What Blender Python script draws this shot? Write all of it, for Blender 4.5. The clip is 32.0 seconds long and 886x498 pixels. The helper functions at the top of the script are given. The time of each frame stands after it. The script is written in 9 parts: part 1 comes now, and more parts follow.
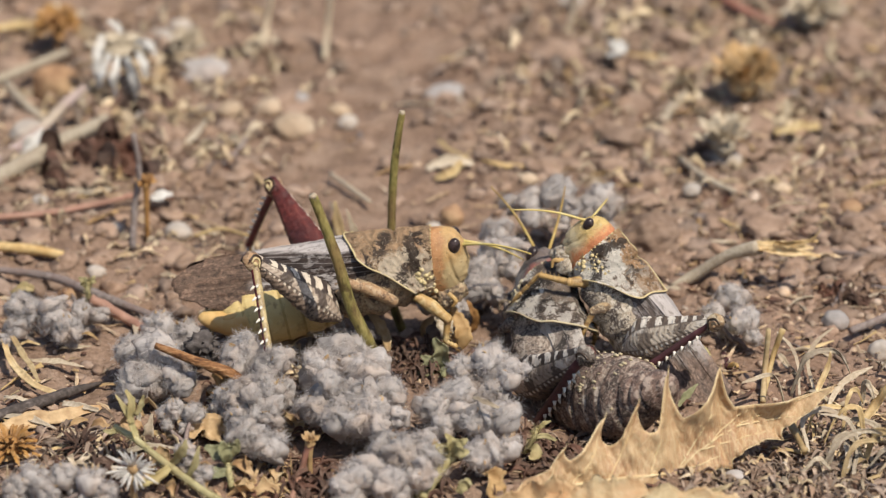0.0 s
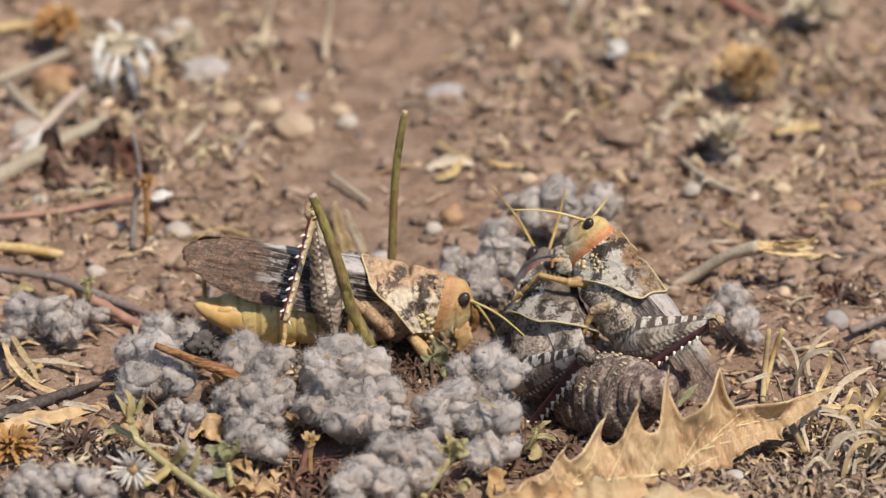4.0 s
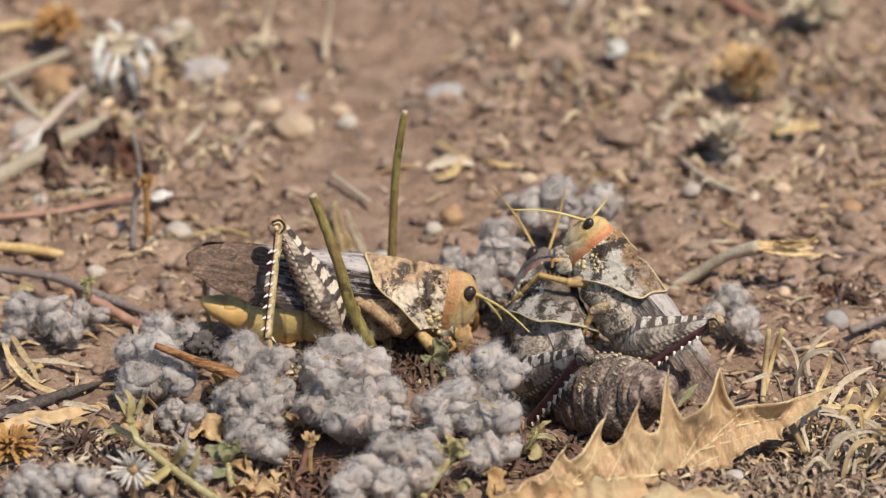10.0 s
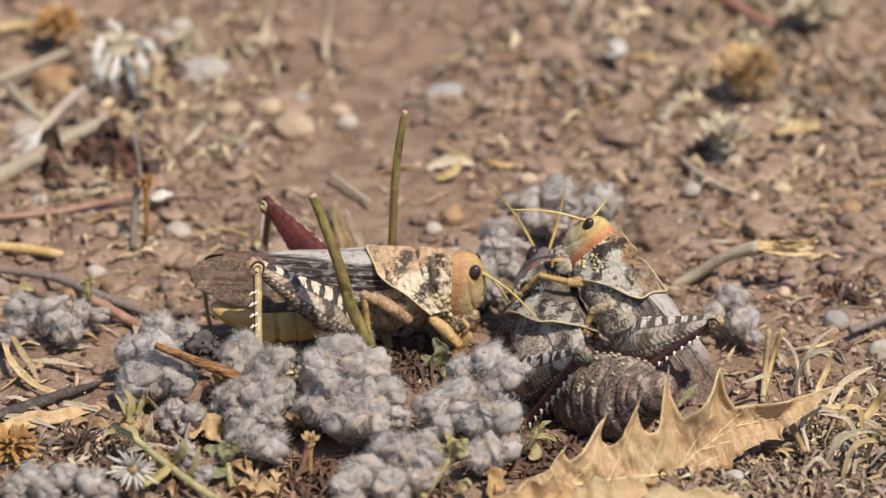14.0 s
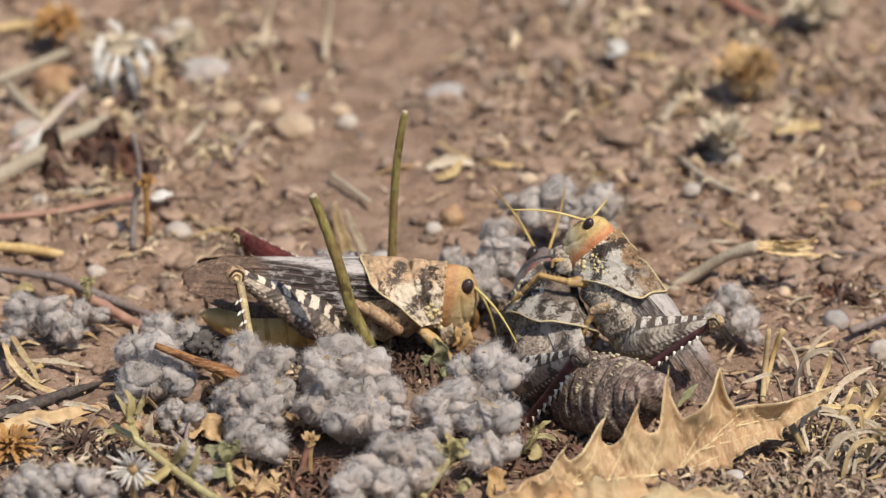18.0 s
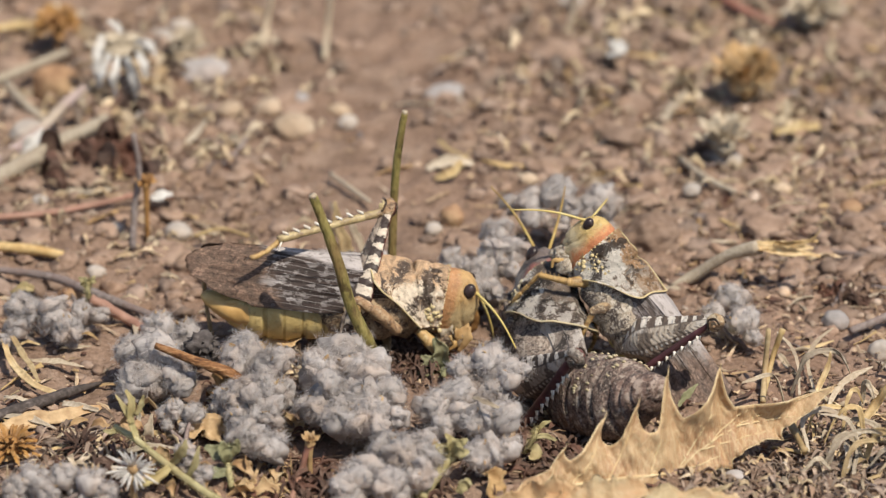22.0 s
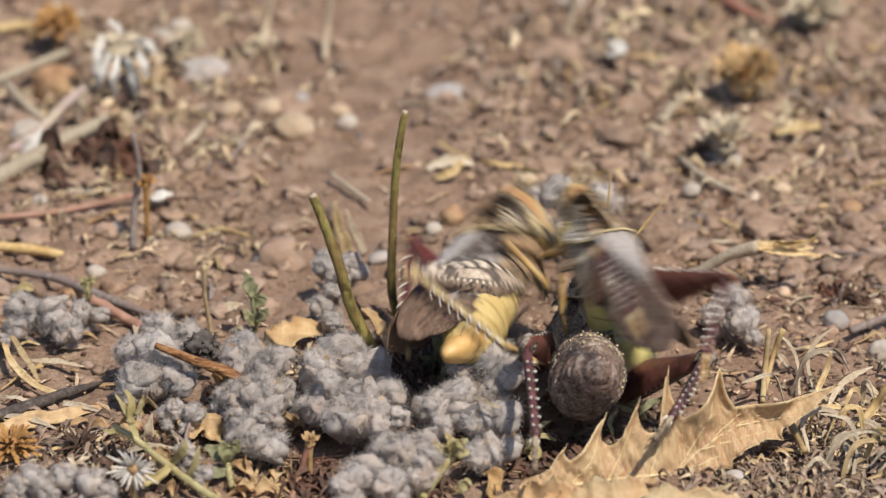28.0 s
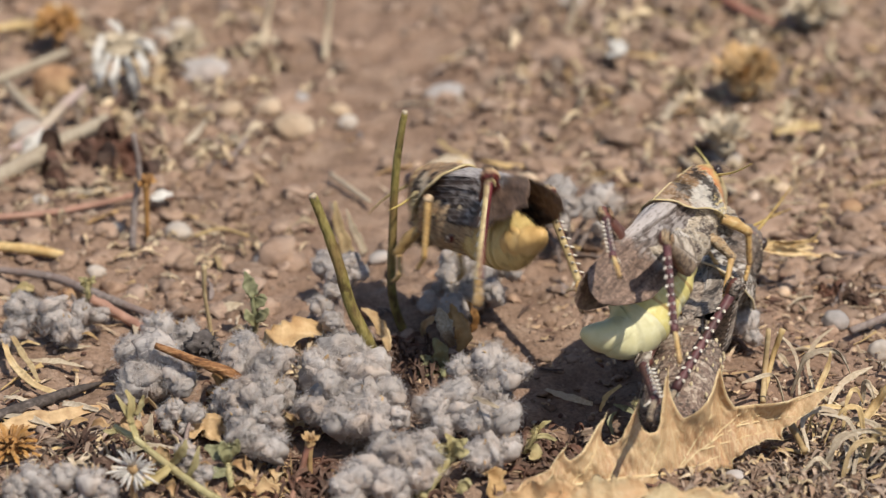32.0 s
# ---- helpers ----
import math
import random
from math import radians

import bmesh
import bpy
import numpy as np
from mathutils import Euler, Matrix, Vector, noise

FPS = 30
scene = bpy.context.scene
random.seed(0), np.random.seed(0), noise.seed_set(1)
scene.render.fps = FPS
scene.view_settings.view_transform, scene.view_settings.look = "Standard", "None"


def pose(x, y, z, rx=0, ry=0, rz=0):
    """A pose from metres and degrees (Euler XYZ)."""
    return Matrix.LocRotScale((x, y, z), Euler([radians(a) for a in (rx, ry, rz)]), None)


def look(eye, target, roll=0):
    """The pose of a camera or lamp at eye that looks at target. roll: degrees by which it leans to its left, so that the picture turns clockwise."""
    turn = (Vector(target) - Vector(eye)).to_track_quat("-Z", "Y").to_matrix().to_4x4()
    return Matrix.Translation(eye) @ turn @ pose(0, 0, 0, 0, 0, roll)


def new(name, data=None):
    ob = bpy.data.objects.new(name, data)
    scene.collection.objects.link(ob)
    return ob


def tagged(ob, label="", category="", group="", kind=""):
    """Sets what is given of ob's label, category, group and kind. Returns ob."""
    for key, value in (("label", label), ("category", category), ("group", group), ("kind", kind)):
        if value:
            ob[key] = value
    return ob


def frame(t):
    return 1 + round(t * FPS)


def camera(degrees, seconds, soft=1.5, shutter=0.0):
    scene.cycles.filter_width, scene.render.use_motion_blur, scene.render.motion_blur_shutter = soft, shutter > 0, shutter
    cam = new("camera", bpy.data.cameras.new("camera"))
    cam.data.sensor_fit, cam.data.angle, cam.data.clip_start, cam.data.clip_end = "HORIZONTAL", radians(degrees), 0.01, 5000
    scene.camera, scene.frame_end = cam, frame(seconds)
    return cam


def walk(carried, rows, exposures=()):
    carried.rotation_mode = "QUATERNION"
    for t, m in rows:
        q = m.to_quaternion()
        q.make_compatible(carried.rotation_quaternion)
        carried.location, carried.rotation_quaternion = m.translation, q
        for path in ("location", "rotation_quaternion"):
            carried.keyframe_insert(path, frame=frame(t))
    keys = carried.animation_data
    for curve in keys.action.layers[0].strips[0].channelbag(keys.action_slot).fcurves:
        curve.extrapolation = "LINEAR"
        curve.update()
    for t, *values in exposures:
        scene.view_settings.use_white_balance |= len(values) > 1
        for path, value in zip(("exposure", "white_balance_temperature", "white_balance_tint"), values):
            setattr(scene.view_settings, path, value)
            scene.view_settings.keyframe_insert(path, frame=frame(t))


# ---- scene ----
# A macro view of dry steppe ground: one grasshopper beside a mating pair.
MM = 0.001
cam = camera(11.0, 32.0, soft=1.3, shutter=0.8)
VIEW = look((0.0, -0.62578, 0.29562), (0.0, 0.0, 0.017))
walk(cam, [(0.0, VIEW), (32.0, VIEW)])
cam.data.dof.use_dof = True
cam.data.dof.focus_distance = 0.672
cam.data.dof.aperture_fstop = 22.0

# light: high sun from the right and a little from the camera's side, open sky
SUN = Vector((0.32, -0.43, 0.85)).normalized()
world = bpy.data.worlds.new("sky")
scene.world = world
world.use_nodes = True
sky = world.node_tree.nodes.new("ShaderNodeTexSky")
sky.sky_type = "NISHITA"
sky.sun_disc = False
sky.sun_elevation = math.asin(SUN.z)
sky.sun_rotation = math.atan2(SUN.x, SUN.y)
back = world.node_tree.nodes["Background"]
back.inputs["Strength"].default_value = 0.118
world.node_tree.links.new(sky.outputs["Color"], back.inputs["Color"])
lamp = new("sun", bpy.data.lights.new("sun", "SUN"))
lamp.data.energy = 5.0
lamp.data.angle = radians(0.55)
lamp.data.color = (1.0, 0.915, 0.785)
lamp.matrix_world = look(SUN * 5.0, (0, 0, 0))
scene.view_settings.exposure = 0.04


# ---- materials ----
def node_mat(name):
    m = bpy.data.materials.new(name)
    m.use_nodes = True
    nt = m.node_tree
    return m, nt, nt.nodes["Principled BSDF"]


def add(nt, kind, **values):
    n = nt.nodes.new(kind)
    for key, value in values.items():
        n.inputs[key.replace("_", " ")].default_value = value
    return n


def col(c):
    return (c[0], c[1], c[2], 1.0)


def noise_tex(nt, coord, scale, detail=5.0, rough=0.6, distortion=0.0):
    n = add(nt, "ShaderNodeTexNoise", Scale=scale, Detail=detail, Roughness=rough, Distortion=distortion)
    nt.links.new(coord, n.inputs["Vector"])
    return n


def ramp(nt, fac, stops):
    r = nt.nodes.new("ShaderNodeValToRGB")
    e = r.color_ramp.elements
    while len(e) < len(stops):
        e.new(0.5)
    for el, (p, c) in zip(e, stops):
        el.position, el.color = p, col(c)
    nt.links.new(fac, r.inputs["Fac"])
    return r


def mix(nt, fac, a, b, blend="MIX"):
    m = nt.nodes.new("ShaderNodeMix")
    m.data_type, m.blend_type = "RGBA", blend
    for value, socket in ((fac, m.inputs[0]), (a, m.inputs[6]), (b, m.inputs[7])):
        if isinstance(value, (int, float)):
            socket.default_value = value
        elif isinstance(value, tuple):
            socket.default_value = col(value)
        else:
            nt.links.new(value, socket)
    return m.outputs[2]


def calc(nt, op, a, b=0.0, clamp=False):
    m = nt.nodes.new("ShaderNodeMath")
    m.operation, m.use_clamp = op, clamp
    for value, socket in ((a, m.inputs[0]), (b, m.inputs[1])):
        if isinstance(value, (int, float)):
            socket.default_value = value
        else:
            nt.links.new(value, socket)
    return m.outputs[0]


def object_coord(nt, stretch=(1, 1, 1)):
    tc = nt.nodes.new("ShaderNodeTexCoord")
    mp = nt.nodes.new("ShaderNodeMapping")
    mp.inputs["Scale"].default_value = stretch
    nt.links.new(tc.outputs["Object"], mp.inputs["Vector"])
    return mp.outputs["Vector"]


def axis(nt, which):
    tc = nt.nodes.new("ShaderNodeTexCoord")
    s = nt.nodes.new("ShaderNodeSeparateXYZ")
    nt.links.new(tc.outputs["Object"], s.inputs[0])
    return s.outputs[which]


def bump(nt, bsdf, height, strength, distance):
    b = add(nt, "ShaderNodeBump", Strength=strength, Distance=distance)
    nt.links.new(height, b.inputs["Height"])
    nt.links.new(b.outputs["Normal"], bsdf.inputs["Normal"])


def surface(name, stops, grain=900.0, patch=120.0, patch_colour=None, rough=0.8, relief=0.5, depth=0.0003,
            stretch=(1, 1, 1), vary=0.0, island=False, through_light=0.0, spec=0.3):
    """Grain from a fine noise through colour stops, larger patches over it, relief, and a change from piece to piece."""
    m, nt, b = node_mat(name)
    co = object_coord(nt, stretch)
    fine = noise_tex(nt, co, grain)
    out = ramp(nt, fine.outputs["Fac"], stops).outputs["Color"]
    if patch_colour:
        big = noise_tex(nt, co, patch, 3.0)
        f = ramp(nt, big.outputs["Fac"], [(0.45, (0, 0, 0)), (0.68, (1, 1, 1))])
        out = mix(nt, calc(nt, "MULTIPLY", f.outputs["Color"], 0.75), out, patch_colour)
    if vary:
        if island:
            rnd = nt.nodes.new("ShaderNodeNewGeometry").outputs["Random Per Island"]
        else:
            rnd = nt.nodes.new("ShaderNodeObjectInfo").outputs["Random"]
        hsv = nt.nodes.new("ShaderNodeHueSaturation")
        nt.links.new(calc(nt, "ADD", calc(nt, "MULTIPLY", rnd, 2.0 * vary), 1.0 - vary), hsv.inputs["Value"])
        nt.links.new(calc(nt, "ADD", calc(nt, "MULTIPLY", calc(nt, "FRACT", calc(nt, "MULTIPLY", rnd, 7.31)), 0.7 * vary), 1.0 - 0.35 * vary), hsv.inputs["Saturation"])
        nt.links.new(out, hsv.inputs["Color"])
        out = hsv.outputs["Color"]
    nt.links.new(out, b.inputs["Base Color"])
    b.inputs["Roughness"].default_value = rough
    b.inputs["Specular IOR Level"].default_value = spec
    if relief:
        bump(nt, b, fine.outputs["Fac"], relief, depth)
    if through_light:
        t = nt.nodes.new("ShaderNodeBsdfTranslucent")
        nt.links.new(out, t.inputs["Color"])
        ms = nt.nodes.new("ShaderNodeMixShader")
        ms.inputs[0].default_value = through_light
        nt.links.new(b.outputs[0], ms.inputs[1])
        nt.links.new(t.outputs[0], ms.inputs[2])
        nt.links.new(ms.outputs[0], nt.nodes["Material Output"].inputs["Surface"])
    return m


def soil_mat():
    m, nt, b = node_mat("soil")
    co = object_coord(nt)
    fine = noise_tex(nt, co, 1500.0, 6.0, 0.7)
    mid = noise_tex(nt, co, 170.0, 5.0)
    big = noise_tex(nt, co, 28.0, 3.0)
    c = ramp(nt, mid.outputs["Fac"], [(0.3, (0.152, 0.099, 0.069)), (0.5, (0.266, 0.181, 0.131)), (0.72, (0.356, 0.260, 0.195))]).outputs["Color"]
    c = mix(nt, ramp(nt, big.outputs["Fac"], [(0.4, (0, 0, 0)), (0.65, (1, 1, 1))]).outputs["Color"], c, mix(nt, 0.5, c, (0.285, 0.185, 0.133)))
    g = ramp(nt, fine.outputs["Fac"], [(0.3, (0.55, 0.53, 0.52)), (0.55, (1, 1, 1)), (0.75, (1.25, 1.23, 1.2))]).outputs["Color"]
    nt.links.new(mix(nt, 1.0, c, g, "MULTIPLY"), b.inputs["Base Color"])
    b.inputs["Roughness"].default_value = 0.95
    b.inputs["Specular IOR Level"].default_value = 0.1
    h = calc(nt, "ADD", calc(nt, "MULTIPLY", fine.outputs["Fac"], 0.35), mid.outputs["Fac"])
    bump(nt, b, h, 0.9, 0.0012)
    return m


SOIL = soil_mat()
CLOD = surface("soil_clod", [(0.3, (0.145, 0.095, 0.068)), (0.5, (0.266, 0.183, 0.134)), (0.72, (0.352, 0.262, 0.200))], 700, 90, (0.294, 0.210, 0.159), 0.95, 0.8, 0.0005, vary=0.3, island=True, spec=0.1)
GRIT = surface("grit", [(0.3, (0.22, 0.16, 0.12)), (0.55, (0.40, 0.31, 0.24)), (0.75, (0.52, 0.45, 0.38))], 500, 60, (0.42, 0.28, 0.16), 0.85, 0.4, 0.0003, vary=0.45, island=True)
TAN_STONE = surface("tan_stone", [(0.3, (0.36, 0.265, 0.18)), (0.6, (0.47, 0.365, 0.26)), (0.8, (0.56, 0.47, 0.36))], 420, 90, (0.40, 0.28, 0.18), 0.7, 0.35, 0.0003, vary=0.15)
GREY_STONE = surface("grey_stone", [(0.3, (0.25, 0.22, 0.20)), (0.6, (0.38, 0.35, 0.33)), (0.8, (0.50, 0.47, 0.45))], 380, 90, (0.33, 0.26, 0.22), 0.75, 0.35, 0.0003, vary=0.18)
WHITE_STONE = surface("pale_stone", [(0.3, (0.31, 0.265, 0.225)), (0.6, (0.44, 0.39, 0.34)), (0.8, (0.54, 0.49, 0.44))], 380, 90, (0.38, 0.30, 0.23), 0.65, 0.3, 0.0002, vary=0.12)
RUST_STONE = surface("rusty_stone", [(0.3, (0.22, 0.12, 0.065)), (0.6, (0.36, 0.215, 0.12)), (0.8, (0.47, 0.32, 0.20))], 420, 80, (0.42, 0.29, 0.16), 0.8, 0.5, 0.0004, vary=0.15)
STRAW = surface("straw", [(0.3, (0.36, 0.25, 0.12)), (0.55, (0.56, 0.42, 0.22)), (0.75, (0.68, 0.55, 0.33))], 300, 50, (0.42, 0.27, 0.12), 0.6, 0.4, 0.0002, (3, 3, 3), vary=0.25, through_light=0.15)
PALE_STRAW = surface("bleached_straw", [(0.3, (0.34, 0.27, 0.19)), (0.55, (0.50, 0.42, 0.31)), (0.75, (0.62, 0.55, 0.44))], 700, 50, (0.40, 0.31, 0.22), 0.65, 0.4, 0.0002, (3, 3, 3), vary=0.2, through_light=0.15)
LITTER = surface("straw_litter", [(0.3, (0.24, 0.165, 0.10)), (0.55, (0.38, 0.28, 0.18)), (0.75, (0.54, 0.44, 0.31))], 300, 50, (0.28, 0.18, 0.11), 0.7, 0.4, 0.0002, (3, 3, 3), vary=0.42, island=True)
TWIG = surface("grey_twig", [(0.3, (0.13, 0.10, 0.085)), (0.55, (0.25, 0.205, 0.185)), (0.75, (0.36, 0.31, 0.29))], 260, 60, (0.19, 0.13, 0.11), 0.8, 0.6, 0.0003, (4, 4, 4), vary=0.15)
DARK_TWIG = surface("dark_twig", [(0.3, (0.035, 0.028, 0.024)), (0.55, (0.085, 0.068, 0.06)), (0.75, (0.17, 0.14, 0.125))], 320, 60, (0.05, 0.036, 0.03), 0.8, 0.6, 0.0003, (4, 4, 4))
MAUVE_STEM = surface("mauve_stem", [(0.3, (0.25, 0.175, 0.16)), (0.55, (0.38, 0.29, 0.27)), (0.75, (0.47, 0.39, 0.34))], 260, 60, (0.40, 0.33, 0.22), 0.7, 0.3, 0.0002)
RED_STEM = surface("red_stem", [(0.3, (0.22, 0.115, 0.08)), (0.55, (0.34, 0.195, 0.14)), (0.75, (0.44, 0.29, 0.21))], 260, 60, (0.33, 0.12, 0.08), 0.6, 0.3, 0.0002)
OCHRE_STEM = surface("ochre_stem", [(0.34, (0.075, 0.03, 0.012)), (0.5, (0.24, 0.11, 0.042)), (0.66, (0.42, 0.24, 0.11))], 520, 60, (0.14, 0.055, 0.025), 0.65, 0.9, 0.0005, (1, 3, 3))
GREEN_STALK = surface("green_stalk", [(0.36, (0.075, 0.055, 0.018)), (0.5, (0.185, 0.155, 0.045)), (0.7, (0.29, 0.235, 0.085))], 900, 160, (0.19, 0.11, 0.05), 0.6, 0.9, 0.0006, (1, 1, 0.5))
GREEN_LEAF = surface("green_leaf", [(0.3, (0.19, 0.19, 0.10)), (0.55, (0.29, 0.29, 0.165)), (0.75, (0.41, 0.395, 0.27))], 700, 120, (0.33, 0.28, 0.14), 0.7, 0.5, 0.0003, vary=0.15, through_light=0.25)
YELLOW_GREEN = surface("yellow_green_stem", [(0.3, (0.26, 0.22, 0.10)), (0.55, (0.40, 0.35, 0.18)), (0.75, (0.50, 0.45, 0.27))], 420, 90, (0.34, 0.25, 0.11), 0.65, 0.4, 0.0002, vary=0.1, through_light=0.1)
HUSK = surface("dry_husk", [(0.3, (0.33, 0.20, 0.09)), (0.55, (0.52, 0.36, 0.185)), (0.75, (0.66, 0.52, 0.32))], 420, 80, (0.42, 0.23, 0.10), 0.65, 0.5, 0.0003, vary=0.2, through_light=0.2)
BROWN_HUSK = surface("brown_flower", [(0.3, (0.16, 0.075, 0.025)), (0.55, (0.34, 0.18, 0.065)), (0.75, (0.50, 0.32, 0.14))], 500, 120, (0.40, 0.22, 0.07), 0.7, 0.5, 0.0003, vary=0.15)
# near-black brown for real dark husks and for scraps that stand in for shade
DARK_HUSK_AND_SHADE = surface("dark_litter_and_shade", [(0.3, (0.035, 0.02, 0.014)), (0.55, (0.09, 0.055, 0.04)), (0.75, (0.17, 0.115, 0.085))], 500, 120, (0.13, 0.05, 0.03), 0.8, 0.6, 0.0004, vary=0.2)
WOOL = surface("grey_wool", [(0.3, (0.35, 0.31, 0.287)), (0.5, (0.47, 0.43, 0.405)), (0.72, (0.56, 0.517, 0.49))], 800, 260, (0.46, 0.36, 0.29), 1.0, 0.3, 0.0003, vary=0.12, through_light=0.25, spec=0.02)
FIBRE = surface("wool_fibre", [(0.3, (0.51, 0.475, 0.455)), (0.55, (0.605, 0.565, 0.54)), (0.75, (0.67, 0.635, 0.61))], 500, 260, (0.57, 0.47, 0.40), 0.9, 0.0, vary=0.10, through_light=0.5, spec=0.03)
PALE_PETAL = surface("white_bract", [(0.3, (0.53, 0.495, 0.45)), (0.55, (0.64, 0.615, 0.575)), (0.75, (0.72, 0.70, 0.67))], 400, 150, (0.58, 0.52, 0.43), 0.6, 0.2, 0.0002, vary=0.06, through_light=0.2)


def leaf_mat():
    m, nt, b = node_mat("dry_leaf")
    co = object_coord(nt)
    n1 = noise_tex(nt, co, 260.0, 5.0)
    n2 = noise_tex(nt, co, 70.0, 3.0)
    base = ramp(nt, n2.outputs["Fac"], [(0.36, (0.42, 0.225, 0.115)), (0.5, (0.505, 0.315, 0.172)), (0.64, (0.585, 0.43, 0.25))]).outputs["Color"]
    base = mix(nt, 0.45, base, ramp(nt, n1.outputs["Fac"], [(0.3, (0.47, 0.26, 0.135)), (0.7, (0.62, 0.44, 0.235))]).outputs["Color"])
    vo = add(nt, "ShaderNodeTexVoronoi", Scale=1500.0)
    vo.feature = "DISTANCE_TO_EDGE"
    wob = nt.nodes.new("ShaderNodeVectorMath")
    wob.operation = "MULTIPLY_ADD"
    nt.links.new(n1.outputs["Color"], wob.inputs[0])
    wob.inputs[1].default_value = (0.002, 0.002, 0.002)
    nt.links.new(co, wob.inputs[2])
    nt.links.new(wob.outputs[0], vo.inputs["Vector"])
    grown = add(nt, "ShaderNodeAttribute")
    grown.attribute_name = "grown"
    long = add(nt, "ShaderNodeTexVoronoi", Scale=1.0)
    long.feature = "DISTANCE_TO_EDGE"
    bent = nt.nodes.new("ShaderNodeVectorMath")
    bent.operation = "MULTIPLY_ADD"
    nt.links.new(n1.outputs["Color"], bent.inputs[0])
    bent.inputs[1].default_value = (0.9, 0.9, 0.0)
    nt.links.new(grown.outputs["Vector"], bent.inputs[2])
    nt.links.new(bent.outputs[0], long.inputs["Vector"])
    vein = ramp(nt, vo.outputs["Distance"], [(0.0, (1, 1, 1)), (0.08, (0, 0, 0))]).outputs["Color"]
    vein = calc(nt, "MAXIMUM", calc(nt, "MULTIPLY", vein, 0.5), ramp(nt, long.outputs["Distance"], [(0.0, (1, 1, 1)), (0.04, (0.6, 0.6, 0.6)), (0.11, (0, 0, 0))]).outputs["Color"])
    base = mix(nt, calc(nt, "MULTIPLY", vein, 0.5), base, (0.70, 0.58, 0.35))
    nt.links.new(base, b.inputs["Base Color"])
    b.inputs["Roughness"].default_value = 0.55
    bump(nt, b, calc(nt, "ADD", calc(nt, "MULTIPLY", vein, 0.05), n1.outputs["Fac"]), 0.8, 0.0006)
    t = nt.nodes.new("ShaderNodeBsdfTranslucent")
    nt.links.new(base, t.inputs["Color"])
    ms = nt.nodes.new("ShaderNodeMixShader")
    ms.inputs[0].default_value = 0.3
    nt.links.new(b.outputs[0], ms.inputs[1])
    nt.links.new(t.outputs[0], ms.inputs[2])
    nt.links.new(ms.outputs[0], nt.nodes["Material Output"].inputs["Surface"])
    return m


DRY_LEAF = leaf_mat()
LEAF_PALE = surface("leaf_underside", [(0.3, (0.41, 0.295, 0.155)), (0.55, (0.545, 0.43, 0.257)), (0.75, (0.63, 0.545, 0.366))], 520, 160, (0.52, 0.28, 0.13), 0.6, 0.8, 0.0006, through_light=0.2)
LEAF_RIB = surface("leaf_rib", [(0.3, (0.52, 0.39, 0.21)), (0.6, (0.62, 0.50, 0.30)), (0.8, (0.68, 0.58, 0.38))], 400, 90, (0.58, 0.40, 0.20), 0.5, 0.2, 0.0002)


# ---- mesh helpers (millimetres in, metres out) ----
def vec(p):
    return Vector(p) * MM


def mesh_of(bm, name, mats, smooth=True):
    me = bpy.data.meshes.new(name)
    bm.normal_update()
    bm.to_mesh(me)
    bm.free()
    for m in (mats if isinstance(mats, (list, tuple)) else [mats]):
        me.materials.append(m)
    if smooth:
        me.polygons.foreach_set("use_smooth", [True] * len(me.polygons))
    return me


def part(name, bm, mats, parent, label="", smooth=True):
    ob = new(name, mesh_of(bm, name, mats, smooth))
    ob.parent = parent
    return tagged(ob, label)


def solo(name, bm, mats, label, category, group="", kind="", smooth=True):
    return tagged(new(name, mesh_of(bm, name, mats, smooth)), label, category, group, kind)


def stand(name, place, label, category, group=""):
    """The Empty that carries a thing's parts, at the place given in millimetres."""
    ob = new(name)
    ob.empty_display_size = 0.002
    ob.location = vec(place)
    return tagged(ob, label, category, group)


def ring_faces(bm, a, b, mat=0):
    k = len(a)
    for i in range(k):
        f = bm.faces.new((a[i], a[(i + 1) % k], b[(i + 1) % k], b[i]))
        f.material_index = mat


def smooth_line(points, steps):
    """Catmull-Rom through the points."""
    p = [Vector(q) for q in points]
    p = [p[0] * 2 - p[1]] + p + [p[-1] * 2 - p[-2]]
    out = []
    for i in range(1, len(p) - 2):
        for s in range(steps):
            t = s / steps
            out.append(0.5 * (2 * p[i] + (p[i + 1] - p[i - 1]) * t + (2 * p[i - 1] - 5 * p[i] + 4 * p[i + 1] - p[i + 2]) * t * t
                              + (3 * p[i] - p[i - 1] - 3 * p[i + 1] + p[i + 2]) * t * t * t))
    out.append(p[-2])
    return out


def lerp_list(values, f):
    x = f * (len(values) - 1)
    i = min(int(x), len(values) - 2)
    return values[i] + (values[i + 1] - values[i]) * (x - i)


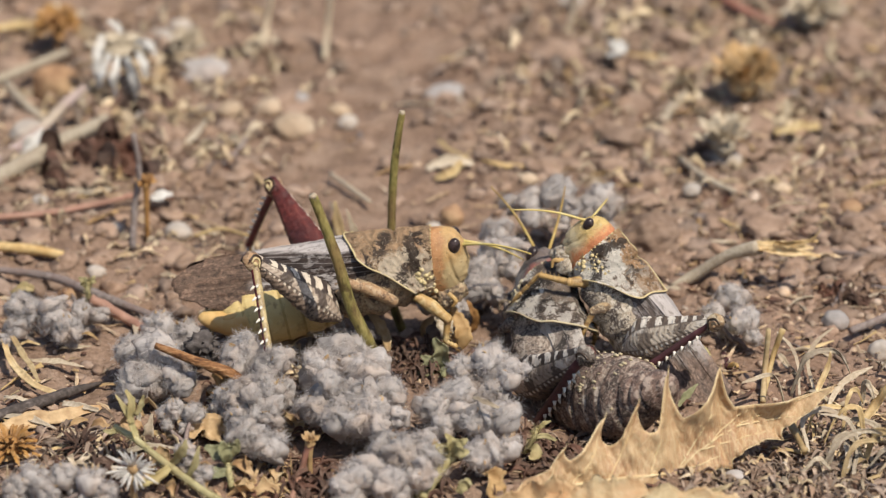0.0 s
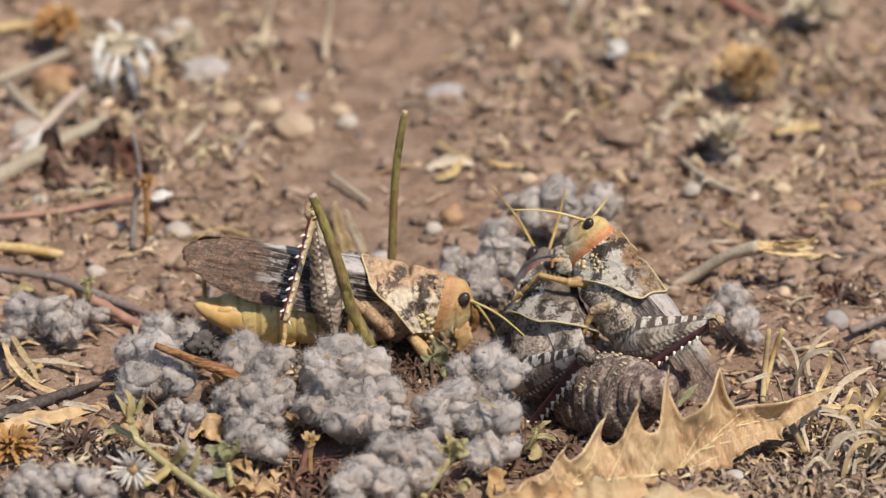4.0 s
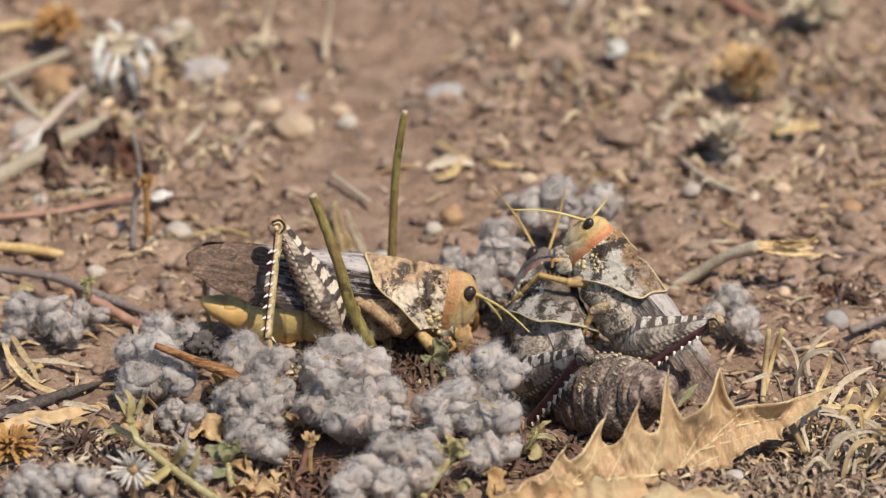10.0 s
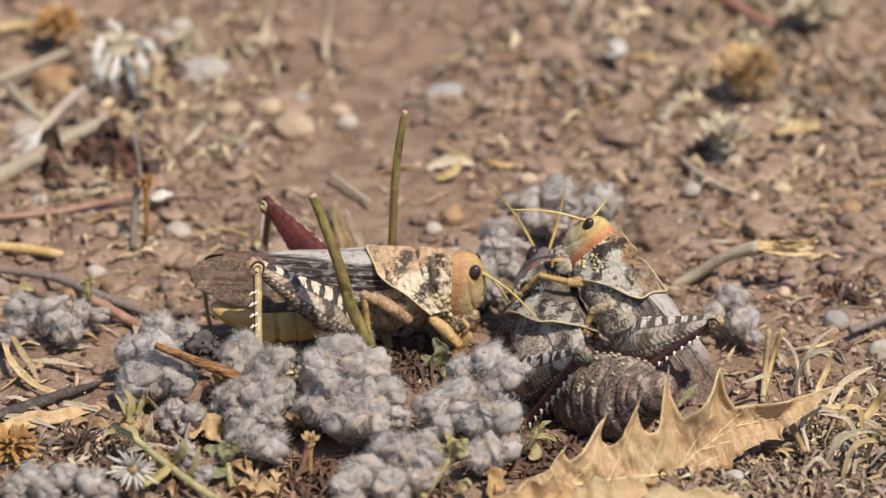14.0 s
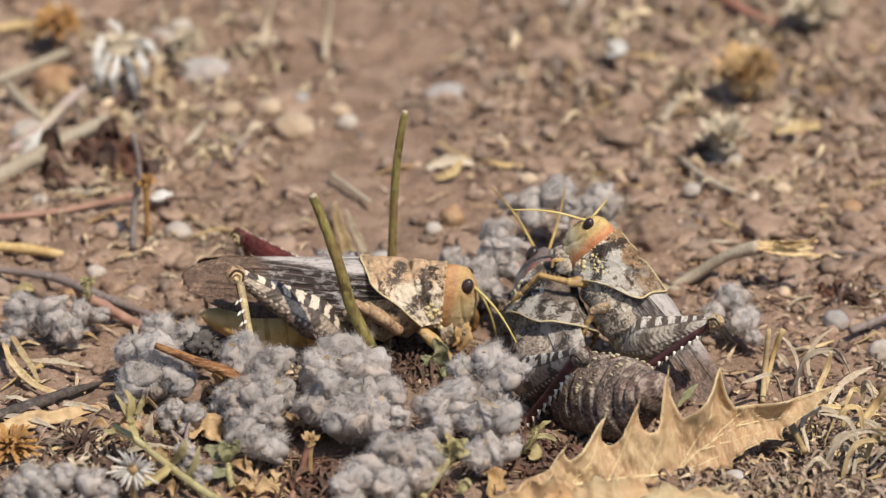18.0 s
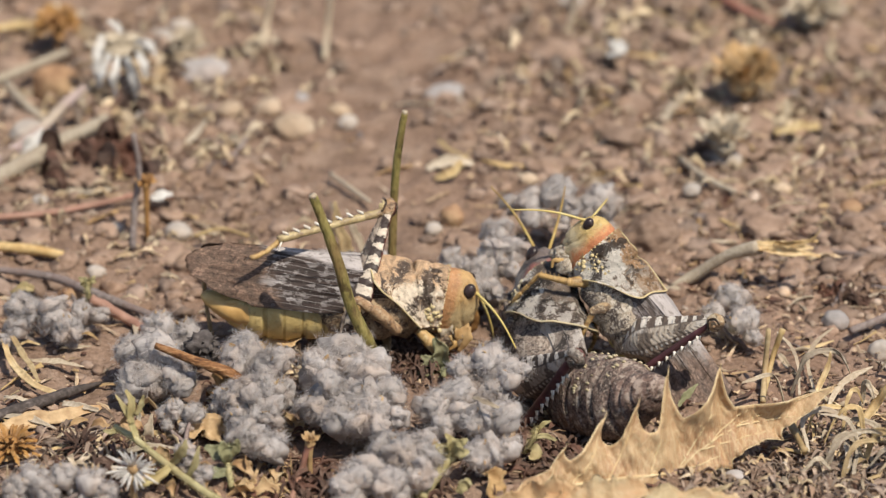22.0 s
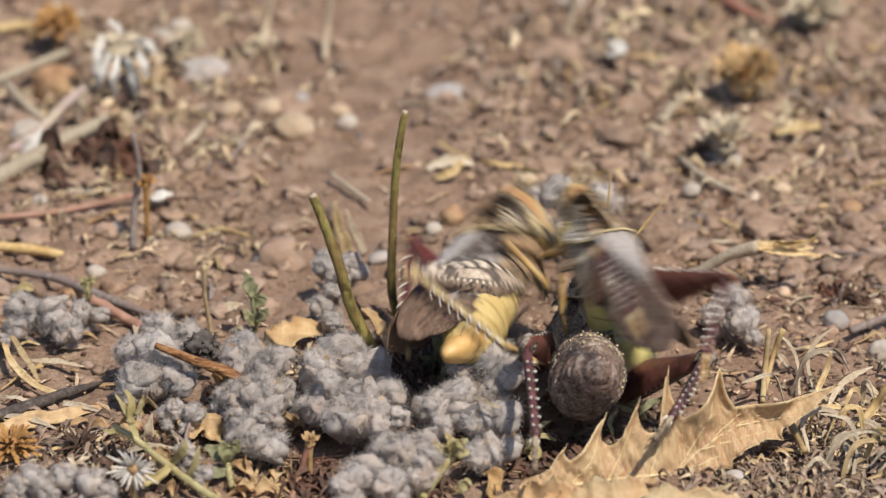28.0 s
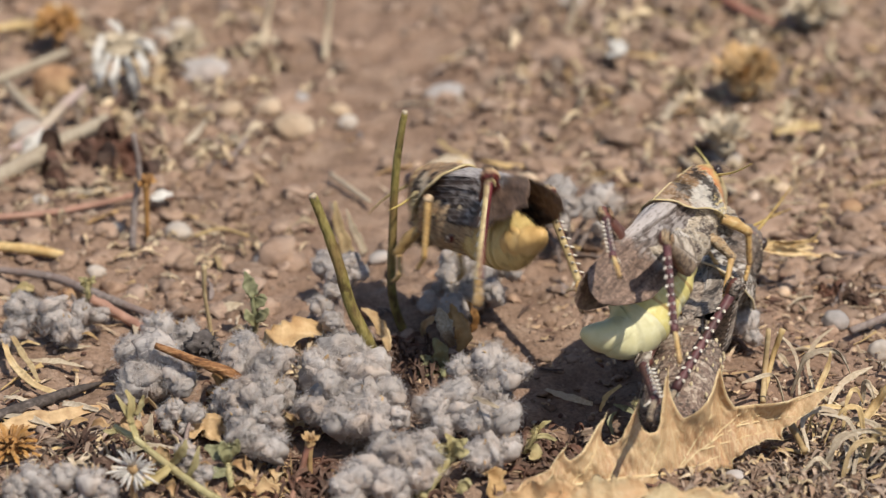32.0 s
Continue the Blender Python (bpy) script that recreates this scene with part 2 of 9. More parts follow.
def tube(bm, points, radii, sides=8, steps=5, mat=0, lumps=0.0, flat=1.0, origin=(0, 0, 0)):
    """A swept stalk: points and radii in millimetres; lumps makes it knotty; flat squeezes it."""
    line = [(q - Vector(origin)) * MM for q in smooth_line(points, steps)]
    last, start = None, None
    side = None
    for i, q in enumerate(line):
        d = (line[min(i + 1, len(line) - 1)] - line[max(i - 1, 0)]).normalized()
        if side is None:
            side = d.cross(Vector((0.3, -1, 0.2))).normalized()
        side = (side - d * side.dot(d)).normalized()
        up = d.cross(side)
        r = lerp_list(radii, i / (len(line) - 1)) * MM
        ring = []
        for k in range(sides):
            a = 2 * math.pi * k / sides
            rr = r * (1 + lumps * noise.noise(Vector((q.x * 700 + 3 * math.cos(a), q.y * 700 + 3 * math.sin(a), q.z * 700))))
            ring.append(bm.verts.new(q + side * math.cos(a) * rr + up * math.sin(a) * rr * flat))
        if last:
            ring_faces(bm, last, ring, mat)
        else:
            start = ring
        last = ring
    for ring, flip in ((start, True), (last, False)):
        f = bm.faces.new(ring[::-1] if flip else ring)
        f.material_index = mat
    return bm


def blade(bm, points, widths, facing=(0, -0.6, 0.8), thick=0.12, cup=0.25, steps=9, mat=0, origin=(0, 0, 0), fray=1.0):
    """A leaf blade or straw: an uneven strip with a fold along its middle and a real thickness."""
    line = [(q - Vector(origin)) * MM for q in smooth_line(points, steps)]
    f0 = Vector(facing).normalized()
    rows = []
    for i, q in enumerate(line):
        u = i / (len(line) - 1)
        d = (line[min(i + 1, len(line) - 1)] - line[max(i - 1, 0)]).normalized()
        twist = Matrix.Rotation(fray * 0.7 * noise.noise(Vector((points[0][0], u * 2.2, points[0][1]))), 3, d)
        s = d.cross(twist @ f0)
        s = s.normalized() if s.length > 1e-6 else Vector((1, 0, 0))
        nn = s.cross(d)
        w0 = max(lerp_list(widths, u), 0.03) * MM * 0.5
        key = Vector((points[0][0] * 3.1, points[0][1] * 1.7, u * 9))
        wl = w0 * (1 + fray * 0.34 * noise.fractal(key, 0.8, 2.0, 3))
        wr = w0 * (1 + fray * 0.34 * noise.fractal(key + Vector((7, 3, 1)), 0.8, 2.0, 3))
        q = q + nn * w0 * fray * 0.25 * noise.noise(key * 0.7) + s * w0 * fray * 0.2 * noise.noise(key * 0.5)
        t = thick * MM * 0.5
        cl, cr = cup * (1 + 0.8 * noise.noise(key * 0.4)), cup * (1 + 0.8 * noise.noise(key * 0.4 + Vector((5, 5, 5))))
        ring = []
        for sy in (-1.0, -0.5, 0.0, 0.5, 1.0):
            w = wl if sy < 0 else wr
            c = cl if sy < 0 else cr
            ring.append(q + s * (w * sy) + nn * (c * w * sy * sy * 1.4 + (t if abs(sy) < 0.9 else 0.3 * t)))
        for sy in (1.0, 0.0, -1.0):
            w = wl if sy < 0 else wr
            c = cl if sy < 0 else cr
            ring.append(q + s * (w * sy * 0.97) + nn * (c * w * sy * sy * 1.4 - t))
        rows.append([bm.verts.new(v) for v in ring])
    for a, b in zip(rows, rows[1:]):
        ring_faces(bm, a, b, mat)
    for ring, flip in ((rows[0], True), (rows[-1], False)):
        f = bm.faces.new(ring[::-1] if flip else ring)
        f.material_index = mat
    return bm


def blob(bm, centre, radii, seed=0.0, rough=0.2, freq=1.3, level=3, mat=0, turn=None, flatten=0.0, origin=(0, 0, 0), octaves=3):
    """A stone, clod or soft lump: a displaced ball with radii in millimetres."""
    r = bmesh.ops.create_icosphere(bm, subdivisions=level, radius=1.0)
    c = (Vector(centre) - Vector(origin)) * MM
    for v in r["verts"]:
        p = v.co.copy()
        k = 1 + rough * noise.fractal(p * freq + Vector((seed, seed * 1.7, -seed)), 1.0, 2.0, octaves)
        p = Vector((p.x * radii[0], p.y * radii[1], p.z * radii[2])) * k
        if flatten and p.z < -radii[2] * flatten:
            p.z = -radii[2] * flatten
        if turn:
            p = turn @ p
        v.co = c + p * MM
        for f in v.link_faces:
            f.material_index = mat
    return bm


def loft(bm, rings, sides=20, mat=0, power=1.0, caps=True):
    """A body from ring to ring along x. Ring: (x, z centre, half width, half height above, half height below)."""
    last, made = None, []
    for x, zc, w, hu, hd in rings:
        ring = []
        for k in range(sides):
            a = 2 * math.pi * k / sides
            c, s = math.cos(a), math.sin(a)
            y = math.copysign(abs(c) ** power, c) * w
            z = zc + math.copysign(abs(s) ** power, s) * (hu if s > 0 else hd)
            ring.append(bm.verts.new(Vector((x, y, z)) * MM))
        if last:
            ring_faces(bm, ring, last, mat)
        last = ring
        made.append(ring)
    if caps:
        f = bm.faces.new(made[0]); f.material_index = mat
        f = bm.faces.new(made[-1][::-1]); f.material_index = mat
    bmesh.ops.recalc_face_normals(bm, faces=bm.faces[:])
    return made


def keyed(rows):
    """Rows of seconds, millimetres and degrees as rows for walk()."""
    return [(r[0], pose(r[1] * MM, r[2] * MM, r[3] * MM, r[4], r[5], r[6])) for r in rows]


# ---- ground: one sheet, fine near the insects, coarse towards the horizon ----
def relief(x, y):
    """Height of the soil in millimetres at a place in millimetres."""
    p = Vector((x, y, 0))
    h = 3.2 * noise.noise(p * 0.018 + Vector((3, 1, 0))) + 1.5 * noise.noise(p * 0.06) + 0.9 * noise.fractal(p * 0.16, 0.9, 2.1, 4)
    crust = noise.noise(p * 0.045 + Vector((9, 4, 2)))
    h += 0.9 * max(0.0, noise.fractal(p * 0.42 + Vector((5, 5, 5)), 0.8, 2.1, 3)) * (0.7 + crust)
    h -= 3.0 * math.exp(-((x - 22) ** 2 / 240 + (y + 22) ** 2 / 160))
    h *= 1.0 if abs(x) + abs(y) < 400 else 400 / (abs(x) + abs(y))
    calm = math.exp(-((x + 10) ** 2 / 1400 + (y + 3) ** 2 / 500))
    return h * (1 - 0.6 * calm) - 0.4


def graded(lo, hi, step, far):
    inner = list(np.arange(lo, hi + 1e-6, step))
    out, d, q = [], step, hi
    while q < far:
        d *= 1.35
        q += d
        out.append(q)
    low, d, q = [], step, lo
    while q > -far:
        d *= 1.35
        q -= d
        low.append(q)
    return low[::-1] + inner + out


def ground():
    xs, ys = graded(-84, 84, 0.62, 60000.0), graded(-66, 172, 0.72, 60000.0)
    nx = len(xs)
    verts = [(x * MM, y * MM, relief(x, y) * MM) for y in ys for x in xs]
    faces = [(j * nx + i, j * nx + i + 1, (j + 1) * nx + i + 1, (j + 1) * nx + i) for j in range(len(ys) - 1) for i in range(nx - 1)]
    me = bpy.data.meshes.new("ground")
    me.from_pydata(verts, [], faces)
    me.materials.append(SOIL)
    me.polygons.foreach_set("use_smooth", [True] * len(me.polygons))
    tagged(new("ground", me), "dry reddish-brown steppe soil, crumbly and dusty", "ground", kind="structure")


ground()
rng = random.Random(7)


def on_soil(x, y, up=0.0):
    return (x, y, relief(x, y) + up)


# ---- grasshoppers ----
def wing_mat(name, pale, dark, brown, dark_share=0.44, grain=0.6, shoulder=0.43, tail=0.66):
    even = 0.75 if grain > 0.8 else 0.35
    m, nt, b = node_mat(name)
    st = noise_tex(nt, object_coord(nt, (0.10, 1, 1)), 1900.0, 5.0, 0.7)
    pa = noise_tex(nt, object_coord(nt, (0.36, 1, 1)), 520.0, 6.0, 0.68)
    speck = noise_tex(nt, object_coord(nt, (0.5, 1, 1)), 2300.0, 3.0)
    x, z = calc(nt, "MULTIPLY", axis(nt, 0), 100.0), calc(nt, "MULTIPLY", axis(nt, 2), 100.0)
    c = ramp(nt, st.outputs["Fac"], [(0.36, tuple(grain * k for k in pale)), (0.47, pale), (0.7, tuple(1.15 * k for k in pale))]).outputs["Color"]
    c = mix(nt, calc(nt, "MULTIPLY", ramp(nt, speck.outputs["Fac"], [(0.56, (0, 0, 0)), (0.63, (1, 1, 1))]).outputs["Color"], 0.5), c, tuple(2.2 * k for k in dark))
    # the side field, below a shoulder line that climbs to the rear, carries black blocks
    edge = calc(nt, "ADD", calc(nt, "ADD", z, calc(nt, "MULTIPLY", x, 0.05)), calc(nt, "MULTIPLY", st.outputs["Fac"], 0.10))
    side = ramp(nt, edge, [(shoulder, (1, 1, 1)), (shoulder + 0.04, (0, 0, 0))]).outputs["Color"]
    blot = ramp(nt, pa.outputs["Fac"], [(dark_share - 0.015, (0, 0, 0)), (dark_share + 0.015, (1, 1, 1))]).outputs["Color"]
    warm = mix(nt, ramp(nt, st.outputs["Fac"], [(0.42, (0, 0, 0)), (0.62, (1, 1, 1))]).outputs["Color"], dark, tuple(2.4 * k for k in dark))
    c = mix(nt, side, c, mix(nt, blot, tuple(0.75 * k for k in pale), warm))
    flake = noise_tex(nt, object_coord(nt, (0.5, 1, 1)), 1150.0, 5.0, 0.65)
    c = mix(nt, calc(nt, "MULTIPLY", side, ramp(nt, flake.outputs["Fac"], [(0.54, (0, 0, 0)), (0.58, (0.5, 0.5, 0.5))]).outputs["Color"]), c, tuple(0.8 * k for k in pale))
    ribs = calc(nt, "SINE", calc(nt, "MULTIPLY", calc(nt, "ADD", z, calc(nt, "MULTIPLY", x, 0.06)), 2 * math.pi / 0.085))
    c = mix(nt, ramp(nt, ribs, [(0.90, (0, 0, 0)), (0.97, [0.6 - 0.6 * grain + 0.12] * 3)]).outputs["Color"], c, tuple(1.1 * k for k in pale))
    net = noise_tex(nt, object_coord(nt, (0.8, 1, 1)), 1000.0, 6.0, 0.72, 1.2)
    cells = add(nt, "ShaderNodeTexVoronoi", Scale=2400.0)
    cells.feature = "DISTANCE_TO_EDGE"
    nt.links.new(object_coord(nt, (0.4, 1, 1)), cells.inputs["Vector"])
    web = ramp(nt, cells.outputs["Distance"], [(0.0, (0.72, 0.68, 0.66)), (0.10, (1, 1, 1))]).outputs["Color"]
    tip = mix(nt, 1.0, ramp(nt, calc(nt, "ADD", calc(nt, "MULTIPLY", net.outputs["Fac"], 0.75), calc(nt, "MULTIPLY", pa.outputs["Fac"], 0.25)), [(0.38, tuple(0.4 * k for k in brown)), (0.47, brown), (0.54, tuple(1.35 * k for k in brown)), (0.61, tuple(2.3 * k for k in brown))]).outputs["Color"], web, "MULTIPLY")
    tip = mix(nt, 1.0, tip, ramp(nt, st.outputs["Fac"], [(0.40, (0.55 + 0.4 * even, 0.5 + 0.4 * even, 0.48 + 0.4 * even)), (0.50, (1, 1, 1)), (0.64, (1.3 - 0.3 * even, 1.25 - 0.25 * even, 1.2 - 0.2 * even))]).outputs["Color"], "MULTIPLY")
    rear = calc(nt, "ADD", calc(nt, "MULTIPLY", x, -1.0), calc(nt, "MULTIPLY", calc(nt, "ADD", pa.outputs["Fac"], calc(nt, "MULTIPLY", z, -0.6)), 0.6))
    f = ramp(nt, calc(nt, "MULTIPLY", rear, 0.4), [(tail, (0, 0, 0)), (tail + 0.12, (1, 1, 1))]).outputs["Color"]
    c = mix(nt, f, c, tip)
    nt.links.new(c, b.inputs["Base Color"])
    b.inputs["Roughness"].default_value = 0.6
    b.inputs["Specular IOR Level"].default_value = 0.3
    bump(nt, b, calc(nt, "ADD", calc(nt, "MULTIPLY", st.outputs["Fac"], 0.5), net.outputs["Fac"]), 0.6, 0.0004 if grain < 0.65 else 0.0002)
    return m


def chevron_mat(name, pale, mid, dark, cream, edge=0.40, dense=0.56):
    """Thigh: cream and black blocks along the upper keel, a fishbone flank crossed by dark bars, a dotted lower keel.
    Reads "across", from the upper edge (-1) to the lower (1), and "reach", millimetres from the hip, off the mesh."""
    m, nt, b = node_mat(name)
    across, reach = [add(nt, "ShaderNodeAttribute") for _k in range(2)]
    across.attribute_name, reach.attribute_name = "across", "reach"
    n1 = noise_tex(nt, object_coord(nt), 1300.0, 5.0, 0.65)
    n2 = noise_tex(nt, object_coord(nt), 330.0, 4.0, 0.6, 0.6)
    h = calc(nt, "ADD", across.outputs["Fac"], calc(nt, "MULTIPLY", calc(nt, "SUBTRACT", n1.outputs["Fac"], 0.5), 0.22))
    x = reach.outputs["Fac"]

    def step(v, at, soft=0.05):
        return ramp(nt, v, [(max(0.0, at - soft), (0, 0, 0)), (at + soft, (1, 1, 1))]).outputs["Color"]

    unit = calc(nt, "ADD", calc(nt, "MULTIPLY", h, 0.5), 0.5)
    blocks = calc(nt, "SINE", calc(nt, "ADD", calc(nt, "MULTIPLY", x, 2 * math.pi / 2.4), calc(nt, "MULTIPLY", n2.outputs["Fac"], 9.0)))
    upper = mix(nt, step(calc(nt, "ADD", calc(nt, "MULTIPLY", blocks, 0.5), 0.5), 0.5, 0.06), cream, dark)
    v = calc(nt, "ADD", x, calc(nt, "MULTIPLY", calc(nt, "ABSOLUTE", calc(nt, "ADD", h, 0.12)), -1.9))
    wave = calc(nt, "ADD", calc(nt, "MULTIPLY", calc(nt, "SINE", calc(nt, "ADD", calc(nt, "MULTIPLY", v, 2 * math.pi / 1.05), calc(nt, "MULTIPLY", n1.outputs["Fac"], 4.0))), 0.5), 0.5)
    flank = mix(nt, calc(nt, "MULTIPLY", step(wave, dense, 0.3), 0.35), pale, mid)
    bars = calc(nt, "SINE", calc(nt, "ADD", calc(nt, "MULTIPLY", calc(nt, "ADD", x, calc(nt, "MULTIPLY", h, 1.5)), 2 * math.pi / 7.4), calc(nt, "MULTIPLY", n2.outputs["Fac"], 5.0)))
    flank = mix(nt, calc(nt, "MULTIPLY", step(bars, 0.55 + 0.3 * (dense - 0.5), 0.12), 0.85), flank, dark)
    flank = mix(nt, calc(nt, "MULTIPLY", step(n2.outputs["Fac"], 0.60, 0.03), 0.8), flank, cream)
    dots = calc(nt, "ADD", calc(nt, "MULTIPLY", calc(nt, "SINE", calc(nt, "ADD", calc(nt, "MULTIPLY", x, 2 * math.pi / 1.05), calc(nt, "MULTIPLY", n2.outputs["Fac"], 4.0))), 0.5), 0.5)
    keel = mix(nt, step(dots, 0.62, 0.1), mix(nt, 0.5, mid, dark), cream)
    low = mix(nt, step(n1.outputs["Fac"], 0.52, 0.04), mid, dark)
    c = mix(nt, step(unit, 0.5 * edge, 0.02), upper, flank)
    c = mix(nt, step(unit, 0.68, 0.02), c, keel)
    c = mix(nt, step(unit, 0.77, 0.02), c, low)
    for line in (0.5 * edge, 0.67):
        c = mix(nt, ramp(nt, unit, [(line - 0.04, (0, 0, 0)), (line - 0.01, (0.8, 0.8, 0.8)), (line + 0.01, (0.8, 0.8, 0.8)), (line + 0.04, (0, 0, 0))]).outputs["Color"], c, dark)
    c = mix(nt, ramp(nt, n1.outputs["Fac"], [(0.57, (0, 0, 0)), (0.63, (0.7, 0.7, 0.7))]).outputs["Color"], c, dark)
    nt.links.new(c, b.inputs["Base Color"])
    b.inputs["Roughness"].default_value = 0.55
    bump(nt, b, calc(nt, "ADD", n1.outputs["Fac"], calc(nt, "MULTIPLY", wave, 0.25)), 0.7, 0.0003)
    return m


def shield_mat(name, top, dark, cream, white_rear=0.0, pale=0.0):
    """Brown back, a cream block on the flank, black before it near the head, pale scurf on the hind lobe."""
    m, nt, b = node_mat(name)
    co = object_coord(nt)
    n1, n2, n3 = noise_tex(nt, co, 1300.0, 6.0, 0.7), noise_tex(nt, co, 480.0, 6.0, 0.68, 0.8), noise_tex(nt, co, 2300.0, 3.0)
    n4 = noise_tex(nt, co, 760.0, 5.0, 0.62, 0.4)
    x, z = calc(nt, "MULTIPLY", axis(nt, 0), 100.0), calc(nt, "MULTIPLY", axis(nt, 2), 100.0)
    wob = calc(nt, "MULTIPLY", calc(nt, "SUBTRACT", n2.outputs["Fac"], 0.5), 0.6)
    xw, zw = calc(nt, "ADD", x, wob), calc(nt, "ADD", z, wob)

    def band(v, a, b_, c_, d):
        return ramp(nt, v, [(a, (0, 0, 0)), (b_, (1, 1, 1)), (c_, (1, 1, 1)), (d, (0, 0, 0))]).outputs["Color"]

    c = ramp(nt, n2.outputs["Fac"], [(0.36, tuple(0.5 * k for k in top)), (0.48, top), (0.58, tuple(1.45 * k for k in top))]).outputs["Color"]
    flank = ramp(nt, n2.outputs["Fac"], [(0.42 - pale, tuple(1.2 * k for k in dark)), (0.455 - pale, tuple(0.55 * k for k in top)), (0.485 - pale, top), (0.52 - pale, cream)]).outputs["Color"]
    c = mix(nt, ramp(nt, zw, [(0.30, (1, 1, 1)), (0.36, (0, 0, 0))]).outputs["Color"], c, flank)
    low = calc(nt, "ADD", zw, 0.4)
    c = mix(nt, calc(nt, "MULTIPLY", band(xw, 0.42, 0.46, 0.66, 0.70), band(low, 0.02, 0.10, 0.66, 0.72)), c, ramp(nt, n4.outputs["Fac"], [(0.40, tuple(0.75 * k for k in cream)), (0.47, cream)]).outputs["Color"])
    c = mix(nt, calc(nt, "MULTIPLY", band(xw, 0.66, 0.69, 0.80, 0.83), band(low, 0.50, 0.54, 0.74, 0.78)), c, cream)
    c = mix(nt, calc(nt, "MULTIPLY", calc(nt, "MULTIPLY", band(xw, 0.56, 0.60, 0.80, 0.84), ramp(nt, low, [(0.36, (1, 1, 1)), (0.42, (0, 0, 0))]).outputs["Color"]), 0.7), c, ramp(nt, n4.outputs["Fac"], [(0.45, dark), (0.50, tuple(0.8 * k for k in cream)), (0.55, cream)]).outputs["Color"])
    for x0, x1, z0, z1 in ((0.78, 1.20, 0.34, 0.88), (0.30, 0.50, 0.70, 0.86), (0.62, 0.74, 0.22, 0.48)):
        c = mix(nt, calc(nt, "MULTIPLY", calc(nt, "MULTIPLY", band(xw, x0, x0 + 0.03, x1, x1 + 0.03), band(low, z0, z0 + 0.04, z1, z1 + 0.04)), 0.9), c, dark)
    c = mix(nt, calc(nt, "MULTIPLY", ramp(nt, xw, [(0.34, (1, 1, 1)), (0.48, (0, 0, 0))]).outputs["Color"], white_rear), c, ramp(nt, n4.outputs["Fac"], [(0.42, tuple(1.6 * k for k in dark)), (0.48, top), (0.53, cream)]).outputs["Color"])
    c = mix(nt, ramp(nt, n4.outputs["Fac"], [(0.31, (0.8, 0.8, 0.8)), (0.36, (0, 0, 0))]).outputs["Color"], c, dark)
    c = mix(nt, ramp(nt, n1.outputs["Fac"], [(0.61, (0, 0, 0)), (0.66, (0.75, 0.75, 0.75))]).outputs["Color"], c, dark)
    c = mix(nt, ramp(nt, n3.outputs["Fac"], [(0.60, (0, 0, 0)), (0.65, (0.5, 0.5, 0.5))]).outputs["Color"], c, cream)
    nt.links.new(c, b.inputs["Base Color"])
    b.inputs["Roughness"].default_value = 0.6
    bump(nt, b, n1.outputs["Fac"], 0.9, 0.00035)
    return m


def mottled(name, a, b_, c, patch=180.0, grain=1500.0, rough=0.6, depth=0.0004, lo=0.46, hi=0.54, speck=0.8):
    """Skin with blotches of two other colours and fine dark and pale specks."""
    m, nt, b = node_mat(name)
    co = object_coord(nt)
    n1 = noise_tex(nt, co, grain, 6.0, 0.7)
    n2 = noise_tex(nt, co, patch, 5.0, 0.6, 0.7)
    n3 = noise_tex(nt, co, grain * 1.7, 3.0)
    out = ramp(nt, n2.outputs["Fac"], [(lo - 0.05, b_), (lo, a), (hi, a), (hi + 0.05, c)]).outputs["Color"]
    out = mix(nt, calc(nt, "MULTIPLY", ramp(nt, n1.outputs["Fac"], [(0.53, (0, 0, 0)), (0.57, (1, 1, 1))]).outputs["Color"], speck), out, b_)
    out = mix(nt, calc(nt, "MULTIPLY", ramp(nt, n3.outputs["Fac"], [(0.54, (0, 0, 0)), (0.58, (1, 1, 1))]).outputs["Color"], speck * 0.85), out, c)
    nt.links.new(out, b.inputs["Base Color"])
    b.inputs["Roughness"].default_value = rough
    bump(nt, b, n1.outputs["Fac"], 0.9, depth)
    return m


